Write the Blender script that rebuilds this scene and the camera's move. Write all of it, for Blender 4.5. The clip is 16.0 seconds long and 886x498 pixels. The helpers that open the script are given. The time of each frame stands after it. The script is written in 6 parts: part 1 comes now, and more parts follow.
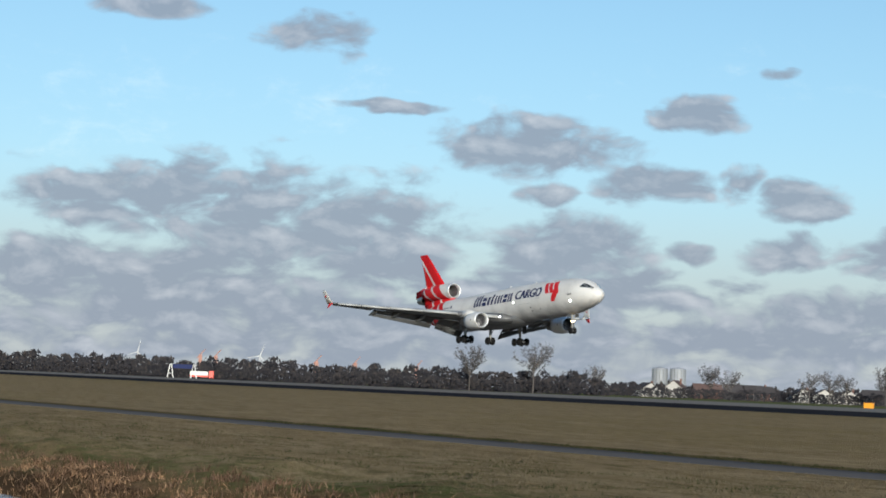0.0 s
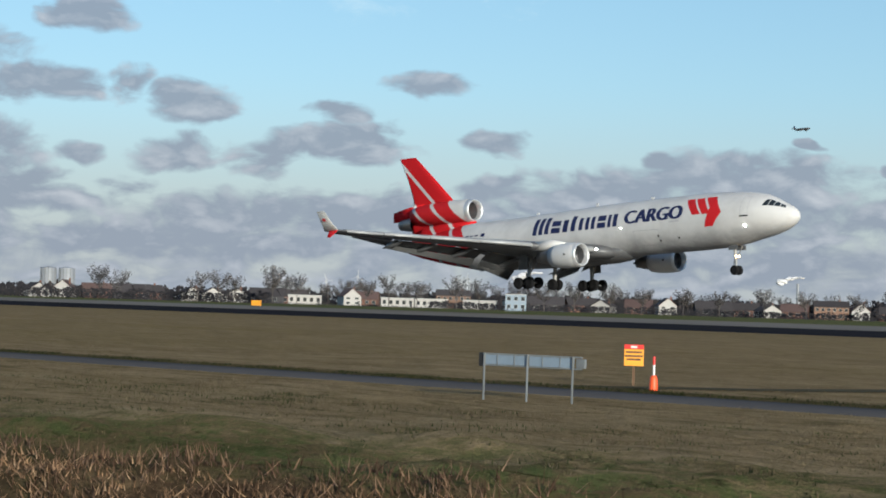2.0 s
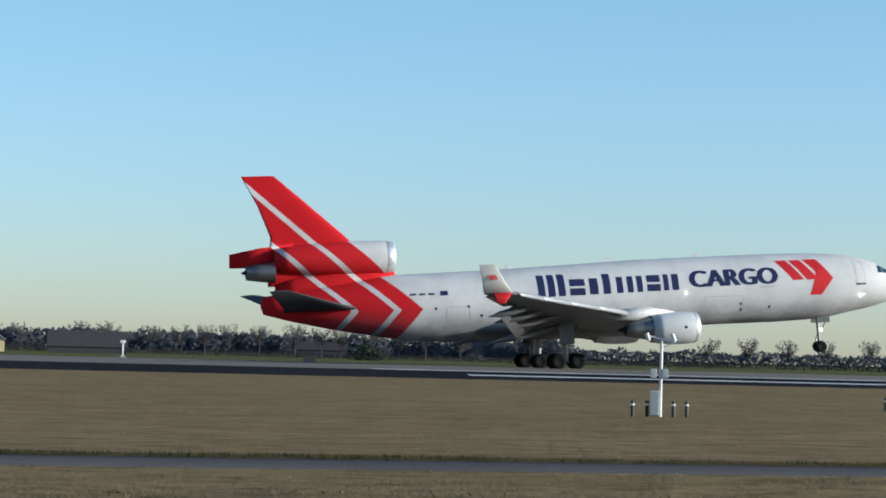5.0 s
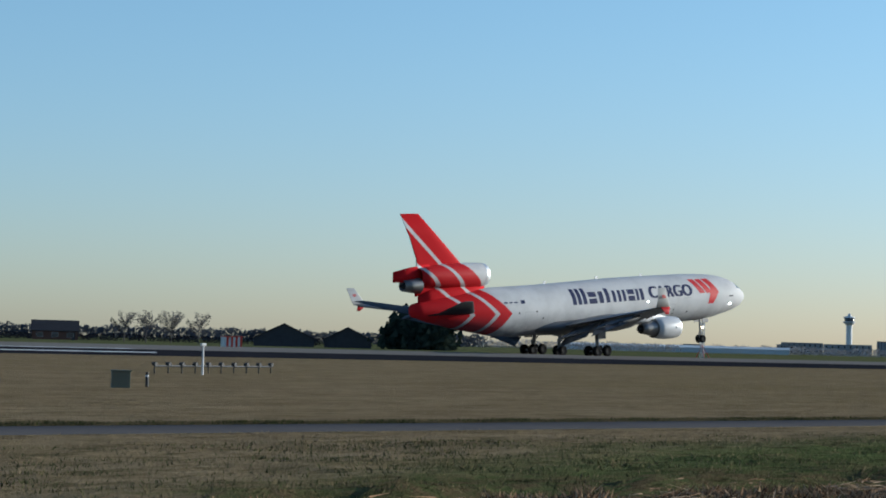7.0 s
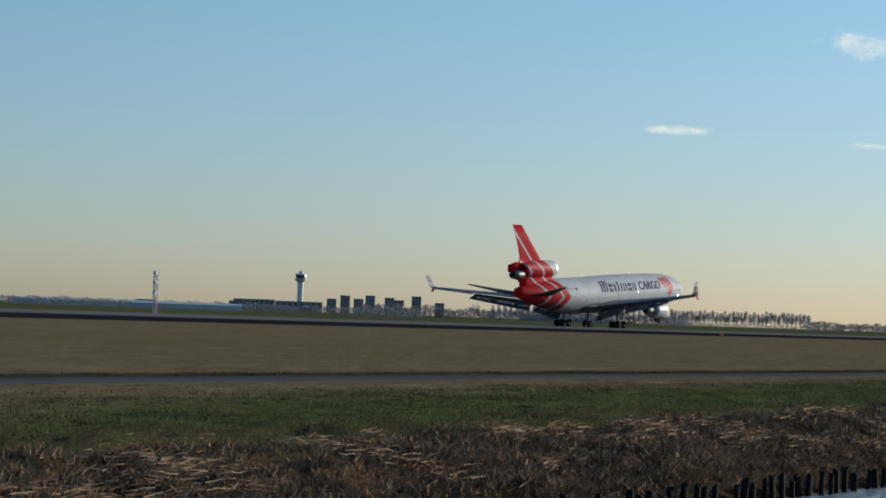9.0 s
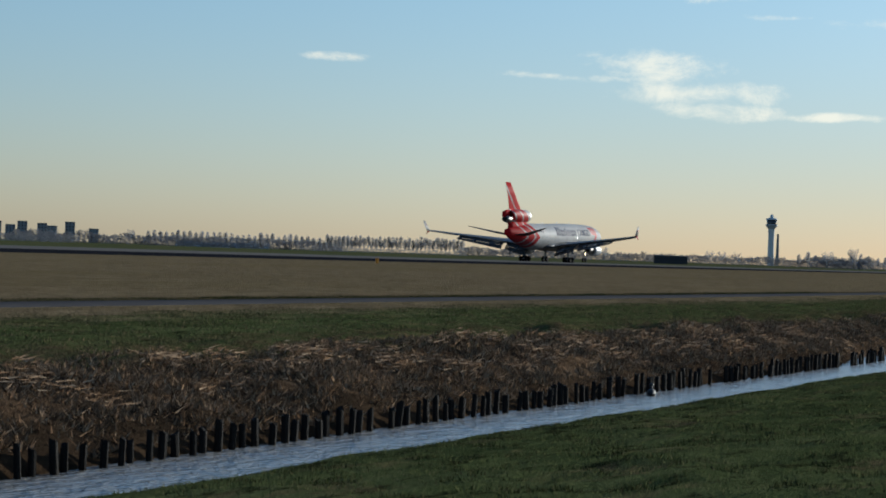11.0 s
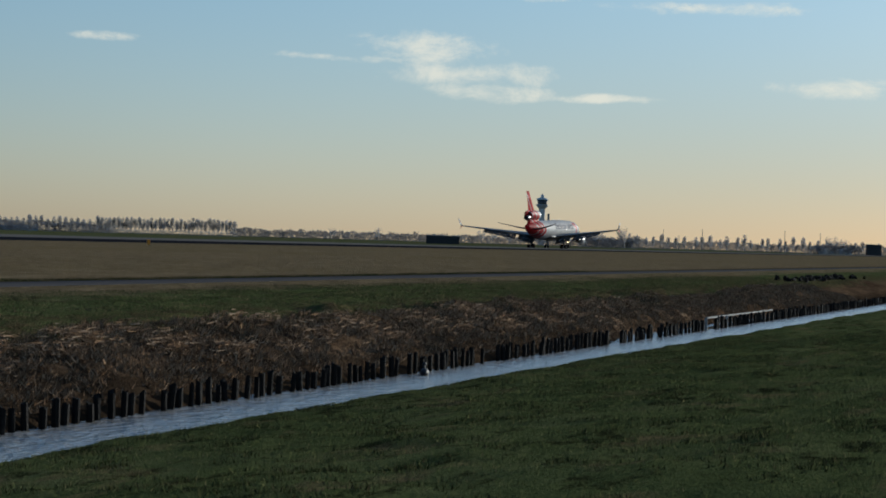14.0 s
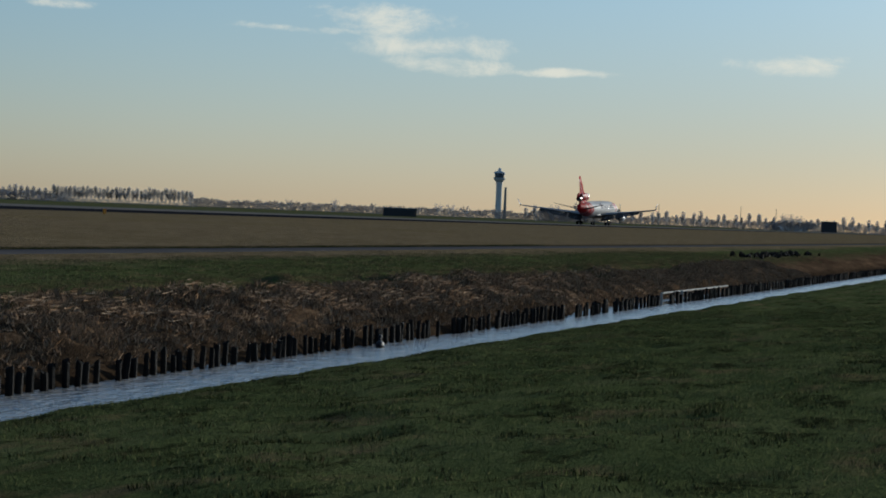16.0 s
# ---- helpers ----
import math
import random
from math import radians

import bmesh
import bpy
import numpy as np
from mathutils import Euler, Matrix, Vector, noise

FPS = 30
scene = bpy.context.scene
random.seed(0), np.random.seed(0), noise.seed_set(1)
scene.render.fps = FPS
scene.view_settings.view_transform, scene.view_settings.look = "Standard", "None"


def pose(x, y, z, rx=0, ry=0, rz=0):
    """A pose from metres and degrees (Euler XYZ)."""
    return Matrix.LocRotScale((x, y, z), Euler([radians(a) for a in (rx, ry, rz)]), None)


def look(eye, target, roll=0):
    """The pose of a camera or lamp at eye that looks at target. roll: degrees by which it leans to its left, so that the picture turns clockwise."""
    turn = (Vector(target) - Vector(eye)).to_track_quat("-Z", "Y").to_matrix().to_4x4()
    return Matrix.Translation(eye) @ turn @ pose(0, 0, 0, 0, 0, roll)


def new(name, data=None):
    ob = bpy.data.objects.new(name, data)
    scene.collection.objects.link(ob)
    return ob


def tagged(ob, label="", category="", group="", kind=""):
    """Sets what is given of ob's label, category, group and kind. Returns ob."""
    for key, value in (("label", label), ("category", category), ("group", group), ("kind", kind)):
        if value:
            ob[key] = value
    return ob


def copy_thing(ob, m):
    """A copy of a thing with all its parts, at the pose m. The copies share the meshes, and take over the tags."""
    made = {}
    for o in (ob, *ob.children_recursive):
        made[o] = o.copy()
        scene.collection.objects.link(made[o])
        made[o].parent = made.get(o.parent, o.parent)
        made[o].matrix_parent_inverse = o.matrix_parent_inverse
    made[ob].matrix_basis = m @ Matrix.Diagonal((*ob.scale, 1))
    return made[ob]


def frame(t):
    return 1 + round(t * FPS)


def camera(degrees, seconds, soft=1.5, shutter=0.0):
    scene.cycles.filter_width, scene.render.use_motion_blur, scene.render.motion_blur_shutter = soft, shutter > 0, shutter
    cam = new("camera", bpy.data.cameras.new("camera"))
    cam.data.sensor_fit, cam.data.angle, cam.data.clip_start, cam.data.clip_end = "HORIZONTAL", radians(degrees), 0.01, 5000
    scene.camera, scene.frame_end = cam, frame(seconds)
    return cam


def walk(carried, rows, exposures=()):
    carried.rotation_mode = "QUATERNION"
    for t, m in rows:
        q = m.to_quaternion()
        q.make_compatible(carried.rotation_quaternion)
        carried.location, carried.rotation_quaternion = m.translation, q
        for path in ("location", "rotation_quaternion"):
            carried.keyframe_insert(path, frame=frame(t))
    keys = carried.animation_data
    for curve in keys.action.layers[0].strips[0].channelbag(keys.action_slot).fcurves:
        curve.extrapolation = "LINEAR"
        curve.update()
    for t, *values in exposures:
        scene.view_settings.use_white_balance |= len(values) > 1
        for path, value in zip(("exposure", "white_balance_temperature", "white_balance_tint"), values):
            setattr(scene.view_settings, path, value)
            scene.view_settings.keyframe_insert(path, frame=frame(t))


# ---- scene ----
# ---- the camera: it stands on the grass and turns after the aircraft ----
EYE = Vector((0.0, 0.0, 1.62))
CAMERA_ROWS = [
    (0, -61.45, 3.51, 2.30),
    (0.5, -59.02, 3.93, 2.41),
    (1, -56.20, 3.70, 2.41),
    (1.5, -50.67, 3.18, 1.75),
    (2, -45.61, 1.44, 1.72),
    (2.4, -41.75, 1.81, 1.63),
    (2.5, -40.09, 1.77, 1.70),
    (3, -30.99, 1.83, 1.38),
    (3.5, -21.04, 2.22, 0.50),
    (4, -8.82, 2.21, 1.06),
    (4.2, -4.69, 2.36, 1.18),
    (4.5, 1.62, 2.47, 1.20),
    (5, 12.68, 2.75, 1.46),
    (5.2, 17.08, 2.79, 1.50),
    (6.2, 34.00, 2.60, 1.50),
    (7.3, 45.77, 2.25, 1.58),
    (7.5, 47.58, 2.05, 1.69),
    (8, 51.06, 1.78, 1.89),
    (8.2, 52.45, 1.83, 1.99),
    (8.5, 54.20, 1.93, 2.00),
    (9, 57.04, 1.73, 2.03),
    (9.5, 60.44, 1.85, 1.97),
    (10, 63.36, 1.09, 2.45),
    (10.2, 63.19, 0.60, 2.00),
    (11.2, 66.90, 0.00, 2.05),
    (12.3, 69.75, -0.50, 2.12),
    (12.5, 70.00, -0.50, 2.14),
    (13, 71.56, -0.15, 2.00),
    (13.5, 71.80, -0.11, 1.64),
    (14, 71.91, -0.21, 1.70),
    (14.5, 71.81, -0.15, 2.13),
    (15, 72.29, -0.11, 2.30),
    (15.5, 72.90, -0.20, 2.40),
    (16, 73.06, -0.88, 2.32),
]
PLANE_ROWS = [
    (0, -318.4, 7.89, 3.04),
    (0.5, -280.7, 6.50, 2.78),
    (1, -243.2, 5.25, 2.84),
    (1.5, -205.8, 4.07, 3.03),
    (2, -168.3, 2.98, 3.50),
    (2.5, -131.0, 2.03, 4.33),
    (3, -93.7, 1.35, 4.44),
    (3.5, -57.2, 0.78, 4.14),
    (4, -21.5, 0.70, 3.85),
    (4.5, 14.4, 0.34, 3.60),
    (5, 50.5, 0.06, 3.59),
    (5.2, 64.8, 0.00, 3.60),
    (7.3, 211.1, 0.00, 3.55),
    (7.5, 225.0, 0.00, 3.55),
    (8, 259.8, 0.00, 3.55),
    (8.5, 294.4, 0.00, 3.16),
    (9, 329.1, 0.00, 1.86),
    (9.5, 364.1, 0.00, -0.10),
    (10, 399.3, 0.00, -0.45),
    (10.2, 413.3, 0.00, -0.45),
    (12.3, 558.3, 0.00, -0.45),
    (12.5, 571.3, 0.00, -0.45),
    (13, 603.3, 0.00, -0.45),
    (13.5, 634.6, 0.00, -0.45),
    (14, 665.7, 0.00, -0.45),
    (14.5, 696.7, 0.00, -0.45),
    (15, 727.6, 0.00, -0.45),
    (15.5, 758.4, 0.00, -0.45),
    (16, 788.8, 0.00, -0.45),
]


def heading(azimuth, elevation):
    a, e = radians(azimuth), radians(elevation)
    return Vector((math.sin(a) * math.cos(e), math.cos(a) * math.cos(e), math.sin(e)))


cam = camera(22.70, 16.0, soft=1.8, shutter=0.0)
walk(cam, [(t, look(EYE, EYE + heading(a, e), r)) for t, a, e, r in CAMERA_ROWS],
     exposures=[(0.0, 0.6, 5450, 1), (1.5, 0.5, 5450, 1), (2.5, 0.65, 5400, 1), (5.2, 0.8, 5120, 1), (7.3, 0.4, 5020, 1), (8.5, 0.2, 5150, 1), (9.5, 0.0, 5150, 1), (12.3, 0.0, 5150, 1), (13.5, -0.22, 5150, 1), (16.0, -0.34, 5150, 1)])

# ---- daylight: a low winter sun behind the camera's shoulder, sky with broken cloud ----
SUN_AZ, SUN_EL = 112.0, 12.0


def nd(tree, kind, **inputs):
    n = tree.nodes.new(kind)
    for k, v in inputs.items():
        n.inputs[k.replace("_", " ")].default_value = v
    return n


def maths(tree, op, a, b=None, c=None, clamp=False):
    n = tree.nodes.new("ShaderNodeMath")
    n.operation, n.use_clamp = op, clamp
    for i, v in enumerate((a, b, c)):
        if v is None:
            continue
        if isinstance(v, (int, float)):
            n.inputs[i].default_value = v
        else:
            tree.links.new(v, n.inputs[i])
    return n.outputs[0]


def mixed(tree, fac, a, b):
    n = tree.nodes.new("ShaderNodeMix")
    n.data_type = "RGBA"
    for s, v in ((n.inputs[0], fac), (n.inputs[6], a), (n.inputs[7], b)):
        if isinstance(v, (int, float)):
            s.default_value = v
        elif isinstance(v, tuple):
            s.default_value = v if len(v) == 4 else (*v, 1)
        else:
            tree.links.new(v, s)
    return n.outputs[2]


def ramp(tree, fac, stops):
    n = tree.nodes.new("ShaderNodeValToRGB")
    els = n.color_ramp.elements
    while len(els) < len(stops):
        els.new(0.5)
    for e, (p, c) in zip(els, stops):
        e.position, e.color = p, (*c, 1) if len(c) == 3 else c
    tree.links.new(fac, n.inputs[0])
    return n.outputs[0]


def smooth(tree, v, lo, hi):
    n = tree.nodes.new("ShaderNodeMapRange")
    n.interpolation_type = "SMOOTHSTEP"
    n.inputs[1].default_value, n.inputs[2].default_value = lo, hi
    tree.links.new(v, n.inputs[0])
    return n.outputs[0]


SKY_STRENGTH = 0.105
SKY_VEIL = (3.65, 3.4, 3.25)
SKY_GREY, SKY_LIT, SKY_WHITE = (2.22, 2.2, 2.4), (4.9, 4.35, 4.1), (11.4, 9.1, 6.4)

# clouds by azimuth, elevation, half width, half height (degrees) and weight
GREY_CLOUDS = [
    (-65.1, 8.93, 1.74, 0.64, 1.0),
    (-59.0, 6.23, 3.03, 1.01, 1.0),
    (-54.9, 7.19, 1.28, 0.55, 1.0),
    (-70.6, 4.42, 2.02, 0.83, 1.0),
    (-68.6, 4.45, 1.47, 0.73, 1.0),
    (-64.2, 4.00, 4.40, 1.01, 1.0),
    (-71.2, 2.80, 2.38, 1.01, 1.0),
    (-68.0, 2.37, 4.77, 1.28, 1.0),
    (-58.1, 3.65, 2.57, 1.10, 1.0),
    (-63.0, 2.88, 3.12, 0.83, 1.0),
    (-58.9, 5.09, 0.92, 0.46, 1.0),
    (-56.1, 5.26, 1.74, 0.64, 1.0),
    (-53.8, 5.47, 0.73, 0.55, 1.0),
    (-52.1, 5.08, 1.28, 0.73, 1.0),
    (-52.6, 3.77, 1.65, 0.59, 1.0),
    (-50.3, 3.76, 1.10, 0.73, 1.0),
    (-62.6, 1.72, 9.17, 0.73, 1.0),
    (-57.5, 2.51, 5.50, 0.64, 1.0),
    (-55.1, 3.62, 0.51, 0.40, 1.0),
    (-63.0, 7.13, 1.65, 0.22, 1.0),
    (-53.2, 8.24, 0.73, 0.28, 1.0),
    (-69.3, 9.42, 1.83, 0.40, 1.0),
    (-48.3, 4.07, 2.57, 0.64, 1.0),
    (-44.2, 4.17, 1.10, 0.40, 1.0),
    (-45.8, 5.67, 1.38, 0.40, 1.0),
    (-48.4, 4.87, 1.01, 0.33, 1.0),
    (-41.1, 2.86, 2.93, 1.01, 1.0),
    (-39.9, 3.82, 0.55, 0.37, 1.0),
    (-52.7, 1.37, 9.17, 0.64, 1.0),
    (-48.5, 4.90, 1.01, 0.33, 1.0),
    (-45.9, 5.65, 1.38, 0.40, 1.0),
    (-44.2, 2.85, 1.47, 0.51, 1.0),
    (-37.4, 3.33, 3.85, 0.92, 1.0),
    (-42.1, 2.11, 5.13, 1.10, 1.0),
    (-34.5, 3.79, 0.33, 0.22, 1.0),
    (-40.0, 3.78, 0.55, 0.28, 1.0),
    (-48.8, 2.19, 6.05, 0.83, 1.0),
    (-41.4, 3.00, 1.65, 0.92, 1.0),
    (-37.7, 3.27, 2.20, 0.92, 1.0),
    (-39.8, 2.19, 5.50, 1.47, 1.0),
    (-31.9, 2.55, 6.97, 0.83, 1.0),
    (-39.8, 3.81, 0.55, 0.29, 1.0),
    (-36.2, 4.41, 0.40, 0.17, 1.0),
    (-38.0, 1.22, 5.50, 0.73, 1.0),
    (-8.1, 8.34, 3.30, 0.59, 1.0),
    (-10.0, 7.70, 0.83, 0.33, 1.0),
    (-12.3, 1.66, 0.55, 0.20, 1.0),
    (-14.6, 1.52, 0.55, 0.13, 1.0),
    (-62.0, 0.9, 16.0, 1.6, 0.75),
    (-40.0, 0.9, 14.0, 1.3, 0.6),
    (-67.0, 4.4, 6.0, 1.5, 0.8),
    (-69.0, 2.0, 5.0, 1.5, 1.0),
]
WHITE_CLOUDS = [
(-31.9, 5.26, 1.74, 0.17, 0.12),
    (-26.7, 4.75, 2.20, 0.22, 0.12),
    (-22.1, 4.93, 1.10, 0.37, 0.12),
    (-26.7, 4.61, 2.20, 0.26, 0.12),
    (-47.6, 8.39, 4.22, 0.51, 0.12),
    (-64.9, 7.48, 3.12, 0.64, 0.12),
    (-71.3, 6.99, 2.57, 1.10, 0.12),
    (71.0, 7.35, 4.0, 0.70, 1.6),
    (71.4, 4.95, 2.17, 0.55, 1.3),
    (72.3, 4.32, 2.46, 0.38, 1.3),
    (73.1, 3.87, 1.88, 0.23, 1.2),
    (75.7, 3.79, 2.03, 0.13, 1.4),
    (69.5, 4.64, 2.17, 0.13, 1.4),
    (71.4, 5.24, 0.58, 0.29, 1.2),
    (81.8, 4.16, 1.88, 0.29, 1.2),
    (78.7, 6.14, 2.61, 0.20, 1.0),
    (63.1, 5.02, 1.01, 0.14, 1.0),
    (74.2, 6.33, 0.87, 0.09, 1.0),
]


def make_sky():
    world = bpy.data.worlds.new("sky")
    scene.world = world
    world.use_nodes = True
    t = world.node_tree
    bg = t.nodes["Background"]
    sky = t.nodes.new("ShaderNodeTexSky")
    sky.sky_type, sky.sun_disc = "NISHITA", False
    sky.sun_elevation, sky.sun_rotation = radians(SUN_EL), radians(SUN_AZ)
    sky.air_density, sky.dust_density, sky.ozone_density = 1.0, 0.35, 1.6
    co = t.nodes.new("ShaderNodeTexCoord").outputs["Generated"]
    sep = t.nodes.new("ShaderNodeSeparateXYZ")
    t.links.new(co, sep.inputs[0])
    az = maths(t, "MULTIPLY", maths(t, "ARCTAN2", sep.outputs[0], sep.outputs[1]), 180 / math.pi)
    el = maths(t, "MULTIPLY", maths(t, "ARCSINE", sep.outputs[2]), 180 / math.pi)
    flat = t.nodes.new("ShaderNodeCombineXYZ")
    t.links.new(az, flat.inputs[0])
    t.links.new(maths(t, "MULTIPLY", el, 1.9), flat.inputs[1])

    def fbm(scale, detail, rough, offset):
        m = t.nodes.new("ShaderNodeVectorMath")
        m.inputs[1].default_value = offset
        t.links.new(flat.outputs[0], m.inputs[0])
        n = nd(t, "ShaderNodeTexNoise", Scale=scale, Detail=detail, Roughness=rough, Distortion=0.3)
        t.links.new(m.outputs[0], n.inputs["Vector"])
        return n.outputs["Fac"]

    def field(clouds, floor, sway_az, sway_el):
        best = None
        az_w = maths(t, "MULTIPLY_ADD", maths(t, "SUBTRACT", fbm(0.32, 3.0, 0.5, (5, 40, 0)), 0.5), sway_az, az)
        el_w = maths(t, "MULTIPLY_ADD", maths(t, "SUBTRACT", fbm(0.4, 3.0, 0.5, (60, 9, 0)), 0.5), sway_el, el)
        for a, e, wa, we, top in clouds:
            dx = maths(t, "MULTIPLY_ADD", az_w, 1 / wa, -a / wa)
            dy = maths(t, "MULTIPLY_ADD", el_w, 1 / we, -e / we)
            r2 = maths(t, "ADD", maths(t, "MULTIPLY", dx, dx), maths(t, "MULTIPLY", dy, dy))
            v = maths(t, "MULTIPLY", maths(t, "SUBTRACT", 1.0, r2), top)
            best = v if best is None else maths(t, "SMOOTH_MAX", best, v, 0.25)
        return maths(t, "MAXIMUM", best, floor)

    def density(mask, noise_out, swing, lo, hi):
        return smooth(t, maths(t, "MULTIPLY_ADD", maths(t, "SUBTRACT", noise_out, 0.5), swing, mask), lo, hi)

    grey_mask = field(GREY_CLOUDS, -1.6, 2.0, 0.9)
    n1 = fbm(0.7, 8.0, 0.52, (0, 0, 0))
    n2 = fbm(0.7, 8.0, 0.52, (0.25, 0.6, 0))
    grey = maths(t, "MULTIPLY", density(grey_mask, n1, 3.2, -0.05, 0.8), 0.9)
    lit = maths(t, "MULTIPLY", maths(t, "SUBTRACT", n1, n2), 2.2, clamp=True)
    grey_col = mixed(t, lit, SKY_GREY, SKY_LIT)
    white_mask = field(WHITE_CLOUDS, -1.6, 1.5, 0.55)
    w1 = fbm(0.55, 10.0, 0.7, (31, 7, 3))
    white = maths(t, "MULTIPLY", density(white_mask, w1, 5.6, 0.0, 2.1), maths(t, "MULTIPLY_ADD", smooth(t, az, 0.0, 30.0), 0.58, 0.16))
    tint = t.nodes.new("ShaderNodeVectorMath")
    tint.operation = "MULTIPLY"
    low = smooth(t, el, 11.0, -0.5)
    horizon = mixed(t, smooth(t, az, 15.0, 60.0), (0.77, 0.78, 0.98), (0.83, 0.77, 0.92))
    tinted = mixed(t, low, (1.0, 0.97, 0.98), horizon)
    dimmed = t.nodes.new("ShaderNodeVectorMath")
    dimmed.operation = "SCALE"
    t.links.new(tinted, dimmed.inputs[0])
    t.links.new(maths(t, "MULTIPLY_ADD", smooth(t, az, 8.0, -40.0), -0.2, 1.0), dimmed.inputs["Scale"])
    dusk = t.nodes.new("ShaderNodeVectorMath")
    dusk.operation = "SCALE"
    t.links.new(dimmed.outputs[0], dusk.inputs[0])
    t.links.new(maths(t, "MULTIPLY_ADD", maths(t, "MULTIPLY", smooth(t, az, 64.0, 88.0), smooth(t, el, 7.0, 1.0)), -0.2, 1.0), dusk.inputs["Scale"])
    tinted = dusk.outputs[0]
    t.links.new(tinted, tint.inputs[1])
    t.links.new(sky.outputs[0], tint.inputs[0])
    veil = maths(t, "MULTIPLY", maths(t, "MULTIPLY", smooth(t, el, 6.0, 0.5), smooth(t, az, -4.0, -34.0)), 0.8)
    c = mixed(t, veil, tint.outputs[0], SKY_VEIL)
    c = mixed(t, grey, c, grey_col)
    c = mixed(t, white, c, SKY_WHITE)
    t.links.new(c, bg.inputs[0])
    bg.inputs[1].default_value = SKY_STRENGTH


make_sky()

sun_data = bpy.data.lights.new("sun", "SUN")
sun_data.energy, sun_data.angle, sun_data.color = 4.4, radians(0.6), (1.0, 0.82, 0.62)
sun = new("sun", sun_data)
sun.matrix_world = look(heading(SUN_AZ, SUN_EL) * 300, (0, 0, 0))

# ---- materials ----
def material(name, base, rough=0.7, metal=0.0, vary=0.25, scale=1.0, fine=12.0, bump=0.0, spec=0.5, coat=0.0, dirt=None, dirt_amount=0.0):
    m = bpy.data.materials.new(name)
    m.use_nodes = True
    t = m.node_tree
    b = t.nodes["Principled BSDF"]
    co = t.nodes.new("ShaderNodeTexCoord").outputs["Object"]
    n1 = nd(t, "ShaderNodeTexNoise", Scale=scale, Detail=4.0, Roughness=0.6)
    n2 = nd(t, "ShaderNodeTexNoise", Scale=fine, Detail=5.0, Roughness=0.7)
    t.links.new(co, n1.inputs["Vector"])
    t.links.new(co, n2.inputs["Vector"])
    rnd = t.nodes.new("ShaderNodeObjectInfo").outputs["Random"]
    k = maths(t, "ADD", maths(t, "MULTIPLY", n1.outputs["Fac"], 0.55), maths(t, "MULTIPLY", n2.outputs["Fac"], 0.45))
    k = maths(t, "MULTIPLY_ADD", maths(t, "SUBTRACT", rnd, 0.5), 0.25, k)
    lo = tuple(c * (1 - vary) for c in base)
    hi = tuple(min(1.0, c * (1 + vary)) for c in base)
    col = ramp(t, k, [(0.25, lo), (0.75, hi)])
    if dirt:
        col = mixed(t, maths(t, "MULTIPLY", smooth(t, n1.outputs["Fac"], 0.45, 0.75), dirt_amount), col, dirt)
    t.links.new(col, b.inputs["Base Color"])
    t.links.new(maths(t, "MULTIPLY_ADD", maths(t, "SUBTRACT", n2.outputs["Fac"], 0.5), 0.2, rough, clamp=True), b.inputs["Roughness"])
    b.inputs["Metallic"].default_value = metal
    b.inputs["Specular IOR Level"].default_value = spec
    b.inputs["Coat Weight"].default_value = coat
    if bump:
        bp = nd(t, "ShaderNodeBump", Strength=bump, Distance=0.05)
        t.links.new(n2.outputs["Fac"], bp.inputs["Height"])
        t.links.new(bp.outputs[0], b.inputs["Normal"])
    return m


def glowing(name, color, strength):
    m = bpy.data.materials.new(name)
    m.use_nodes = True
    b = m.node_tree.nodes["Principled BSDF"]
    b.inputs["Base Color"].default_value = (*color, 1)
    b.inputs["Emission Color"].default_value = (*color, 1)
    b.inputs["Emission Strength"].default_value = strength
    return m


RED, WHITE_PAINT = (0.45, 0.014, 0.018), (0.56, 0.55, 0.54)


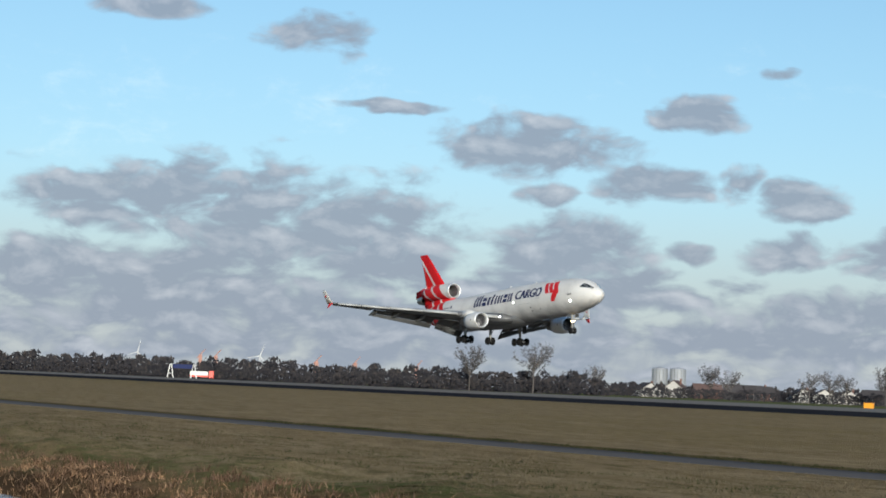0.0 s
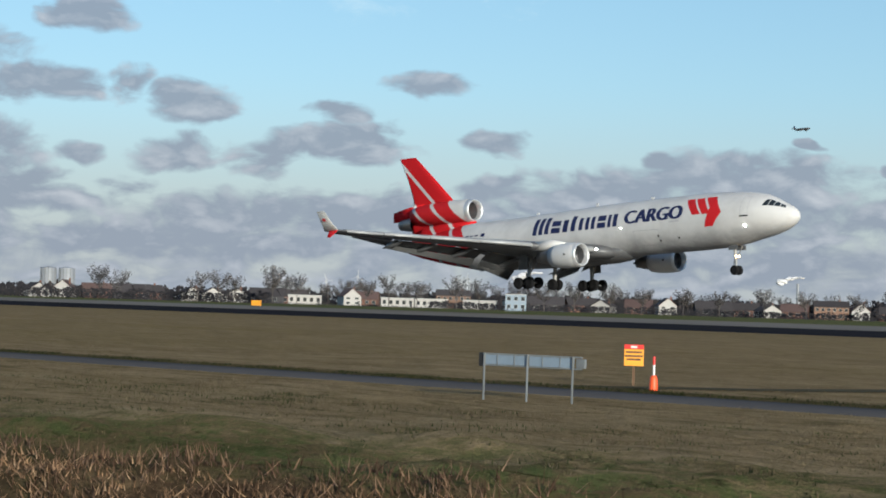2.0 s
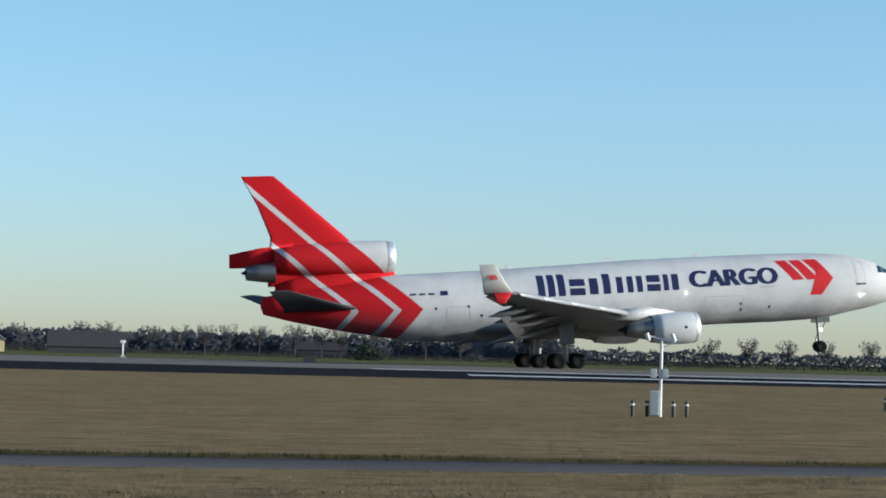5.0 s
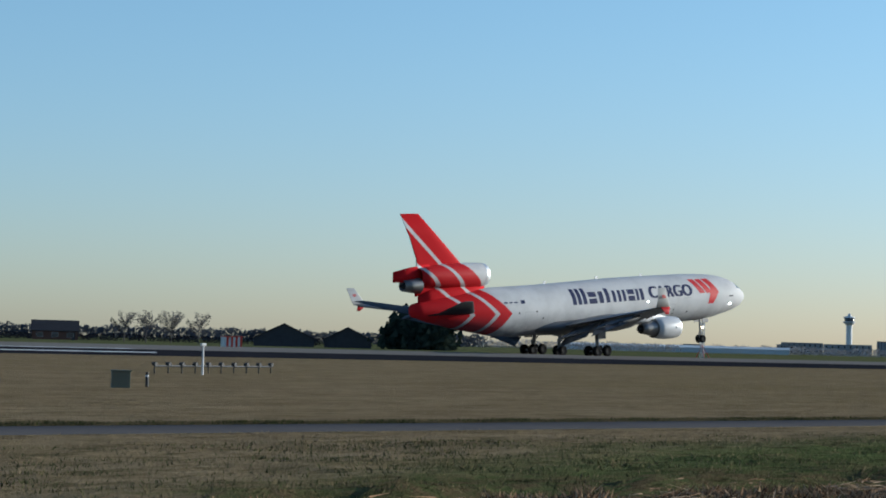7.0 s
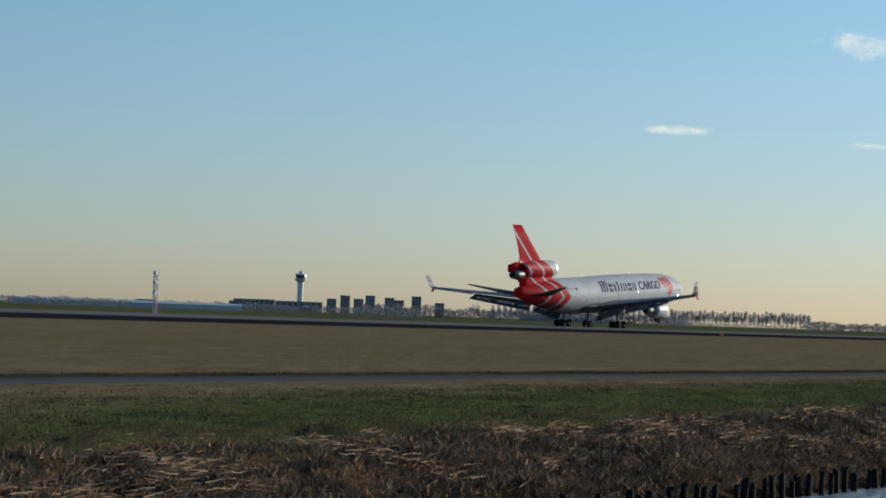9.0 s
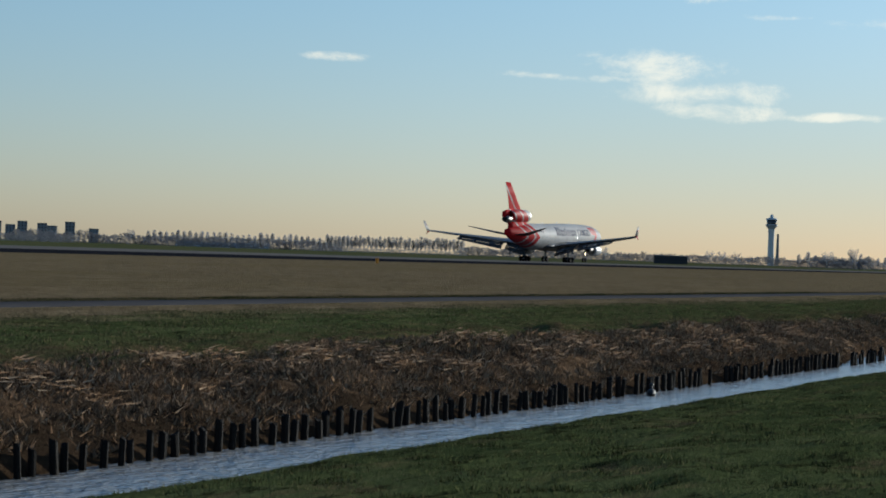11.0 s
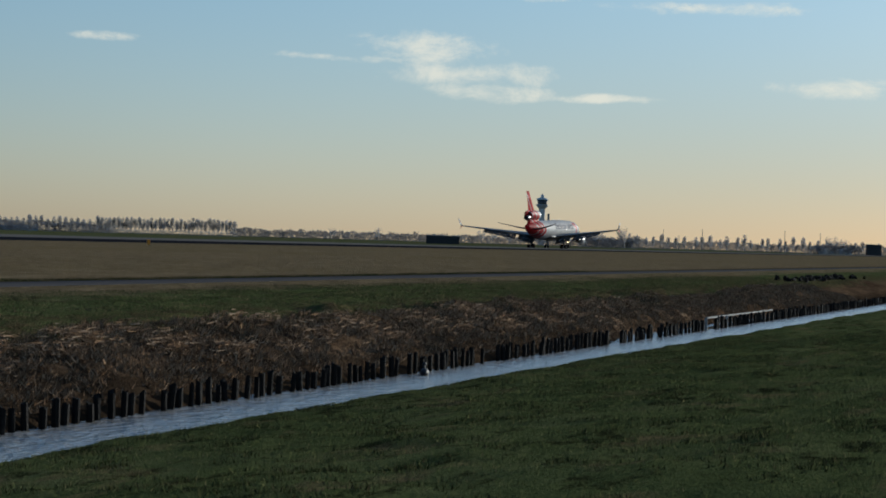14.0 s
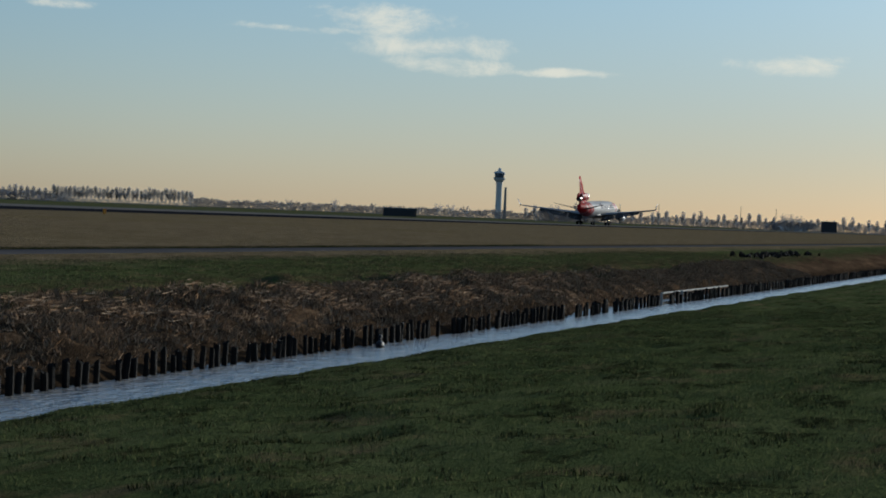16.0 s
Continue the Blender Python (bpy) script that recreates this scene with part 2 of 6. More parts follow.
def livery_material(name, red_from, stripes=True, soil=0.0, gloss=0.35):
    """White aircraft paint that turns red aft of a slanted line, with two white stripes parallel to it. soil: strength
    of the belly grime and painted shade.
    """
    m = bpy.data.materials.new(name)
    m.use_nodes = True
    t = m.node_tree
    b = t.nodes["Principled BSDF"]
    co = t.nodes.new("ShaderNodeTexCoord").outputs["Object"]
    sep = t.nodes.new("ShaderNodeSeparateXYZ")
    t.links.new(co, sep.inputs[0])
    x, z = sep.outputs[0], sep.outputs[2]
    up = maths(t, "MAXIMUM", maths(t, "SUBTRACT", z, 4.9), 0.0)
    down = maths(t, "MAXIMUM", maths(t, "SUBTRACT", 4.9, z), 0.0)
    c = maths(t, "ADD", maths(t, "ADD", x, maths(t, "MULTIPLY", up, 1.12)), maths(t, "MULTIPLY", down, 0.83))
    red = maths(t, "LESS_THAN", c, red_from)
    if stripes:
        for a, w in ((-13.3, 0.32), (-16.85, 0.32)):
            band = maths(t, "LESS_THAN", maths(t, "ABSOLUTE", maths(t, "SUBTRACT", c, a)), w)
            red = maths(t, "SUBTRACT", red, band, clamp=True)
    n1 = nd(t, "ShaderNodeTexNoise", Scale=0.35, Detail=5.0, Roughness=0.65)
    n2 = nd(t, "ShaderNodeTexNoise", Scale=5.0, Detail=4.0, Roughness=0.6)
    for n in (n1, n2):
        t.links.new(co, n.inputs["Vector"])
    white = mixed(t, smooth(t, n1.outputs["Fac"], 0.35, 0.75), WHITE_PAINT, (0.46, 0.45, 0.445))
    col = mixed(t, red, white, RED)
    # soot and grease along the belly, with its underside shade painted in too
    grime_shade = maths(t, "MULTIPLY", smooth(t, z, 5.4, 2.5), smooth(t, n1.outputs["Fac"], 0.15, 0.6))
    col = mixed(t, maths(t, "MULTIPLY", grime_shade, soil), col, (0.10, 0.10, 0.11))
    t.links.new(col, b.inputs["Base Color"])
    t.links.new(maths(t, "MULTIPLY_ADD", n2.outputs["Fac"], 0.2, 0.46), b.inputs["Roughness"])
    b.inputs["Specular IOR Level"].default_value = gloss
    b.inputs["IOR"].default_value = 1.22
    return m


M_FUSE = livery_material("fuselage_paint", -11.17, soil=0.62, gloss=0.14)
M_FIN = livery_material("fin_paint", -8.0, gloss=0.05)
M_DUCT = livery_material("duct_paint", -10.35)
M_WHITE = material("white_aircraft_paint", (0.54, 0.535, 0.53), rough=0.42, vary=0.06, scale=0.6, fine=4, dirt=(0.4, 0.39, 0.38), dirt_amount=0.3)
M_RED = material("red_paint", RED, rough=0.6, vary=0.1, spec=0.15)
M_NAVY = material("navy_lettering_paint", (0.018, 0.024, 0.075), rough=0.7, vary=0.1, spec=0.1)
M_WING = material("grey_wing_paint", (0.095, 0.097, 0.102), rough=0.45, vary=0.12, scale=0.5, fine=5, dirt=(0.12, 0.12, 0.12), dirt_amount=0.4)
M_WING_LE = material("bare_aluminium_edge", (0.34, 0.345, 0.35), rough=0.5, metal=0.15, vary=0.08)
M_WINGLET = material("weathered_winglet_paint", (0.40, 0.39, 0.37), rough=0.65, vary=0.12, spec=0.15)
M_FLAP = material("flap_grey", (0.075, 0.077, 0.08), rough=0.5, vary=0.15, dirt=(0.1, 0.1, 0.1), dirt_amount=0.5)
M_STEEL = material("gear_steel", (0.22, 0.22, 0.22), rough=0.4, metal=0.3, vary=0.15)
M_CHROME = material("polished_lip", (0.72, 0.72, 0.72), rough=0.42, metal=0.7, vary=0.1)
M_NOZZLE = material("heat_stained_nozzle", (0.22, 0.21, 0.20), rough=0.4, metal=0.8, vary=0.2)
M_RUBBER = material("tyre_rubber", (0.011, 0.011, 0.012), rough=0.95, vary=0.2, spec=0.08)
M_DARK = material("dark_cavity", (0.012, 0.012, 0.014), rough=0.8, vary=0.1)
M_FAN = material("fan_blades", (0.10, 0.10, 0.11), rough=0.4, metal=0.6, vary=0.2)
M_GLASS = material("cockpit_glass", (0.02, 0.025, 0.03), rough=0.08, vary=0.1, spec=0.8)
M_LAMP = glowing("landing_lamp", (1.0, 0.88, 0.72), 30.0)
M_LAMP_WARM = glowing("warm_lamp", (1.0, 0.62, 0.28), 14.0)
M_PANEL_LINE = material("panel_line_grey", (0.36, 0.36, 0.37), rough=0.5, vary=0.1)


# ---- mesh helpers ----
def mesh_of(name, verts, faces, smooth_faces=True):
    me = bpy.data.meshes.new(name)
    me.from_pydata([tuple(v) for v in verts], [], faces)
    me.update()
    if smooth_faces:
        me.shade_smooth()
    return me


def part(name, data, mat, parent=None, label=""):
    """Links a bmesh or mesh as one object under its thing."""
    if isinstance(data, bmesh.types.BMesh):
        me = bpy.data.meshes.new(name)
        data.to_mesh(me)
        data.free()
        data = me
    if mat is not None and not data.materials:
        for mm in (mat if isinstance(mat, (list, tuple)) else (mat,)):
            data.materials.append(mm)
    ob = new(name, data)
    ob.parent = parent
    if label:
        ob["label"] = label
    return ob


def empty(name, m=None):
    ob = new(name)
    ob.empty_display_size = 0.2
    if m is not None:
        ob.matrix_world = m
    return ob


def add_box(bm, x0, x1, y0, y1, z0, z1, bevel=0.0, m=None):
    r = bmesh.ops.create_cube(bm, size=1.0)
    vs = r["verts"]
    bmesh.ops.scale(bm, vec=(x1 - x0, y1 - y0, z1 - z0), verts=vs)
    bmesh.ops.translate(bm, vec=((x0 + x1) / 2, (y0 + y1) / 2, (z0 + z1) / 2), verts=vs)
    if bevel:
        es = list({e for v in vs for e in v.link_edges})
        g = bmesh.ops.bevel(bm, geom=es, offset=bevel, segments=2, affect="EDGES", profile=0.6)
        vs = list({v for v in g["verts"]} | {v for v in vs if v.is_valid})
    if m is not None:
        bmesh.ops.transform(bm, matrix=m, verts=vs)
    return vs


def box(x0, x1, y0, y1, z0, z1, bevel=0.0, m=None):
    bm = bmesh.new()
    add_box(bm, x0, x1, y0, y1, z0, z1, bevel, m)
    return bm


def add_rod(bm, a, b, r0, r1=None, n=8):
    a, b = Vector(a), Vector(b)
    r1 = r0 if r1 is None else r1
    q = (b - a).to_track_quat("Z", "Y").to_matrix().to_4x4()
    m = Matrix.Translation((a + b) / 2) @ q
    bmesh.ops.create_cone(bm, cap_ends=True, segments=n, radius1=r0, radius2=max(r1, 1e-4), depth=(b - a).length, matrix=m)


def rod(a, b, r0, r1=None, n=8):
    bm = bmesh.new()
    add_rod(bm, a, b, r0, r1, n)
    return bm


def loft(name, rings, close_start=True, close_end=True):
    """A smooth skin through rings of equal point counts."""
    n = len(rings[0])
    verts = [p for r in rings for p in r]
    faces = []
    for i in range(len(rings) - 1):
        for j in range(n):
            k = (j + 1) % n
            faces.append((i * n + j, i * n + k, (i + 1) * n + k, (i + 1) * n + j))
    if close_start:
        faces.append(tuple(range(n - 1, -1, -1)))
    if close_end:
        faces.append(tuple((len(rings) - 1) * n + j for j in range(n)))
    return mesh_of(name, verts, faces)


def lathe(name, profile, n=32, axis_y=0.0, axis_z=0.0):
    """A body turned about the x axis from (x, radius) pairs, in order."""
    rings = [[(x, axis_y + r * math.cos(2 * math.pi * j / n), axis_z + r * math.sin(2 * math.pi * j / n)) for j in range(n)] for x, r in profile]
    return loft(name, rings, False, False)


def interp(table, x):
    for (x0, *a), (x1, *b) in zip(table, table[1:]):
        if x <= x1:
            f = (x - x0) / (x1 - x0)
            f = min(max(f, 0), 1)
            return [p + (q - p) * f for p, q in zip(a, b)]
    return list(table[-1][1:])


def aerofoil(chord, thick, n=10):
    """Closed section points (x aft negative from the leading edge at 0, z)."""
    up, low = [], []
    for i in range(n + 1):
        s = 0.5 * (1 - math.cos(math.pi * i / n))
        y = 5 * thick * (0.2969 * math.sqrt(s) - 0.126 * s - 0.3516 * s * s + 0.2843 * s**3 - 0.1036 * s**4)
        camber = 0.02 * math.sin(math.pi * s)
        up.append((-s * chord, (y + camber) * chord))
        low.append((-s * chord, (-y + camber) * chord))
    return up + low[-2:0:-1]


def wing_mesh(name, stations, n=10):
    """stations: (y, leading edge x, z, chord, thickness)."""
    rings = [[(x + px, y, z + pz) for px, pz in aerofoil(c, th, n)] for y, x, z, c, th in stations]
    return loft(name, rings)

# ---- ground: one sheet, with the ditch, its banks and the raised runway strip ----
PLANE_Y = 183.2
WATER_Z = -1.0


def runway_z(x):
    """Height of the runway's crown along its length."""
    return 0.72 - 0.47 * min(max((x - 65) / 725, 0), 1)


GROUND_PROFILE = [(-4200, 0), (-200, 0), (-20, 0.0), (0, 0.0), (3, -0.12), (6, -0.36), (9, -0.62), (11.3, -0.83), (12.1, -0.93), (12.35, -1.02), (12.6, -1.35), (13.8, -1.4),
                  (14.1, -0.94), (14.5, -0.62), (15.6, -0.32), (16.6, -0.14), (18.0, -0.03), (20, 0.0), (24, 0.0), (28, 0), (30.05, 0), (32.6, 0), (33.2, 0.03), (34.4, 0.0), (40, 0), (60, 0), (90, 0), (120, 0), (148.5, 0),
                  (150, -0.15), (216, -0.15), (218, 0), (260, 0), (400, 0), (700, 0), (1200, 0), (2500, 0), (4800, 0)]


def make_ground_material():
    m = bpy.data.materials.new("winter_grassland")
    m.use_nodes = True
    t = m.node_tree
    b = t.nodes["Principled BSDF"]
    geo = t.nodes.new("ShaderNodeNewGeometry")
    sep = t.nodes.new("ShaderNodeSeparateXYZ")
    t.links.new(geo.outputs["Position"], sep.inputs[0])
    x, y = sep.outputs[0], sep.outputs[1]

    def noise_at(scale, detail=5.0, stretch=(1, 1, 1), rough=0.6):
        mp = t.nodes.new("ShaderNodeMapping")
        mp.inputs["Scale"].default_value = stretch
        t.links.new(geo.outputs["Position"], mp.inputs[0])
        n = nd(t, "ShaderNodeTexNoise", Scale=scale, Detail=detail, Roughness=rough)
        t.links.new(mp.outputs[0], n.inputs["Vector"])
        return n.outputs["Fac"]

    big = noise_at(0.05, 4, (0.35, 1, 1))
    mid = noise_at(0.45, 5, (0.4, 1, 1))
    fine = noise_at(3.0, 6, (0.6, 1, 1), 0.75)
    grain = noise_at(16.0, 4, (1, 1, 1), 0.8)
    blend = maths(t, "ADD", maths(t, "MULTIPLY", mid, 0.5), maths(t, "MULTIPLY", fine, 0.5))
    dry = ramp(t, blend, [(0.3, (0.165, 0.118, 0.062)), (0.5, (0.275, 0.200, 0.110)), (0.72, (0.39, 0.295, 0.17))])
    dry = mixed(t, smooth(t, big, 0.45, 0.7), dry, (0.25, 0.185, 0.092))
    tuft = smooth(t, noise_at(1.3, 7, (0.5, 1.5, 1), 0.72), 0.47, 0.63)
    dry = mixed(t, maths(t, "MULTIPLY", tuft, 0.7), dry, (0.115, 0.092, 0.043))
    dry = mixed(t, maths(t, "MULTIPLY", smooth(t, noise_at(0.7, 6, (0.3, 1.6, 1), 0.7), 0.55, 0.7), 0.5), dry, (0.40, 0.315, 0.19))
    green = ramp(t, blend, [(0.3, (0.047, 0.060, 0.021)), (0.5, (0.110, 0.126, 0.044)), (0.72, (0.178, 0.182, 0.075))])
    green = mixed(t, smooth(t, noise_at(1.7, 5, (0.45, 1, 1), 0.7), 0.52, 0.66), green, (0.032, 0.034, 0.014))
    green = mixed(t, smooth(t, noise_at(0.9, 6, (0.6, 1, 1)), 0.54, 0.72), green, (0.19, 0.145, 0.068))
    reed = ramp(t, blend, [(0.32, (0.035, 0.023, 0.015)), (0.5, (0.125, 0.078, 0.045)), (0.7, (0.34, 0.215, 0.12))])
    yy = maths(t, "MULTIPLY_ADD", maths(t, "SUBTRACT", mid, 0.5), 5.0, maths(t, "MULTIPLY_ADD", maths(t, "SUBTRACT", fine, 0.5), 2.2, y))
    edge = maths(t, "MULTIPLY_ADD", smooth(t, x, -6.0, -14.0), 1.8, yy)
    c = mixed(t, smooth(t, edge, 12.4, 13.4), green, reed)
    mud = maths(t, "MULTIPLY", smooth(t, y, 13.6, 13.8), smooth(t, maths(t, "MULTIPLY_ADD", maths(t, "SUBTRACT", fine, 0.5), 1.2, y), 15.1, 14.4))
    c = mixed(t, maths(t, "MULTIPLY", mud, 0.7), c, (0.022, 0.016, 0.012))
    early = maths(t, "MULTIPLY_ADD", smooth(t, x, 8.0, -6.0), 1.7, yy)
    olive = mixed(t, smooth(t, fine, 0.4, 0.6), green, (0.13, 0.095, 0.048))
    c = mixed(t, smooth(t, early, 16.2, 18.2), c, olive)
    c = mixed(t, smooth(t, early, 18.6, 21.0), c, green)
    c = mixed(t, maths(t, "MULTIPLY", maths(t, "MULTIPLY", smooth(t, x, 12.0, -14.0), smooth(t, yy, 16.5, 19.0)), smooth(t, fine, 0.42, 0.62)), c, dry)
    c = mixed(t, smooth(t, maths(t, "MULTIPLY_ADD", maths(t, "SUBTRACT", big, 0.5), 10.0, maths(t, "SUBTRACT", yy, maths(t, "MULTIPLY", smooth(t, x, 32.0, 8.0), -8.0))), 23.5, 27.5), c, dry)
    verge = maths(t, "MULTIPLY", smooth(t, y, 32.3, 32.7), smooth(t, maths(t, "MULTIPLY_ADD", maths(t, "SUBTRACT", fine, 0.5), 3.0, y), 35.4, 33.4))
    c = mixed(t, maths(t, "MULTIPLY", verge, 0.75), c, (0.062, 0.05, 0.024))
    far = mixed(t, smooth(t, big, 0.3, 0.6), (0.09, 0.115, 0.04), (0.15, 0.14, 0.065))
    c = mixed(t, smooth(t, y, 217, 219), c, far)
    c = mixed(t, maths(t, "MULTIPLY", smooth(t, grain, 0.35, 0.62), 0.25), c, (0.02, 0.02, 0.01))
    t.links.new(c, b.inputs["Base Color"])
    b.inputs["Roughness"].default_value = 0.95
    b.inputs["Specular IOR Level"].default_value = 0.0
    bp = nd(t, "ShaderNodeBump", Strength=0.8, Distance=0.12)
    t.links.new(maths(t, "ADD", maths(t, "MULTIPLY", fine, 0.7), maths(t, "MULTIPLY", grain, 0.3)), bp.inputs["Height"])
    t.links.new(bp.outputs[0], b.inputs["Normal"])
    return m


def ground_z(x, y):
    return interp(GROUND_PROFILE, max(13.8, y - bank_shift(x)) if y > 13.8 else y)[0]


def bank_shift(x):
    """How far the far bank has slipped back behind the posts."""
    return 0.85 * min(max((x - 58) / 5, 0), 1) * min(max((94 - x) / 8, 0), 1)


def relief(x, y):
    """Small hummocks of the meadow and the rougher ones of the bank."""
    if not (0 < y < 30 and -110 < x < 210) or 12.3 < y < 13.95:
        return 0.0
    a = 0.075 if y < 12 else (0.20 if y < 18.5 else 0.06)
    fade = min(1, y / 3, (30 - y) / 3, abs(y - 12.4) / 2.5 + 0.1)
    return fade * a * (noise.noise((x * 0.35, y * 0.6, 0)) + 0.8 * noise.noise((x * 1.2, y * 1.6, 4)) + 0.35 * noise.noise((x * 2.3, y * 2.6, 8)))


def make_ground():
    xs = [-4600, -2500, -1200, -600, -300, -150] + [-100 + 2.0 * i for i in range(0, 40)] + [-20 + 0.45 * i for i in range(0, 293)] + [112 + 3 * i for i in range(30)] + [210, 300, 600, 1200, 2500, 4600]
    ys = []
    for (y0, _), (y1, _) in zip(GROUND_PROFILE, GROUND_PROFILE[1:]):
        k = 1
        if -2 <= y0 < 12:
            k = max(1, round((y1 - y0) / 0.35))
        elif 12 <= y0 < 30:
            k = max(1, round((y1 - y0) / 0.35))
        ys += [y0 + (y1 - y0) * i / k for i in range(k)]
    ys.append(GROUND_PROFILE[-1][0])
    verts = []
    for x in xs:
        for y in ys:
            z = ground_z(x, y) + relief(x, y)
            verts.append((x, y, z))
    n = len(ys)
    faces = [(i * n + j, (i + 1) * n + j, (i + 1) * n + j + 1, i * n + j + 1) for i in range(len(xs) - 1) for j in range(n - 1)]
    me = mesh_of("ground", verts, faces)
    return tagged(part("ground", me, make_ground_material()), "flat winter grassland with dry and green strips", "ground", kind="structure")


def strip(name, cross, x0, x1, mat, step=25.0, level=None):
    """A long strip along x from a cross-section of (y, z)."""
    n = max(1, round((x1 - x0) / step))
    verts, faces, k = [], [], len(cross)
    for i in range(n + 1):
        x = x0 + (x1 - x0) * i / n
        f = level(x) if level else 1.0
        verts += [(x, y, z * f) for y, z in cross]
    for i in range(n):
        faces += [(i * k + j, (i + 1) * k + j, (i + 1) * k + j + 1, i * k + j + 1) for j in range(k - 1)]
    return part(name, mesh_of(name, verts, faces), mat)


ground = make_ground()
M_ASPHALT = material("worn_asphalt", (0.088, 0.083, 0.083), rough=0.95, vary=0.22, scale=0.25, fine=3.0, bump=0.3, spec=0.0)
M_BITUMEN = material("dark_bitumen_shoulder", (0.020, 0.020, 0.024), rough=1.0, vary=0.3, scale=0.1, fine=2.0, spec=0.0)
M_RUNWAY = material("runway_concrete", (0.21, 0.19, 0.165), rough=1.0, vary=0.2, scale=0.03, fine=0.6, spec=0.0)
M_MARK = material("runway_white_marking", (0.5, 0.5, 0.48), rough=0.8, vary=0.3, scale=0.5)

tagged(strip("service_road", [(30.1, -0.05), (30.2, 0.03), (31.3, 0.06), (32.4, 0.03), (32.5, -0.05)], -900, 1500, M_ASPHALT, 20), "narrow grey asphalt service road across the grass", "road", kind="structure")
runway_near = strip("runway_shoulder", [(148.6, -0.05), (149.0, 0.06), (153.0, 0.50)], -1500, 3000, M_BITUMEN, 50, lambda x: runway_z(x) / 0.72)
tagged(runway_near, "black bitumen shoulder along the runway edge", "runway shoulder", kind="structure")
runway = strip("runway", [(153.0, 0.50), (160.0, 0.61), (PLANE_Y - 8, 0.72), (PLANE_Y + 8, 0.72), (209.4, 0.6)], -1500, 3000, M_RUNWAY, 50, lambda x: runway_z(x) / 0.72)
tagged(runway, "pale grey concrete runway with rubber marks", "runway", kind="structure")
tagged(strip("runway_shoulder", [(209.4, 0.6), (214, 0.4), (217.6, -0.02)], -1500, 3000, M_BITUMEN, 50, lambda x: runway_z(x) / 0.72), "black bitumen shoulder along the runway edge", "runway shoulder", kind="structure")

tagged(strip("runway_marking", [(150.6, 0.24), (151.2, 0.305)], 36, 108, M_MARK, 12, lambda x: runway_z(x) / 0.72), "white painted runway edge line", "marking", kind="structure")
tagged(strip("runway_marking", [(153.6, 0.513), (155.6, 0.545)], 30, 108, M_MARK, 12, lambda x: runway_z(x) / 0.72), "white painted runway edge line", "marking", kind="structure")

M_TRACK = material("worn_grass_track", (0.085, 0.068, 0.036), rough=1.0, vary=0.3, scale=0.4, fine=4.0, spec=0.05)
tv, tf = [], []
for i, (tx, ty) in enumerate(((-31.5, 32.45), (-28.5, 38.0), (-27.0, 45.0), (-26.0, 55.0), (-24.5, 70.0), (-21.5, 99.0), (-19.0, 125.0), (-18.0, 148.6))):
    tv += [(tx - 0.7, ty, 0.015), (tx + 0.7, ty, 0.015)]
    if i:
        tf.append((2 * i - 2, 2 * i - 1, 2 * i + 1, 2 * i))
tagged(part("grass_track", mesh_of("grass_track", tv, tf, False), M_TRACK), "worn track across the dry grass to the runway", "track", kind="structure")


def make_water():
    m = bpy.data.materials.new("ditch_water")
    m.use_nodes = True
    t = m.node_tree
    b = t.nodes["Principled BSDF"]
    b.inputs["Base Color"].default_value = (0.36, 0.345, 0.32, 1)
    b.inputs["Roughness"].default_value = 0.2
    b.inputs["IOR"].default_value = 1.9
    geo = t.nodes.new("ShaderNodeNewGeometry")
    heights = []
    for s, st in ((2.2, (0.8, 1.8, 1)), (9.0, (0.8, 1.3, 1))):
        mp = t.nodes.new("ShaderNodeMapping")
        mp.inputs["Scale"].default_value = st
        t.links.new(geo.outputs["Position"], mp.inputs[0])
        n = nd(t, "ShaderNodeTexNoise", Scale=s, Detail=3.0)
        t.links.new(mp.outputs[0], n.inputs["Vector"])
        heights.append(n.outputs["Fac"])
    bp = nd(t, "ShaderNodeBump", Strength=1.0, Distance=0.10)
    t.links.new(maths(t, "ADD", heights[0], maths(t, "MULTIPLY", heights[1], 0.4)), bp.inputs["Height"])
    t.links.new(bp.outputs[0], b.inputs["Normal"])
    bm = bmesh.new()
    bmesh.ops.create_grid(bm, x_segments=60, y_segments=2, size=1)
    bmesh.ops.scale(bm, vec=(400, 1.7, 1), verts=bm.verts)
    bmesh.ops.translate(bm, vec=(100, 13.6, WATER_Z), verts=bm.verts)
    tagged(part("water", bm, m), "narrow ditch of rippled grey water", "ditch", kind="structure")


make_water()

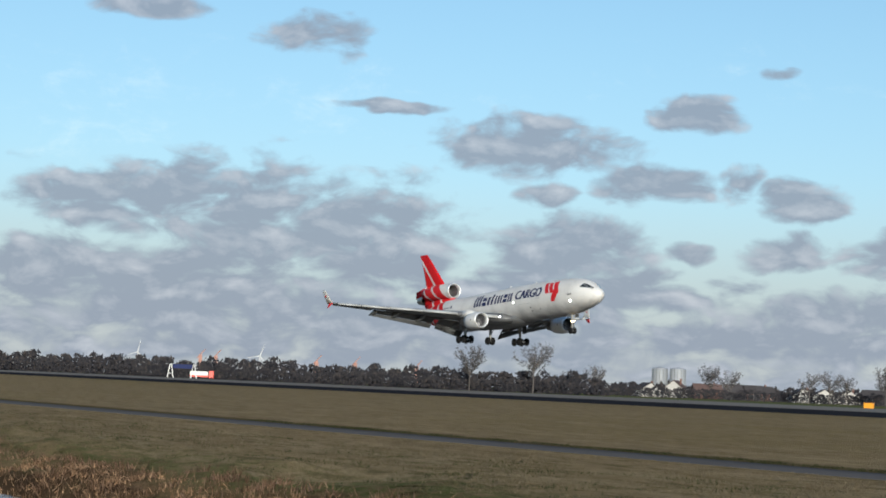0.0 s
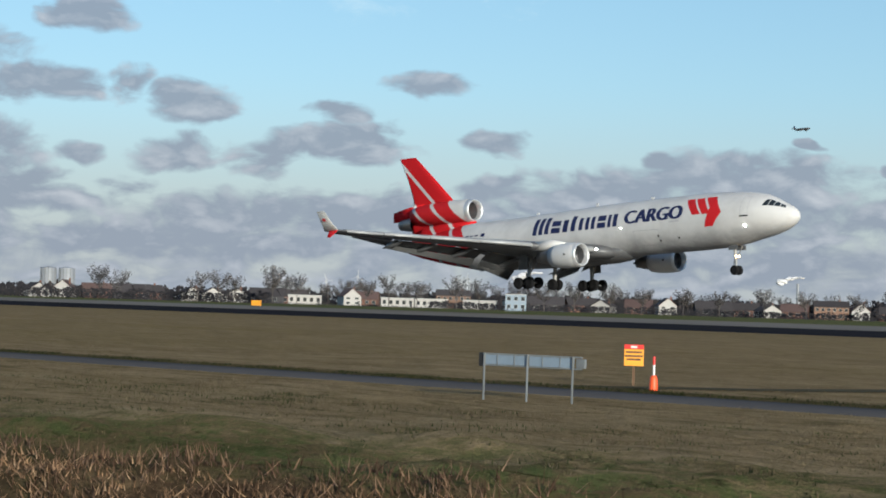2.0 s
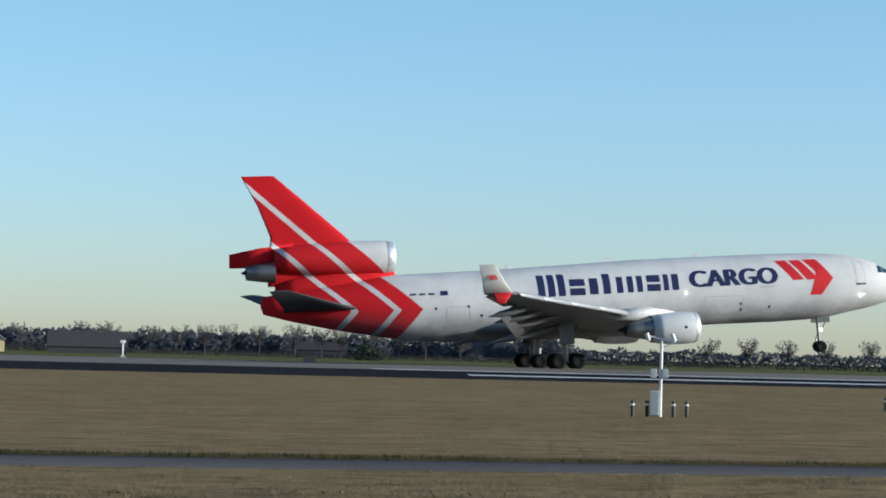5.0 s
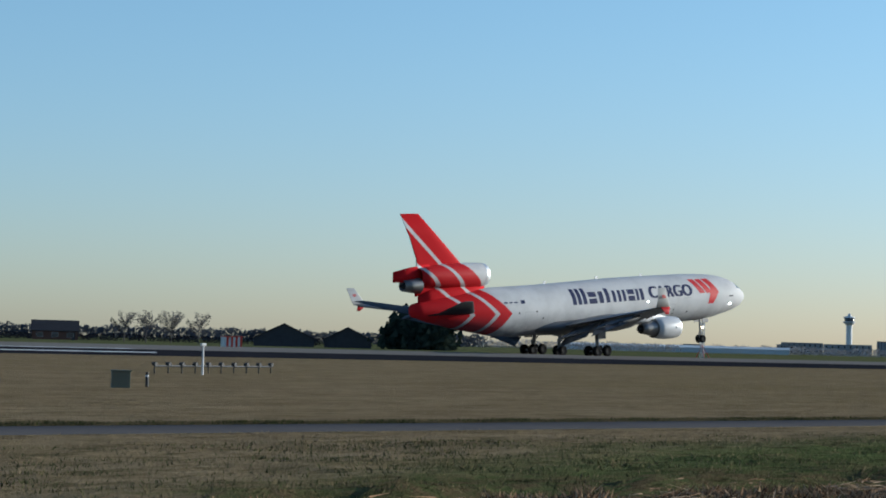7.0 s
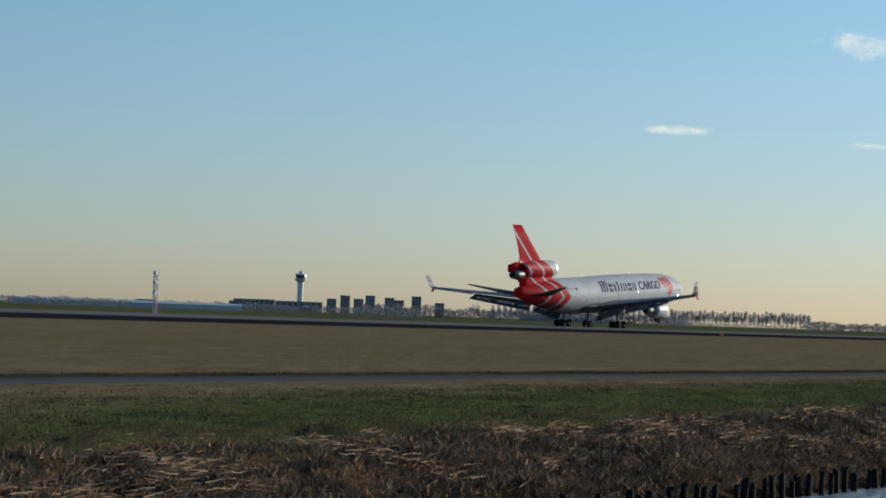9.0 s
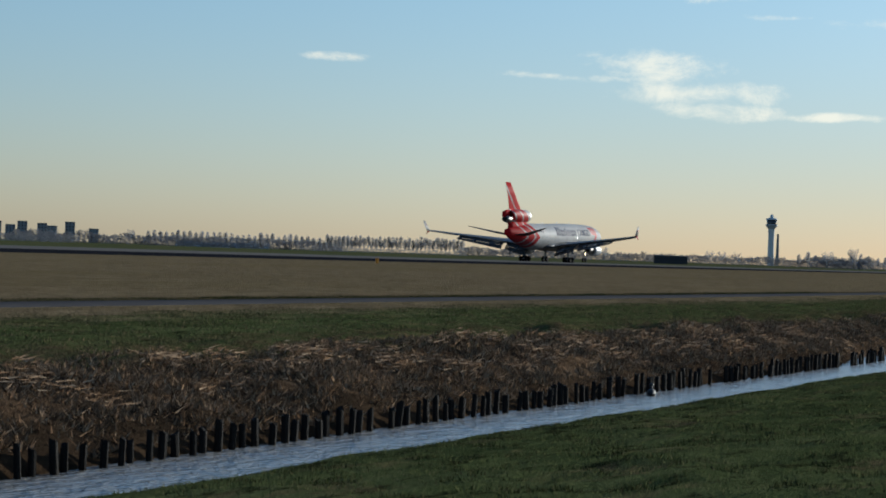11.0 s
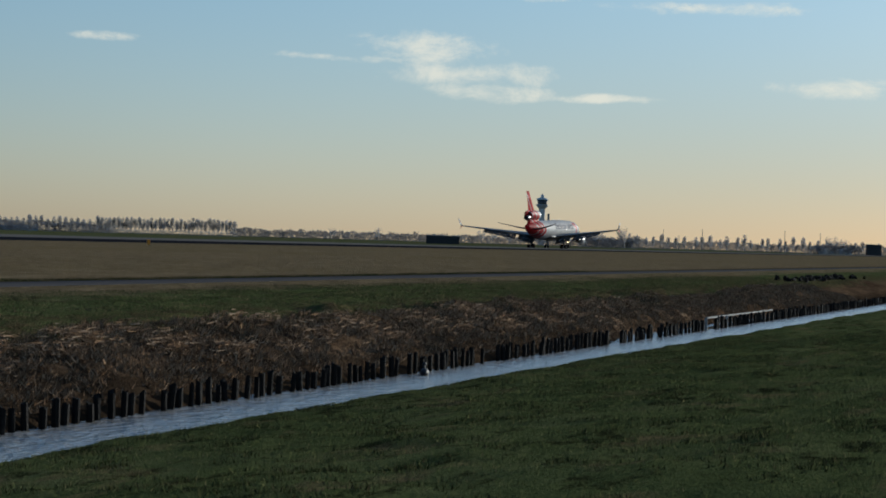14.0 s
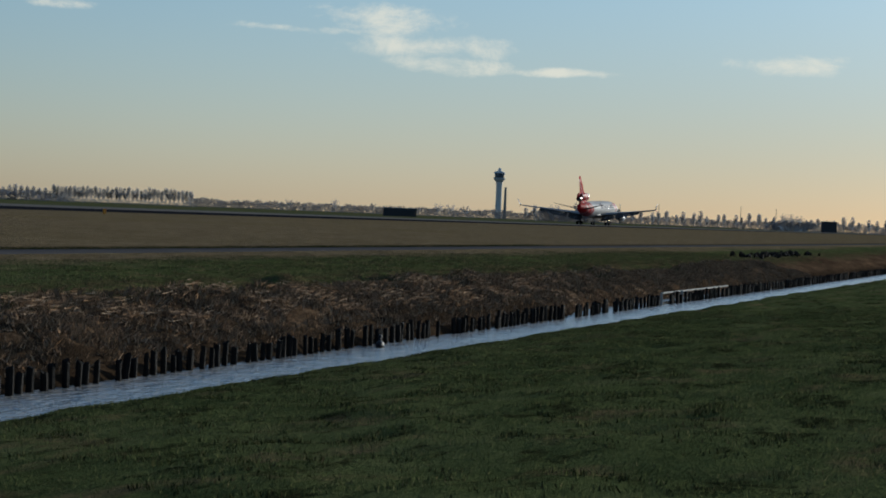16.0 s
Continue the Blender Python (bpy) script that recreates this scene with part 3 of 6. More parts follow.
# ---- the landing three-engined freighter; x forward, y to its left, z up from 0.3 m above the wheels' contact ----
FUSE_TABLE = [  # x, bottom z, top z, half width
    (-24.45, 5.45, 5.9, 0.15), (-24.25, 4.9, 6.35, 0.55), (-22.0, 4.25, 6.75, 1.15), (-19.4, 3.65, 7.15, 1.75), (-17.0, 3.15, 7.45, 2.15), (-14.95, 2.8, 7.75, 2.45),
    (-12.4, 2.32, 7.92, 2.72), (-8.9, 2.06, 7.98, 2.92), (-4.8, 2.12, 8.06, 3.0), (0, 2.3, 8.24, 3.01), (8, 2.55, 8.56, 3.01), (14.5, 2.72, 8.68, 3.01), (21.0, 2.76, 8.76, 3.01), (24.0, 2.86, 8.72, 2.97), (26.5, 3.12, 8.58, 2.85),
    (28.0, 3.42, 8.40, 2.66), (29.4, 3.66, 8.12, 2.40), (30.4, 3.88, 7.74, 2.12), (31.2, 4.10, 7.30, 1.82), (32.0, 4.38, 6.90, 1.45), (32.6, 4.72, 6.56, 1.08), (33.0, 5.05, 6.25, 0.70), (33.22, 5.35, 5.95, 0.34), (33.28, 5.58, 5.74, 0.08)]


def fuse_point(x, ang):
    lo, hi, w = interp(FUSE_TABLE, x)
    return (x, w * math.cos(ang), (lo + hi) / 2 + (hi - lo) / 2 * math.sin(ang))


def on_side(x, z, out=0.012, side=-1):
    """A point on the fuselage skin at a given station and height, on the right (-1) or left side."""
    lo, hi, w = interp(FUSE_TABLE, x)
    s = max(-1, min(1, (z - (lo + hi) / 2) / ((hi - lo) / 2)))
    ang = math.asin(s)
    return (x, side * (w * math.cos(ang) + out * math.cos(ang)), z + out * s)


def skin_patch(name, outline, mat, parent, label="", side=-1, out=0.012, step=0.25):
    """A thin painted or fitted patch laid on the curved side, from a polygon of (x, z)."""
    bm = bmesh.new()
    f = bm.faces.new([bm.verts.new((x, 0, z)) for x, z in outline])
    bmesh.ops.triangulate(bm, faces=bm.faces[:])
    z0, z1 = min(z for _, z in outline), max(z for _, z in outline)
    k = int((z1 - z0) / step)
    for i in range(1, k + 1):
        geom = bm.verts[:] + bm.edges[:] + bm.faces[:]
        bmesh.ops.bisect_plane(bm, geom=geom, plane_co=(0, 0, z0 + (z1 - z0) * i / (k + 1)), plane_no=(0, 0, 1))
    for v in bm.verts:
        v.co = on_side(v.co.x, v.co.z, out, side)
    return part(name, bm, mat, parent, label)


def wrap_text(text, x0, z0, height, width, parent, name, bold=0.07, side=-1):
    """Lettering cut from the built-in font, laid on the fuselage side."""
    cu = bpy.data.curves.new(name, "FONT")
    cu.body, cu.size, cu.resolution_u = text, 1.0, 3
    tmp = new("lettering_source", cu)
    dg = bpy.context.evaluated_depsgraph_get()
    me = bpy.data.meshes.new_from_object(tmp.evaluated_get(dg))
    bpy.data.objects.remove(tmp)
    bm = bmesh.new()
    bm.from_mesh(me)
    bmesh.ops.triangulate(bm, faces=bm.faces[:])
    xs = [v.co.x for v in bm.verts]
    lo, hi = min(xs), max(xs)
    tall = max(v.co.y for v in bm.verts)
    for i in range(1, 6):
        geom = bm.verts[:] + bm.edges[:] + bm.faces[:]
        bmesh.ops.bisect_plane(bm, geom=geom, plane_co=(0, tall * i / 6, 0), plane_no=(0, 1, 0))
    # three layers, set a little apart, make the strokes bold
    base = bm.verts[:] + bm.edges[:] + bm.faces[:]
    layers = [bm.verts[:]]
    for _ in range(2):
        d = bmesh.ops.duplicate(bm, geom=base)["geom"]
        layers.append([g for g in d if isinstance(g, bmesh.types.BMVert)])
    for k, vs in enumerate(layers):
        for v in vs:
            f = (v.co.x - lo) / (hi - lo)
            x = (x0 + f * width if side < 0 else x0 + (1 - f) * width) + (k - 1) * bold
            v.co = on_side(x, z0[0] + (z0[1] - z0[0]) * f + v.co.y / tall * height, 0.012 + 0.004 * k, side)
    me2 = bpy.data.meshes.new(name)
    bm.to_mesh(me2)
    bm.free()
    return part(name, me2, M_NAVY, parent)


# the operator's mark: plain navy bars, (start, end, bottom, top) along a strip 12.65 m long
MARK_BARS = [(0.0, 0.62, 0, 1.86), (0.9, 1.5, 0, 1.86), (1.78, 2.4, 0, 1.86), (2.8, 4.15, 0, 0.6), (2.8, 4.15, 0.78, 1.38), (4.55, 5.3, 0, 1.38), (5.75, 6.4, 0, 1.7), (6.95, 7.5, 0, 1.38),
             (7.9, 8.42, 0, 1.38), (8.75, 9.27, 0, 1.38), (9.65, 10.85, 0, 0.6), (9.65, 10.85, 0.78, 1.38), (11.15, 11.6, 0, 1.38), (11.9, 12.5, 0, 1.38)]


def name_bars(x0, parent, side):
    for a, b, low, high in MARK_BARS:
        if side > 0:
            a, b = 12.65 - b, 12.65 - a
        rise = 5.55 + 0.27 * (a + b) / 2 / 12.65
        skin_patch("name_bar", [(x0 + a, rise + low), (x0 + b, rise + low), (x0 + b, rise + high), (x0 + a, rise + high)], M_NAVY, parent, "", side)


def make_engine(parent, y, z, x_front, name="wing_engine"):
    eng = part(name, lathe(name, [(x_front - 0.35, 1.02), (x_front - 0.1, 1.12), (x_front - 0.02, 1.18), (x_front - 0.25, 1.27), (x_front - 0.9, 1.34), (x_front - 2.0, 1.36), (x_front - 3.1, 1.28),
                                  (x_front - 4.0, 1.14), (x_front - 4.0, 1.08), (x_front - 3.0, 1.05)], 36, y, z), M_WHITE, parent, "white engine nacelle")
    part("intake_lip", lathe("intake_lip", [(x_front - 0.6, 0.98), (x_front - 0.12, 1.06), (x_front + 0.03, 1.15), (x_front - 0.05, 1.23), (x_front - 0.32, 1.295)], 36, y, z), M_CHROME, eng, "polished metal intake lip")
    part("intake_duct", lathe("intake_duct", [(x_front - 0.6, 0.98), (x_front - 1.0, 1.03), (x_front - 1.25, 1.03)], 36, y, z), M_WING, eng)
    fan = bmesh.new()
    bmesh.ops.create_circle(fan, cap_ends=True, radius=1.04, segments=36, matrix=Matrix.Translation((x_front - 1.25, y, z)) @ Matrix.Rotation(radians(90), 4, "Y"))
    part("fan", fan, M_DARK, eng)
    blades = bmesh.new()
    for i in range(24):
        m = Matrix.Translation((x_front - 1.15, y, z)) @ Matrix.Rotation(2 * math.pi * i / 24, 4, "X") @ Matrix.Translation((0, 0, 0.62)) @ Matrix.Rotation(radians(35), 4, "Z")
        add_box(blades, -0.02, 0.02, -0.09, 0.09, -0.38, 0.38, 0, m)
    part("fan_blade", blades, M_FAN, eng)
    part("spinner", lathe("spinner", [(x_front - 0.75, 0.01), (x_front - 0.85, 0.14), (x_front - 1.2, 0.30)], 20, y, z), M_WING, eng)
    part("core_nozzle", lathe("core_nozzle", [(x_front - 3.2, 1.02), (x_front - 4.2, 0.92), (x_front - 5.4, 0.70), (x_front - 6.2, 0.55), (x_front - 6.2, 0.5), (x_front - 5.2, 0.48)], 32, y, z), M_NOZZLE, eng, "heat-stained metal core nozzle")
    part("exhaust_plug", lathe("exhaust_plug", [(x_front - 5.2, 0.48), (x_front - 6.0, 0.34), (x_front - 6.9, 0.04)], 20, y, z), M_DARK, eng)
    # pylon up to the wing
    py = [[(x_front - 1.8, y + s, z + 1.30), (x_front - 1.9, y + s, z + 1.36), (x_front - 4.2, y + s * 1.2, z + 1.85), (x_front - 8.4, y + s * 0.6, z + 1.6), (x_front - 7.6, y + s * 0.6, z + 0.85), (x_front - 4.4, y + s, z + 0.7)] for s in (-0.22, 0.22)]
    part("pylon", loft("pylon", py), M_WHITE, eng)
    for s in (-1, 1):
        d = bmesh.new()
        bmesh.ops.create_circle(d, cap_ends=True, radius=0.13, segments=12, matrix=Matrix.Translation((x_front - 1.35, y + s * 1.365, z + 0.05)) @ Matrix.Rotation(radians(90), 4, "X"))
        part("cowl_port", d, M_DARK, eng)
    return eng


def make_wheel(parent, x, y, z, r, w, name="wheel"):
    t = lathe(name, [(-0.5 * w, r * 0.55), (-0.5 * w, r * 0.82), (-0.36 * w, r * 0.96), (0, r), (0.36 * w, r * 0.96), (0.5 * w, r * 0.82), (0.5 * w, r * 0.55)], 24)
    t.transform(Matrix.Translation((x, y, z)) @ Matrix.Rotation(radians(90), 4, "Z"))
    wh = part(name, t, M_RUBBER, parent, "black rubber aircraft tyre")
    h = lathe("hub", [(-0.42 * w, 0.02), (-0.42 * w, r * 0.5), (-0.46 * w, r * 0.56), (0.46 * w, r * 0.56), (0.42 * w, r * 0.5), (0.42 * w, 0.02)], 16)
    h.transform(Matrix.Translation((x, y, z)) @ Matrix.Rotation(radians(90), 4, "Z"))
    part("hub", h, M_HUB, wh)


GEAR_Z = -0.54
M_HUB = material("dark_wheel_hub", (0.013, 0.013, 0.014), rough=0.8, vary=0.2, spec=0.1)


def make_main_gear(parent, y, x, top, four):
    leg = part("landing_gear", rod((x, y, GEAR_Z + 0.66), (x + 0.1, y * 0.94, top), 0.19, 0.26, 14), M_STEEL, parent, "steel main landing gear leg")
    part("drag_brace", rod((x + 0.05, y, GEAR_Z + 1.5), (x + 1.6, y * 0.85, top), 0.08), M_STEEL, leg)
    part("torque_link", rod((x - 0.25, y, GEAR_Z + 0.9), (x - 0.3, y, GEAR_Z + 1.9), 0.07), M_STEEL, leg)
    s = -1 if y <= 0 else 1
    if four:
        part("bogie_beam", rod((x - 0.95, y, GEAR_Z + 0.66), (x + 0.95, y, GEAR_Z + 0.66), 0.13, n=10), M_STEEL, leg)
        for dx in (-0.85, 0.85):
            part("axle", rod((x + dx, y - 0.7, GEAR_Z + 0.66), (x + dx, y + 0.7, GEAR_Z + 0.66), 0.08), M_STEEL, leg)
            for dy in (-0.69, 0.69):
                make_wheel(leg, x + dx, y + dy, GEAR_Z + 0.66, 0.66, 0.5)
        part("gear_door", box(x - 0.7, x + 0.6, y + s * 0.75, y + s * 0.8, GEAR_Z + 2.1, top - 0.1, 0.02), M_WING, leg)
    else:
        part("axle", rod((x, y - 0.5, GEAR_Z + 0.66), (x, y + 0.5, GEAR_Z + 0.66), 0.09), M_STEEL, leg)
        for dy in (-0.45, 0.45):
            make_wheel(leg, x, y + dy, GEAR_Z + 0.66, 0.66, 0.5)


WING = [  # y from the centre line, leading edge x, z, chord, thickness
    (2.0, 10.6, 3.05, 15.6, 0.12), (3.4, 9.4, 3.2, 14.4, 0.12), (6.0, 6.95, 3.55, 11.9, 0.115), (9.6, 3.85, 4.0, 9.0, 0.11), (14.0, 0.15, 4.5, 6.9, 0.105), (19.0, -4.05, 5.02, 4.9, 0.10), (23.2, -7.6, 5.5, 3.3, 0.095), (25.0, -9.2, 5.72, 2.6, 0.09)]


def wing_at(y):
    return interp(WING, y)


def make_wing(parent, side):
    st = [(side * y, x, z, c * 0.86, th / 0.86) for y, x, z, c, th in WING]
    if side < 0:
        st = st[::-1]
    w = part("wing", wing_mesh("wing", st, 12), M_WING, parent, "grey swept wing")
    # extended leading edge slats
    for a, b in ((4.2, 7.4), (9.2, 13.4), (13.5, 17.6), (17.7, 21.4), (21.5, 24.4)):
        rings = []
        for y in (a, b):
            x, z, c, th = wing_at(y)
            s = 0.10 * c + 0.25
            sec = [(0.42, -0.34), (0.50, -0.16), (0.40, 0.03), (0.10, 0.17), (-0.5 * s, 0.26), (-s, 0.22), (-0.5 * s, 0.16), (0.0, 0.02), (0.18, -0.16)]
            k = 0.55 + 0.05 * c
            rings.append([(x + px * k, side * y, z + 0.02 * c + pz * k - 0.05) for px, pz in sec])
        part("slat", loft("slat", rings if side > 0 else rings[::-1]), M_WING_LE, w, "extended bare-metal slat")
    # drooped double flaps and ailerons
    for a, b, droop, size in ((3.6, 8.4, 36, 0.25), (9.2, 18.4, 38, 0.27), (7.9, 9.6, 12, 0.2), (18.6, 24.2, 10, 0.24)):
        for stage in (0, 1):
            if stage and size < 0.25:
                continue
            rings = []
            for y in (a, b):
                x, z, c, th = wing_at(y)
                te = x - 0.84 * c
                ch = size * c * (0.72 if stage == 0 else 0.42)
                ang = radians(droop * (0.75 if stage == 0 else 1.25))
                ox, oz = te + 0.10 * c, z - 0.02 * c
                if stage:
                    a0 = radians(droop * 0.75)
                    cc = size * c * 0.72
                    ox, oz = ox - cc * math.cos(a0) + 0.1, oz - cc * math.sin(a0) - 0.04
                rings.append([(ox + px * math.cos(ang) + pz * math.sin(ang), side * y, oz + px * math.sin(ang) + pz * math.cos(ang)) for px, pz in aerofoil(ch, 0.12, 6)])
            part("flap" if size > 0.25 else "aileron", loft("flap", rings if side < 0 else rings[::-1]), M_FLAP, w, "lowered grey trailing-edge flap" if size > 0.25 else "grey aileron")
    # canoe fairings of the flap hinges
    for y in (5.6, 11.4, 15.2, 18.3):
        x, z, c, th = wing_at(y)
        prof = [(x - 0.52 * c, 0.03), (x - 0.62 * c, 0.22), (x - 0.8 * c, 0.30), (x - 0.98 * c, 0.24), (x - 1.16 * c, 0.03)]
        me = lathe("flap_fairing", prof, 12)
        me.transform(Matrix.Translation((x - 0.8 * c, side * y, z - 0.045 * c - 0.35)) @ Matrix.Rotation(radians(-11), 4, "Y") @ Matrix.Translation((-(x - 0.8 * c), 0, 0)))
        part("flap_fairing", me, M_WING, w)
    # winglet: tall upper blade and small lower one
    up = [(25.0, -9.2, 5.74, 2.2), (25.3, -9.72, 6.4, 1.8), (25.75, -10.62, 7.85, 1.22)]
    rings = []
    for y, x, z, c in up:
        rings.append([(x + px, side * (y + pz), z) for px, pz in aerofoil(c, 0.09, 8)])
    wl = part("winglet", loft("winglet", rings), M_WINGLET, w, "white winglet with a small red emblem")
    low = [(25.0, -9.2, 5.74, 1.5), (25.5, -9.9, 4.95, 0.55)]
    part("lower_winglet", loft("lower_winglet", [[(x + px, side * (y + pz), z) for px, pz in aerofoil(c, 0.09, 6)] for y, x, z, c in low]), M_RED, wl, "red lower winglet blade")
    for s in (-1, 1):
        bm = bmesh.new()
        for i in range(3):
            x0 = -11.15 + 0.2 * i
            yy = side * 25.5 + s * 0.11
            bm.faces.new([bm.verts.new(p) for p in ((x0, yy, 7.05), (x0 + 0.14, yy, 7.05), (x0 + 0.34, yy, 6.72), (x0 + 0.2, yy, 6.72))])
        part("emblem", bm, M_RED, wl)
    lamp = bmesh.new()
    x, z, c, th = wing_at(4.0)
    bmesh.ops.create_uvsphere(lamp, u_segments=10, v_segments=6, radius=0.19, matrix=Matrix.Translation((x + 0.05, side * 3.65, z + 0.1)))
    part("landing_light", lamp, M_LAMP, w, "lit landing light")
    return w


def make_freighter():
    plane = empty("freight_aircraft")
    tagged(plane, "white three-engined cargo jet with red tail, landing on the runway", "aircraft")
    xs = []
    for (a, *_), (b, *_) in zip(FUSE_TABLE, FUSE_TABLE[1:]):
        k = max(1, round((b - a) / 1.0))
        xs += [a + (b - a) * i / k for i in range(k)]
    xs.append(FUSE_TABLE[-1][0])
    rings = [[fuse_point(x, 2 * math.pi * j / 48) for j in range(48)] for x in xs]
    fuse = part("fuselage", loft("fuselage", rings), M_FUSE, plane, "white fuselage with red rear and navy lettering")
    # belly fairing between the wings
    bell = [[(x, w * math.cos(a), z + h * math.sin(a)) for a in [2 * math.pi * j / 28 for j in range(28)]] for x, w, h, z in ((12.2, 0.3, 0.3, 3.3), (10.8, 2.2, 0.85, 3.2), (8.0, 3.25, 1.1, 3.15), (2.0, 3.4, 1.2, 3.12), (-4.0, 3.2, 1.05, 3.1), (-7.2, 1.8, 0.6, 3.05), (-8.6, 0.3, 0.2, 3.05))]
    part("belly_fairing", loft("belly_fairing", bell), M_WING, fuse)
    # lettering and emblem on both sides
    for side in (-1, 1):
        name_bars(-1.2 if side < 0 else 7.6, fuse, side)
        wrap_text("CARGO", 12.4 if side < 0 else -1.2, (5.98, 6.10), 1.42, 7.85, fuse, "lettering", 0.15, side)
        for x in (20.42, 21.72):
            skin_patch("emblem_bar", [(x, 8.06), (x + 1.02, 8.08), (x + 2.35, 6.36), (x + 1.33, 6.32)], M_RED, fuse, "red slanted emblem bar", side)
        skin_patch("emblem_arrow", [(23.02, 8.1), (24.3, 8.12), (25.5, 6.42), (24.35, 5.0), (23.3, 5.0), (24.42, 6.42)], M_RED, fuse, "red emblem arrow", side)
        # plain bars for the registration mark, and a dark flag
        for i in range(3):
            skin_patch("registration_bar", [(-12.25 + i * 0.78, 6.06), (-11.7 + i * 0.78, 6.07), (-11.7 + i * 0.78, 6.22), (-12.25 + i * 0.78, 6.21)], M_NAVY, fuse, "", side, 0.012)
        skin_patch("flag", [(-9.65, 5.98), (-9.0, 5.99), (-9.0, 6.38), (-9.65, 6.37)], M_NAVY, fuse, "", side)
        # crew door, cargo doors, vents: thin frames
        for x0, x1, z0, z1 in ((27.75, 28.65, 5.85, 7.85), (13.6, 17.1, 3.55, 5.15), (-9.2, -7.2, 3.9, 5.0)):
            w = 0.05
            for o in ([(x0, z0), (x1, z0), (x1, z0 + w), (x0, z0 + w)], [(x0, z1 - w), (x1, z1 - w), (x1, z1), (x0, z1)], [(x0, z0), (x0 + w, z0), (x0 + w, z1), (x0, z1)], [(x1 - w, z0), (x1, z0), (x1, z1), (x1 - w, z1)]):
                skin_patch("door_seam", o, M_PANEL_LINE, fuse, "", side, 0.010)
        skin_patch("door_sill", [(27.7, 5.75), (28.7, 5.75), (28.7, 5.9), (27.7, 5.9)], M_DARK, fuse, "", side, 0.02)
        skin_patch("scuff_plate", [(18.6, 5.75), (20.0, 5.78), (20.0, 5.9), (18.6, 5.87)], M_PANEL_LINE, fuse, "", side, 0.016)
        for x, z in ((16.9, 4.45), (17.0, 3.95), (19.6, 4.1), (-10.1, 4.9), (-7.3, 5.0), (-6.2, 4.2)):
            skin_patch("vent", [(x - 0.1, z - 0.1), (x + 0.1, z - 0.1), (x + 0.1, z + 0.1), (x - 0.1, z + 0.1)], M_DARK, fuse, "", side, 0.012)
        # cockpit panes
        for o in ([(30.1, 6.78), (30.62, 6.76), (30.66, 7.40), (30.28, 7.42)], [(30.68, 6.75), (31.18, 6.70), (31.16, 7.16), (30.72, 7.36)], [(31.24, 6.69), (31.72, 6.60), (31.68, 6.94), (31.22, 7.13)], [(31.78, 6.58), (32.3, 6.44), (32.18, 6.68), (31.76, 6.90)]):
            skin_patch("cockpit_window", o, M_GLASS, fuse, "dark cockpit window pane", side, 0.02, 0.12)
        lamp = bmesh.new()
        bmesh.ops.create_uvsphere(lamp, u_segments=8, v_segments=6, radius=0.13, matrix=Matrix.Translation(on_side(28.2, 4.85, 0.02, side)))
        part("taxi_light", lamp, M_LAMP, fuse, "lit runway turnoff light")
        lamp = bmesh.new()
        bmesh.ops.create_uvsphere(lamp, u_segments=8, v_segments=6, radius=0.07, matrix=Matrix.Translation(on_side(11.9, 5.55, 0.02, side)))
        part("wing_light", lamp, M_LAMP, fuse)
        make_wing(plane, side)
        make_engine(plane, side * 8.2, 2.58, 10.88)
        # tailplane
        st = [(side * y, x, z, c, th) for y, x, z, c, th in ((0.9, -15.6, 5.0, 7.2, 0.085), (3.0, -17.4, 5.3, 5.6, 0.07), (9.0, -23.3, 6.65, 1.7, 0.06))]
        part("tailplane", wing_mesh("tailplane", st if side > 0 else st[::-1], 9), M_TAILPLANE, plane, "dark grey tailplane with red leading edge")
    # fin above and below the middle engine, and the engine itself
    fin = []
    for x, z, c, th in ((-12.6, 7.2, 11.2, 0.07), (-14.2, 8.4, 9.6, 0.075), (-17.16, 11.32, 6.3, 0.10), (-20.1, 13.95, 4.35, 0.10), (-23.03, 16.5, 2.75, 0.09)):
        fin.append([(x + px, pz, z) for px, pz in aerofoil(c, th, 9)])
    part("fin", loft("fin", fin), M_FIN, plane, "red swept fin with a white stripe")
    stub = [[(-21.6, s * 0.25, 10.75), (-24.5, s * 0.16, 10.45), (-26.95, s * 0.06, 10.0), (-26.99, s * 0.06, 8.85), (-24.0, s * 0.2, 8.8), (-21.6, s * 0.3, 9.2)] for s in (-1, 1)]
    part("rudder_stub", loft("rudder_stub", stub), M_FIN, plane)
    fillet = [[(x, w * math.cos(a), z + h * math.sin(a)) for a in [2 * math.pi * j / 16 for j in range(16)]] for x, w, h, z in ((-13.0, 0.15, 0.4, 7.75), (-15.0, 0.7, 0.8, 7.6), (-18.0, 0.8, 1.0, 7.3), (-21.5, 0.55, 1.0, 6.9), (-23.2, 0.15, 0.6, 6.8))]
    part("fin_root", loft("fin_root", fillet), M_FIN, plane)
    mid = part("tail_engine", lathe("tail_engine", [(-13.5, 1.08), (-13.2, 1.18), (-13.1, 1.22), (-13.35, 1.33), (-14.0, 1.40), (-16.0, 1.44), (-19.5, 1.36), (-22.0, 1.12), (-23.3, 0.95), (-23.3, 0.9), (-22.0, 0.9)], 36, 0, 9.43), M_DUCT, plane, "tail engine duct, white in front and red behind")
    part("intake_lip", lathe("intake_lip", [(-13.75, 1.02), (-13.2, 1.1), (-13.0, 1.2), (-13.1, 1.29), (-13.7, 1.385), (-13.72, 1.38)], 36, 0, 9.43), M_CHROME, mid, "polished metal intake lip")
    part("intake_duct", lathe("intake_duct", [(-13.75, 1.02), (-15.5, 1.05), (-17.0, 1.05), (-17.0, 0.02)], 36, 0, 9.43), M_WING, mid)
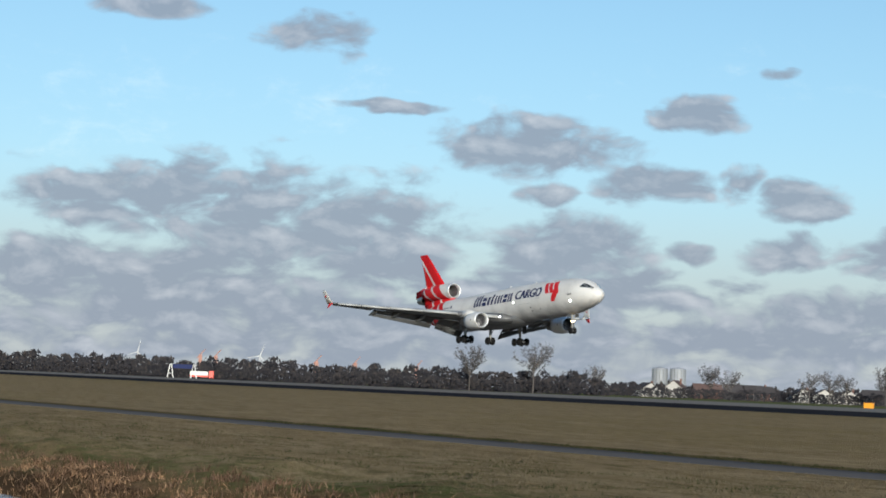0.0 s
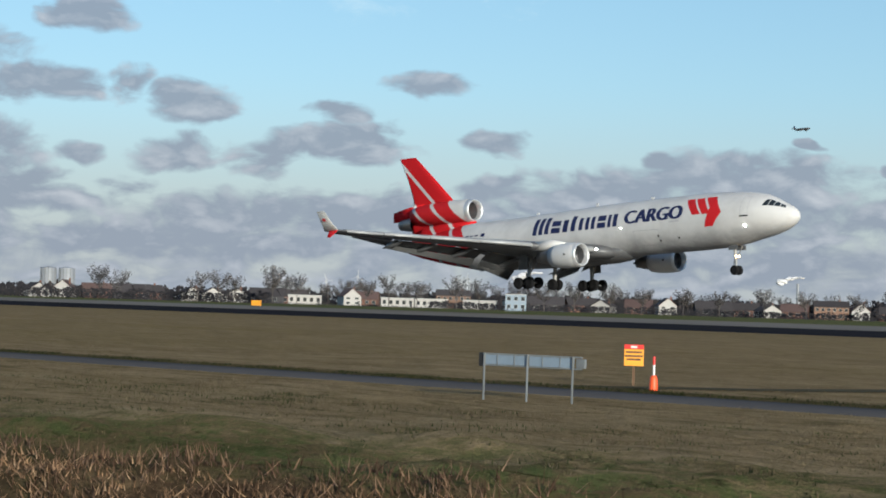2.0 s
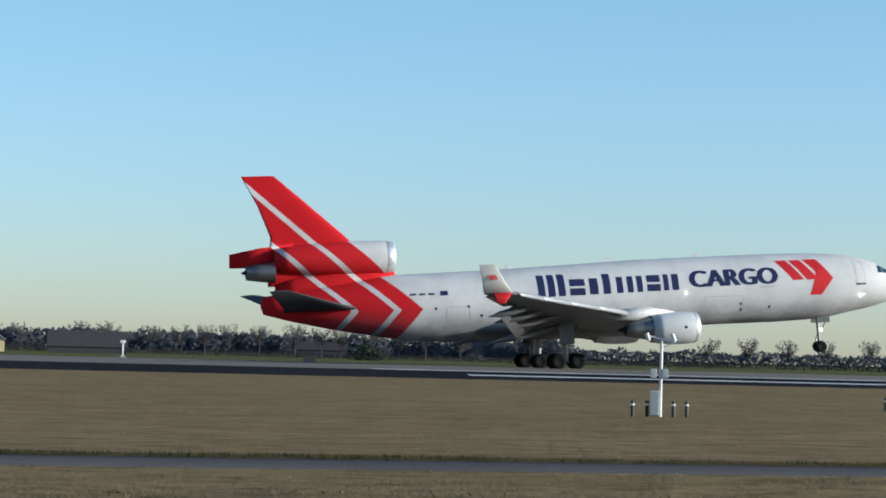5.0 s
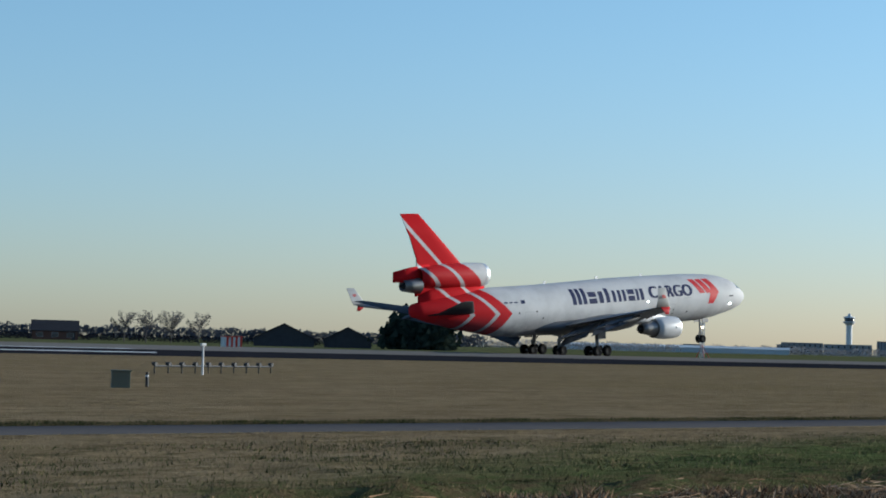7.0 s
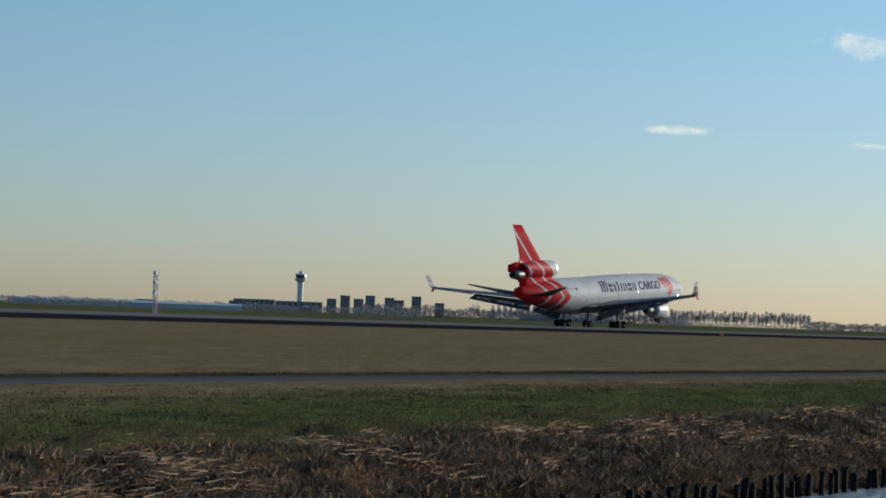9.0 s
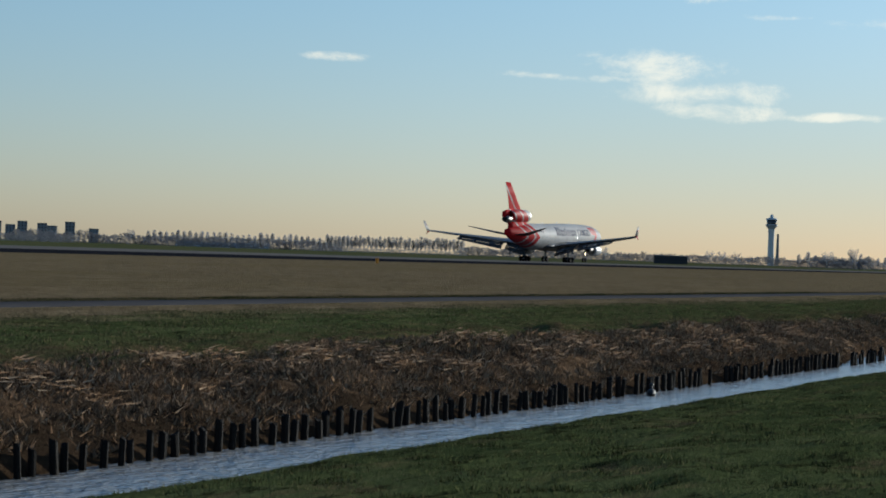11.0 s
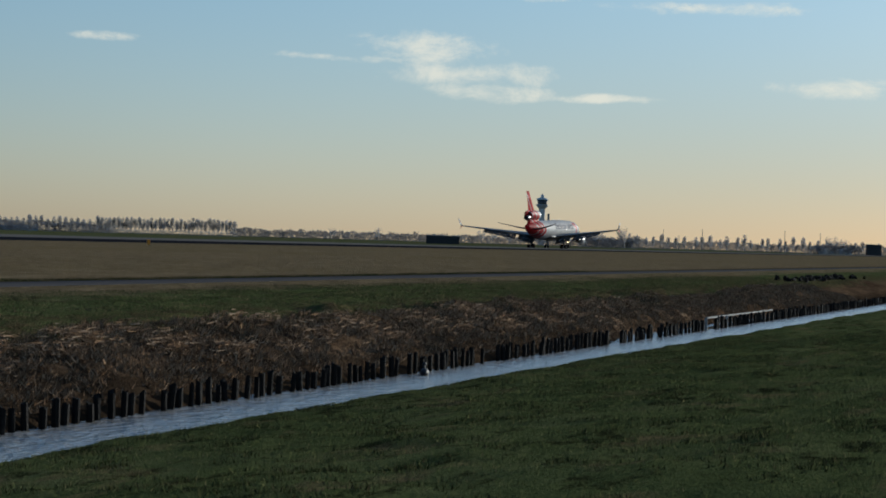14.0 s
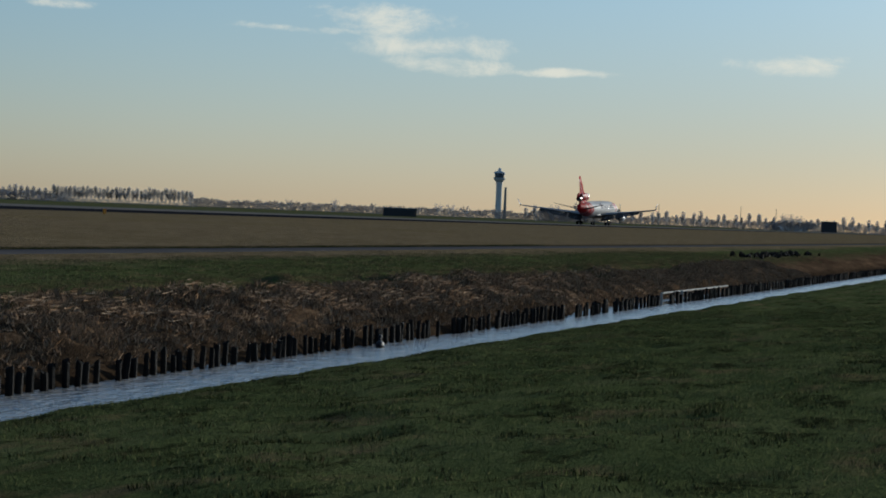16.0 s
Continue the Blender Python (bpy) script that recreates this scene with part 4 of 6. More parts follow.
    part("core_nozzle", lathe("core_nozzle", [(-23.2, 0.92), (-24.4, 0.78), (-25.6, 0.62), (-25.6, 0.56), (-24.2, 0.5)], 28, 0, 8.42), M_NOZZLE, mid, "heat-stained metal nozzle")
    part("exhaust_plug", lathe("exhaust_plug", [(-24.2, 0.5), (-25.3, 0.36), (-26.0, 0.05)], 16, 0, 8.42), M_DARK, mid)
    # landing gear
    for y in (-5.33, 5.33):
        make_main_gear(plane, y, 0.3, 3.4, True)
    make_main_gear(plane, 0.0, -0.6, 2.6, False)
    nose_z = -0.08
    ng = part("nose_gear", rod((25.15, 0, nose_z + 0.5), (25.0, 0, 3.1), 0.11, 0.15, 12), M_STEEL, plane, "steel nose gear leg")
    part("drag_brace", rod((25.1, 0, 1.5), (26.2, 0, 3.2), 0.06), M_STEEL, ng)
    part("torque_link", rod((24.95, 0, nose_z + 0.6), (24.75, 0, nose_z + 1.1), 0.05), M_STEEL, ng)
    part("torque_link", rod((24.75, 0, nose_z + 1.1), (24.98, 0, nose_z + 1.6), 0.05), M_STEEL, ng)
    part("axle", rod((25.15, -0.4, nose_z + 0.52), (25.15, 0.4, nose_z + 0.52), 0.06), M_STEEL, ng)
    for dy in (-0.33, 0.33):
        make_wheel(ng, 25.15, dy, nose_z + 0.52, 0.52, 0.36)
        part("gear_door", box(24.7, 25.9, dy * 2.1 - 0.02, dy * 2.1 + 0.02, 2.55, 3.05, 0.015), M_WING, ng)
    for dy in (-0.2, 0.2):
        lamp = bmesh.new()
        bmesh.ops.create_uvsphere(lamp, u_segments=8, v_segments=6, radius=0.11, matrix=Matrix.Translation((25.3, dy, 1.9)))
        part("taxi_light", lamp, M_LAMP_WARM, ng, "lit taxi light")
    for x, h in ((6.0, 0.35), (14.0, 0.3), (-3.0, 0.3)):
        z = interp(FUSE_TABLE, x)[1]
        part("antenna", box(x - 0.25, x + 0.2, -0.03, 0.03, z - 0.05, z + h, 0.02), M_WHITE, fuse)
    return plane


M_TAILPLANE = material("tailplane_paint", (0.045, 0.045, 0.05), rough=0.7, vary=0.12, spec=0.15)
freighter = make_freighter()

# ---- roadside and runway furniture ----
def at(azimuth, distance):
    a = radians(azimuth)
    return distance * math.sin(a), distance * math.cos(a)


M_ORANGE = material("fluorescent_orange_plastic", (0.85, 0.10, 0.02), rough=0.5, vary=0.1)
M_SIGN_YELLOW = material("sign_yellow", (0.74, 0.31, 0.015), rough=0.55, vary=0.1)
M_SIGN_RED = material("sign_red", (0.55, 0.02, 0.015), rough=0.5, vary=0.1)
M_SIGN_TEXT = material("sign_dark_text", (0.10, 0.05, 0.02), rough=0.6, vary=0.1)
M_GALV = material("galvanised_steel", (0.22, 0.23, 0.235), rough=0.5, metal=0.4, vary=0.2, fine=8)
M_SIGN_BACK = material("sign_back_blue_grey", (0.20, 0.25, 0.31), rough=0.55, vary=0.15)
M_MAST_WHITE = material("mast_white", (0.62, 0.61, 0.60), rough=0.5, vary=0.1)
M_MAST_RED = material("mast_red", (0.52, 0.05, 0.03), rough=0.5, vary=0.1)
M_BLACK = material("black_plastic", (0.02, 0.02, 0.022), rough=0.6, vary=0.2)
M_CABINET = material("equipment_cabinet_grey", (0.5, 0.5, 0.48), rough=0.5, vary=0.15)
M_POST = material("weathered_wet_timber", (0.016, 0.013, 0.011), rough=0.85, vary=0.45, scale=3, fine=30, bump=0.5, spec=0.15)


def make_stop_sign(name, x, y, turn, w, h, z0, legs, label):
    thing = empty(name, pose(x, y, 0, 0, 0, turn))
    tagged(thing, label, "sign")
    board = part("board", box(-w / 2, w / 2, -0.02, 0.02, z0, z0 + h, 0.008), M_SIGN_YELLOW, thing)
    part("header", box(-w / 2, w / 2, -0.028, -0.02, z0 + 0.78 * h, z0 + h, 0.002), M_SIGN_RED, board, "red header panel")
    part("text_bar", box(-0.16 * w, 0.16 * w, -0.034, -0.028, z0 + 0.84 * h, z0 + 0.94 * h), M_MAST_WHITE, board)
    for i, (a, k) in enumerate(((0.60, 0.42), (0.42, 0.46), (0.26, 0.36))):
        part("text_bar", box(-k * w, k * w, -0.026, -0.02, z0 + a * h, z0 + (a + 0.09) * h), M_SIGN_TEXT, board)
    for lx in legs:
        part("leg", box(lx - 0.025, lx + 0.025, 0.02, 0.06, -0.05, z0 + 0.6 * h), M_SIGN_TEXT, thing)
    return thing


def make_marker(x, y, h=0.69):
    thing = empty("marker_post", pose(x, y, 0))
    tagged(thing, "orange plastic marker with red and white top", "marker post", group="orange markers by the road")
    k = h / 0.69
    prof = lathe("base", [(-0.02, 0.001), (-0.02, 0.085 * k), (0.03 * k, 0.088 * k), (0.25 * k, 0.078 * k), (0.30 * k, 0.055 * k), (0.31 * k, 0.02)], 16)
    prof.transform(Matrix.Rotation(radians(-90), 4, "Y"))
    part("base", prof, M_ORANGE, thing)
    part("tube", rod((0, 0, 0.28 * k), (0, 0, 0.52 * k), 0.027 * k, n=10), M_MAST_WHITE, thing)
    part("top", rod((0, 0, 0.52 * k), (0, 0, 0.69 * k), 0.029 * k, n=10), M_SIGN_RED, thing)
    return thing


make_stop_sign("warning_sign", -31.1, 36.3, 38, 0.42, 0.46, 0.42, (0.0,), "small yellow warning sign with red header on one leg")
make_stop_sign("warning_sign", *at(-15.03, 96), 14, 1.86, 1.05, 0.03, (-0.75, 0.75), "low yellow notice board with red header in the grass")
make_marker(-29.1, 34.6)
make_marker(-22.55, 33.65)
for az, rng in ((-12.3, 121), (-10.37, 131)):
    make_marker(*at(az, rng), 0.55)


def make_board_back():
    thing = empty("road_sign_back", None)
    tagged(thing, "long low sign board seen from behind, grey steel", "sign")
    a, b = Vector((*at(-44.55, 38.9), 0)), Vector((*at(-41.85, 37.6), 0))
    d = (b - a).normalized()
    length = (b - a).length
    thing.matrix_world = pose(a.x, a.y, 0, 0, 0, math.degrees(math.atan2(d.y, d.x)))
    for x0, x1 in ((0.10, 0.47 * length - 0.02), (0.47 * length + 0.02, 0.90 * length)):
        part("panel", box(x0, x1, -0.012, 0.012, 0.60, 0.77, 0.006), M_SIGN_BACK, thing)
        for k in (0.3, 0.7):
            x = x0 + k * (x1 - x0)
            part("bracket", box(x - 0.008, x + 0.008, -0.02, -0.012, 0.60, 0.77), M_GALV, thing)
    for z in (0.585, 0.785):
        part("rail", box(0, length - 0.06, -0.02, 0.02, z - 0.012, z + 0.012, 0.004), M_GALV, thing)
    part("end_cap", box(-0.02, 0.07, -0.025, 0.025, 0.56, 0.80, 0.008), M_BLACK, thing)
    part("end_cap", box(length - 0.16, length + 0.02, -0.03, 0.03, 0.60, 0.76, 0.01), M_GALV, thing)
    for k in (0.05, 0.47, 0.90):
        part("leg", box(k * length - 0.014, k * length + 0.014, -0.05, -0.02, -0.1, 0.80, 0.004), M_GALV, thing)


make_board_back()


def make_pin(x, y, h=0.46):
    thing = empty("bollard", pose(x, y, 0))
    tagged(thing, "short black bollard with a pale band in the grass", "bollard", group="black bollards round the instruments")
    part("body", rod((0, 0, -0.05), (0, 0, h), 0.055, n=10), M_BLACK, thing)
    part("band", rod((0, 0, h * 0.70), (0, 0, h * 0.82), 0.057, n=10), M_MAST_WHITE, thing)


for az, rng in ((17.68, 63.5), (18.05, 64), (18.73, 64.3), (19.07, 64.6), (24.09, 82), (26.09, 80.5), (26.52, 81), (27.91, 84), (28.08, 84.5), (35.37, 71)):
    make_pin(*at(az, rng))


def lattice(parent, height, width, bands, brace=0.022, sections=None):
    n = sections or int(height / width / 1.1)
    hw = width / 2
    corners = [(-hw, -hw), (hw, -hw), (hw, hw), (-hw, hw)]
    for i in range(n):
        z0, z1 = height * i / n, height * (i + 1) / n
        bm = bmesh.new()
        for j in range(4):
            (xa, ya), (xb, yb) = corners[j], corners[(j + 1) % 4]
            add_rod(bm, (xa, ya, z0), (xa, ya, z1), brace * 1.3, n=5)
            if i % 2:
                add_rod(bm, (xa, ya, z0), (xb, yb, z1), brace * 0.8, n=4)
            else:
                add_rod(bm, (xb, yb, z0), (xa, ya, z1), brace * 0.8, n=4)
            add_rod(bm, (xa, ya, z1), (xb, yb, z1), brace * 0.8, n=4)
        part("lattice_section", bm, M_MAST_RED if int(bands * i / n) % 2 == 0 else M_MAST_WHITE, parent)


def make_wind_mast():
    x, y = at(27.18, 86)
    mast = empty("wind_mast", pose(x, y, 0, 0, 0, 20))
    tagged(mast, "red and white lattice mast with wind instruments on top", "mast")
    lattice(mast, 8.2, 0.52, 7, 0.03, 15)
    part("platform", box(-0.42, 0.42, -0.3, 0.3, 8.2, 8.26, 0.01), M_GALV, mast)
    part("pole", rod((0, 0, 8.2), (0, 0, 9.0), 0.035), M_GALV, mast)
    part("arm", rod((-0.5, 0, 8.85), (0.35, 0, 8.85), 0.02), M_GALV, mast)
    part("lamp", rod((0.25, 0.1, 8.26), (0.25, 0.1, 8.52), 0.09, n=10), M_MAST_RED, mast, "red obstruction lamp")
    part("vane", box(-0.66, -0.42, -0.01, 0.01, 8.85, 9.2, 0.005), M_BLACK, mast, "black wind vane")
    part("stem", rod((0.1, 0, 8.85), (0.1, 0, 9.35), 0.015), M_GALV, mast)
    for k in range(3):
        a = 2 * math.pi * k / 3
        cup = bmesh.new()
        bmesh.ops.create_uvsphere(cup, u_segments=8, v_segments=6, radius=0.06, matrix=Matrix.Translation((0.1 + 0.13 * math.cos(a), 0.13 * math.sin(a), 9.36)))
        part("cup", cup, M_BLACK, mast)
    for k in range(14):
        part("rung", box(-0.2, 0.2, -0.31, -0.28, 0.4 + k * 0.55, 0.43 + k * 0.55), M_GALV, mast)
    part("warning_plate", box(-0.22, 0.30, -0.36, -0.33, 0.75, 1.25, 0.01), M_SIGN_YELLOW, mast, "square yellow warning plate")
    part("plate_symbol", box(-0.06, 0.14, -0.375, -0.36, 0.9, 1.1, 0.01), M_SIGN_TEXT, mast)
    for z in (4.35,):
        part("collar", box(-0.33, 0.33, -0.33, 0.33, z, z + 0.1, 0.01), M_MAST_RED, mast)
    xc, yc = at(27.62, 85)
    cab = empty("equipment_cabinet", pose(xc, yc, 0, 0, 0, 12))
    tagged(cab, "pale grey steel equipment cabinet in the grass", "cabinet")
    part("body", box(-0.3, 0.3, -0.25, 0.25, 0.05, 0.7, 0.02), M_CABINET, cab)
    part("lid", box(-0.33, 0.33, -0.28, 0.28, 0.7, 0.75, 0.015), M_MAST_WHITE, cab)
    part("foot", box(-0.28, 0.28, -0.22, 0.22, -0.05, 0.05), M_BLACK, cab)


make_wind_mast()


def make_sensor():
    x, y = at(18.34, 64)
    s = empty("visibility_sensor", pose(x, y, 0, 0, 0, -18))
    tagged(s, "white instrument post with cross arm and boxes", "instrument")
    part("post", rod((0.06, 0, -0.05), (0.06, 0, 2.2), 0.045, n=12), M_MAST_WHITE, s)
    part("base_box", box(-0.24, 0.02, -0.16, 0.12, 0.05, 0.75, 0.02), M_CABINET, s)
    for x0 in (-0.24, 0.09):
        part("mid_box", box(x0, x0 + 0.17, -0.12, 0.12, 1.12, 1.38, 0.015), M_MAST_WHITE, s)
    part("cross_arm", rod((-0.32, 0, 2.32), (0.46, 0, 2.14), 0.03, n=8), M_MAST_WHITE, s)
    part("strut", rod((0.06, 0, 1.98), (0.42, 0, 2.14), 0.02, n=6), M_MAST_WHITE, s)
    for a in (-0.3, 0.44):
        part("sensor_head", rod((a, 0, 2.18), (a - 0.08, 0, 2.40), 0.06, n=10), M_MAST_WHITE, s)


make_sensor()


def make_approach_lights():
    a, b = Vector((*at(35.55, 97), 0)), Vector((*at(38.53, 104), 0))
    d = b - a
    bar = empty("approach_light_bar", pose(a.x, a.y, 0, 0, 0, math.degrees(math.atan2(d.y, d.x))))
    tagged(bar, "low black bar of approach lights on short legs", "light bar")
    n = d.length
    part("beam", rod((0, 0, 0.32), (n, 0, 0.32), 0.045, n=8), M_BLACK, bar)
    for i in range(10):
        x = n * i / 9
        part("leg", rod((x, 0, -0.05), (x, 0, 0.32), 0.03, n=6), M_BLACK, bar)
        part("lamp_head", rod((x, -0.1, 0.40), (x, 0.1, 0.42), 0.1, 0.08, n=10), M_BLACK, bar)
    x, y = at(36.78, 96)
    pole = empty("light_pole", pose(x, y, 0))
    tagged(pole, "slim pale pole with a lamp head", "lamp")
    part("pole", rod((0, 0, -0.05), (0, 0, 1.25), 0.05, 0.04, n=8), M_MAST_WHITE, pole)
    part("lamp_head", box(-0.12, 0.12, -0.06, 0.06, 1.25, 1.36, 0.02), M_MAST_WHITE, pole)
    x, y = at(34.7, 69)
    cab = empty("equipment_cabinet", pose(x, y, 0, 0, 0, -30))
    tagged(cab, "weathered grey-green equipment cabinet beside the runway strip", "cabinet")
    part("body", box(-0.28, 0.28, -0.25, 0.25, -0.02, 0.5, 0.02), M_DULL_GREEN, cab)
    part("lid", box(-0.31, 0.31, -0.28, 0.28, 0.5, 0.55, 0.015), M_DULL_GREEN, cab)


M_DULL_GREEN = material("dull_green_paint", (0.13, 0.13, 0.09), rough=0.7, vary=0.2)
make_approach_lights()


def make_striped_wall(az, rng, w, h, name="striped_hut"):
    x, y = at(az, rng)
    hut = empty(name, pose(x, y, 0, 0, 0, -az * 0.6))
    tagged(hut, "red and white striped instrument hut beyond the runway", "hut")
    n = 8
    for i in range(n):
        part("panel", box(-w / 2 + w * i / n, -w / 2 + w * (i + 1) / n, -0.9, 0.9, 0, h, 0.01), M_MAST_RED if i % 2 else M_MAST_WHITE, hut)
    part("roof", box(-w / 2 - 0.08, w / 2 + 0.08, -1.0, 1.0, h, h + 0.12, 0.02), M_MAST_RED, hut)


make_striped_wall(-8.35, 240, 4.1, 2.5)
make_striped_wall(37.5, 300, 2.5, 1.75)


def make_glide_mast(az, rng, h, w):
    x, y = at(az, rng)
    mast = empty("antenna_mast", pose(x, y, 0, 0, 0, 15))
    tagged(mast, "pale lattice antenna mast with splayed red legs", "mast")
    lattice(mast, h, w, 1.0, 0.035, 16)
    for ch in mast.children:
        if ch.data.materials and ch.location.z == 0:
            ch.data.materials[0] = M_MAST_WHITE
    for sx, sy in ((-1.1, -1), (1.1, -1), (0, 1.2)):
        part("stay", rod((0, 0, 2.4), (sx, sy, 0), 0.05, n=6), M_MAST_RED, mast)
    for z in (0.95, 0.74, 0.52):
        part("antenna", box(-0.5, 0.1, -0.25, 0.25, h * z - 0.25, h * z + 0.25, 0.03), M_MAST_WHITE, mast)


make_glide_mast(-10.2, 226, 9.6, 0.5)
make_glide_mast(49.66, 345, 7.0, 0.5)


def make_small_box(az, rng, w, h, mat, label, name="equipment_box"):
    x, y = at(az, rng)
    t = empty(name, pose(x, y, 0, 0, 0, -az * 0.5))
    tagged(t, label, "equipment box")
    part("body", box(-w / 2, w / 2, -w / 3, w / 3, -0.05, h, 0.03), mat, t)
    part("lid", box(-w / 2 - 0.04, w / 2 + 0.04, -w / 3 - 0.04, w / 3 + 0.04, h, h + 0.06, 0.015), mat, t)


make_small_box(-6.7, 232, 1.6, 1.2, M_GALV, "low grey equipment box beyond the runway")
make_small_box(9.3, 236, 1.3, 1.3, M_BLACK, "dark equipment box in the grass beyond the runway")
make_small_box(64.31, 287, 0.34, 0.6, M_SIGN_YELLOW, "small yellow distance marker box in the dry grass", "distance_marker")
make_small_box(-50.4, 420, 1.6, 1.3, M_SIGN_YELLOW, "small yellow marker board beyond the runway", "distance_marker")


def make_runway_lamp(az, rng):
    x, y = at(az, rng)
    t = empty("precision_light", pose(x, y, 0))
    tagged(t, "white runway instrument stand on a tripod", "instrument")
    part("post", rod((0, 0, 0), (0, 0, 2.1), 0.09, n=8), M_MAST_WHITE, t)
    part("head", box(-0.25, 0.25, -0.2, 0.2, 2.0, 2.3, 0.03), M_MAST_WHITE, t)
    for s in (-0.55, 0.0, 0.55):
        part("leg", rod((0, 0, 0.9), (s, -0.3 if s else 0.45, 0), 0.05, n=6), M_MAST_WHITE, t)


make_runway_lamp(4.5, 228)
for az, d, h, label in ((-23.62, 235, 3.6, "slim pale pole beyond the runway"), (-18.85, 870, 15, "thin mast rising among the village roofs")):
    slim = empty("pole_mast", pose(*at(az, d), 0))
    tagged(slim, label, "mast")
    part("pole", rod((0, 0, -0.1), (0, 0, h), 0.02 * h ** 0.8, 0.012 * h ** 0.8, 8), M_GALV, slim)
    part("foot", box(-0.3, 0.3, -0.3, 0.3, -0.05, 0.2, 0.03), M_CABINET, slim)


# ---- ditch: a row of timber posts with a few gaps ----
def make_posts():
    rev = empty("post_revetment")
    tagged(rev, "row of dark weathered timber posts along the ditch", "revetment")
    rng = random.Random(7)
    variants = []
    for k in range(6):
        bm = bmesh.new()
        r = 0.046 + 0.006 * (k % 3)
        add_rod(bm, (0, 0, -0.5), (0.012 * (k - 2), 0.01 * (k % 2), 0.37), r, r * 0.9, 8)
        for v in bm.verts:
            if v.co.z > 0.3:
                v.co.z += rng.uniform(-0.05, 0.03)
                v.co.x += rng.uniform(-0.012, 0.012)
        me = bpy.data.meshes.new("post")
        bm.to_mesh(me)
        bm.free()
        me.materials.append(M_POST)
        variants.append(me)
    rest_v, rest_f = [], []
    x, count = 15.0, 0
    while x < 190:
        gap = any(abs(x - g) < w for g, w in ((46.2, 0.55), (57.5, 0.5), (70.7, 0.75), (73.9, 0.35)))
        y = 13.93 + rng.uniform(-0.05, 0.05)
        z = WATER_Z + rng.uniform(-0.08, 0.04)
        lean = (rng.uniform(-2.5, 2.5), rng.uniform(-3.5, 3.5), rng.uniform(0, 360))
        step = rng.uniform(0.315, 0.365)
        if not gap and rng.random() > 0.015:
            if count < 300:
                ob = new("post", rng.choice(variants))
                ob.parent = rev
                ob.matrix_basis = pose(x, y, z, *lean)
            else:
                me = rng.choice(variants)
                m = pose(x, y, z, *lean)
                o = len(rest_v)
                rest_v += [tuple(m @ v.co) for v in me.vertices]
                rest_f += [tuple(o + i for i in p.vertices) for p in me.polygons]
            count += 1
        x += step
    if rest_f:
        tagged(part("far_posts", mesh_of("far_posts", rest_v, rest_f, False), M_POST, rev), kind="stuff")
    # a waling plank along the posts, bleached where the bank has slipped away
    part("plank", box(-48, 20, -0.02, 0.02, -0.16, 0.08, 0, pose(118, 14.04, WATER_Z)), M_POST, rev)
    part("plank", box(-6.5, 6.0, -0.03, 0.03, 0.36, 0.41, 0.006, pose(77, 13.98, WATER_Z)), M_BLEACHED, rev, "bleached pale waling plank")
    for x in (70.1, 73.6):
        part("bleached_post", rod((x, 13.93, WATER_Z - 0.4), (x, 13.93, WATER_Z + 0.4), 0.05, 0.045, 8), M_BLEACHED, rev, "bleached pale post")


M_BLEACHED = material("bleached_timber", (0.42, 0.40, 0.37), rough=0.85, vary=0.25, scale=2, fine=25, bump=0.3, spec=0.1)
make_posts()


# ---- grasses, reeds and straw ----
def translucent(m, share):
    """Lets part of the light through, as a loose mass of twigs does."""
    t = m.node_tree
    b = t.nodes["Principled BSDF"]
    tr = t.nodes.new("ShaderNodeBsdfTranslucent")
    mix = t.nodes.new("ShaderNodeMixShader")
    mix.inputs[0].default_value = share
    t.links.new(b.inputs["Base Color"].links[0].from_socket, tr.inputs["Color"])
    t.links.new(b.outputs[0], mix.inputs[1])
    t.links.new(tr.outputs[0], mix.inputs[2])
    t.links.new(mix.outputs[0], t.nodes["Material Output"].inputs["Surface"])


def airy(m, share):
    """Leaves gaps too fine to build between the twigs of a far crown."""
    t = m.node_tree
    out = t.nodes["Material Output"].inputs["Surface"]
    clear = t.nodes.new("ShaderNodeBsdfTransparent")
    mix = t.nodes.new("ShaderNodeMixShader")
    mix.inputs[0].default_value = share
    t.links.new(out.links[0].from_socket, mix.inputs[1])
    t.links.new(clear.outputs[0], mix.inputs[2])
    t.links.new(mix.outputs[0], out)


def blade_material(name, stops, rough=0.8, thin=0.0):
    m = bpy.data.materials.new(name)
    m.use_nodes = True
    t = m.node_tree
    b = t.nodes["Principled BSDF"]
    rnd = t.nodes.new("ShaderNodeNewGeometry").outputs["Random Per Island"]
    t.links.new(ramp(t, rnd, stops), b.inputs["Base Color"])
    b.inputs["Roughness"].default_value = rough
    b.inputs["Specular IOR Level"].default_value = 0.0
    if thin:
        translucent(m, thin)
    return m


def facing_mesh(name, verts, faces):
    """A mesh of loose triangles, each wound so that its front is on the meadow's side."""
    v = np.array(verts)
    f = np.array(faces)
    n = np.cross(v[f[:, 1]] - v[f[:, 0]], v[f[:, 2]] - v[f[:, 0]])
    away = (n[:, :2] * v[f[:, 0], :2]).sum(1) > 0
    f[away] = f[away][:, ::-1]
    return mesh_of(name, verts, f.tolist(), True)


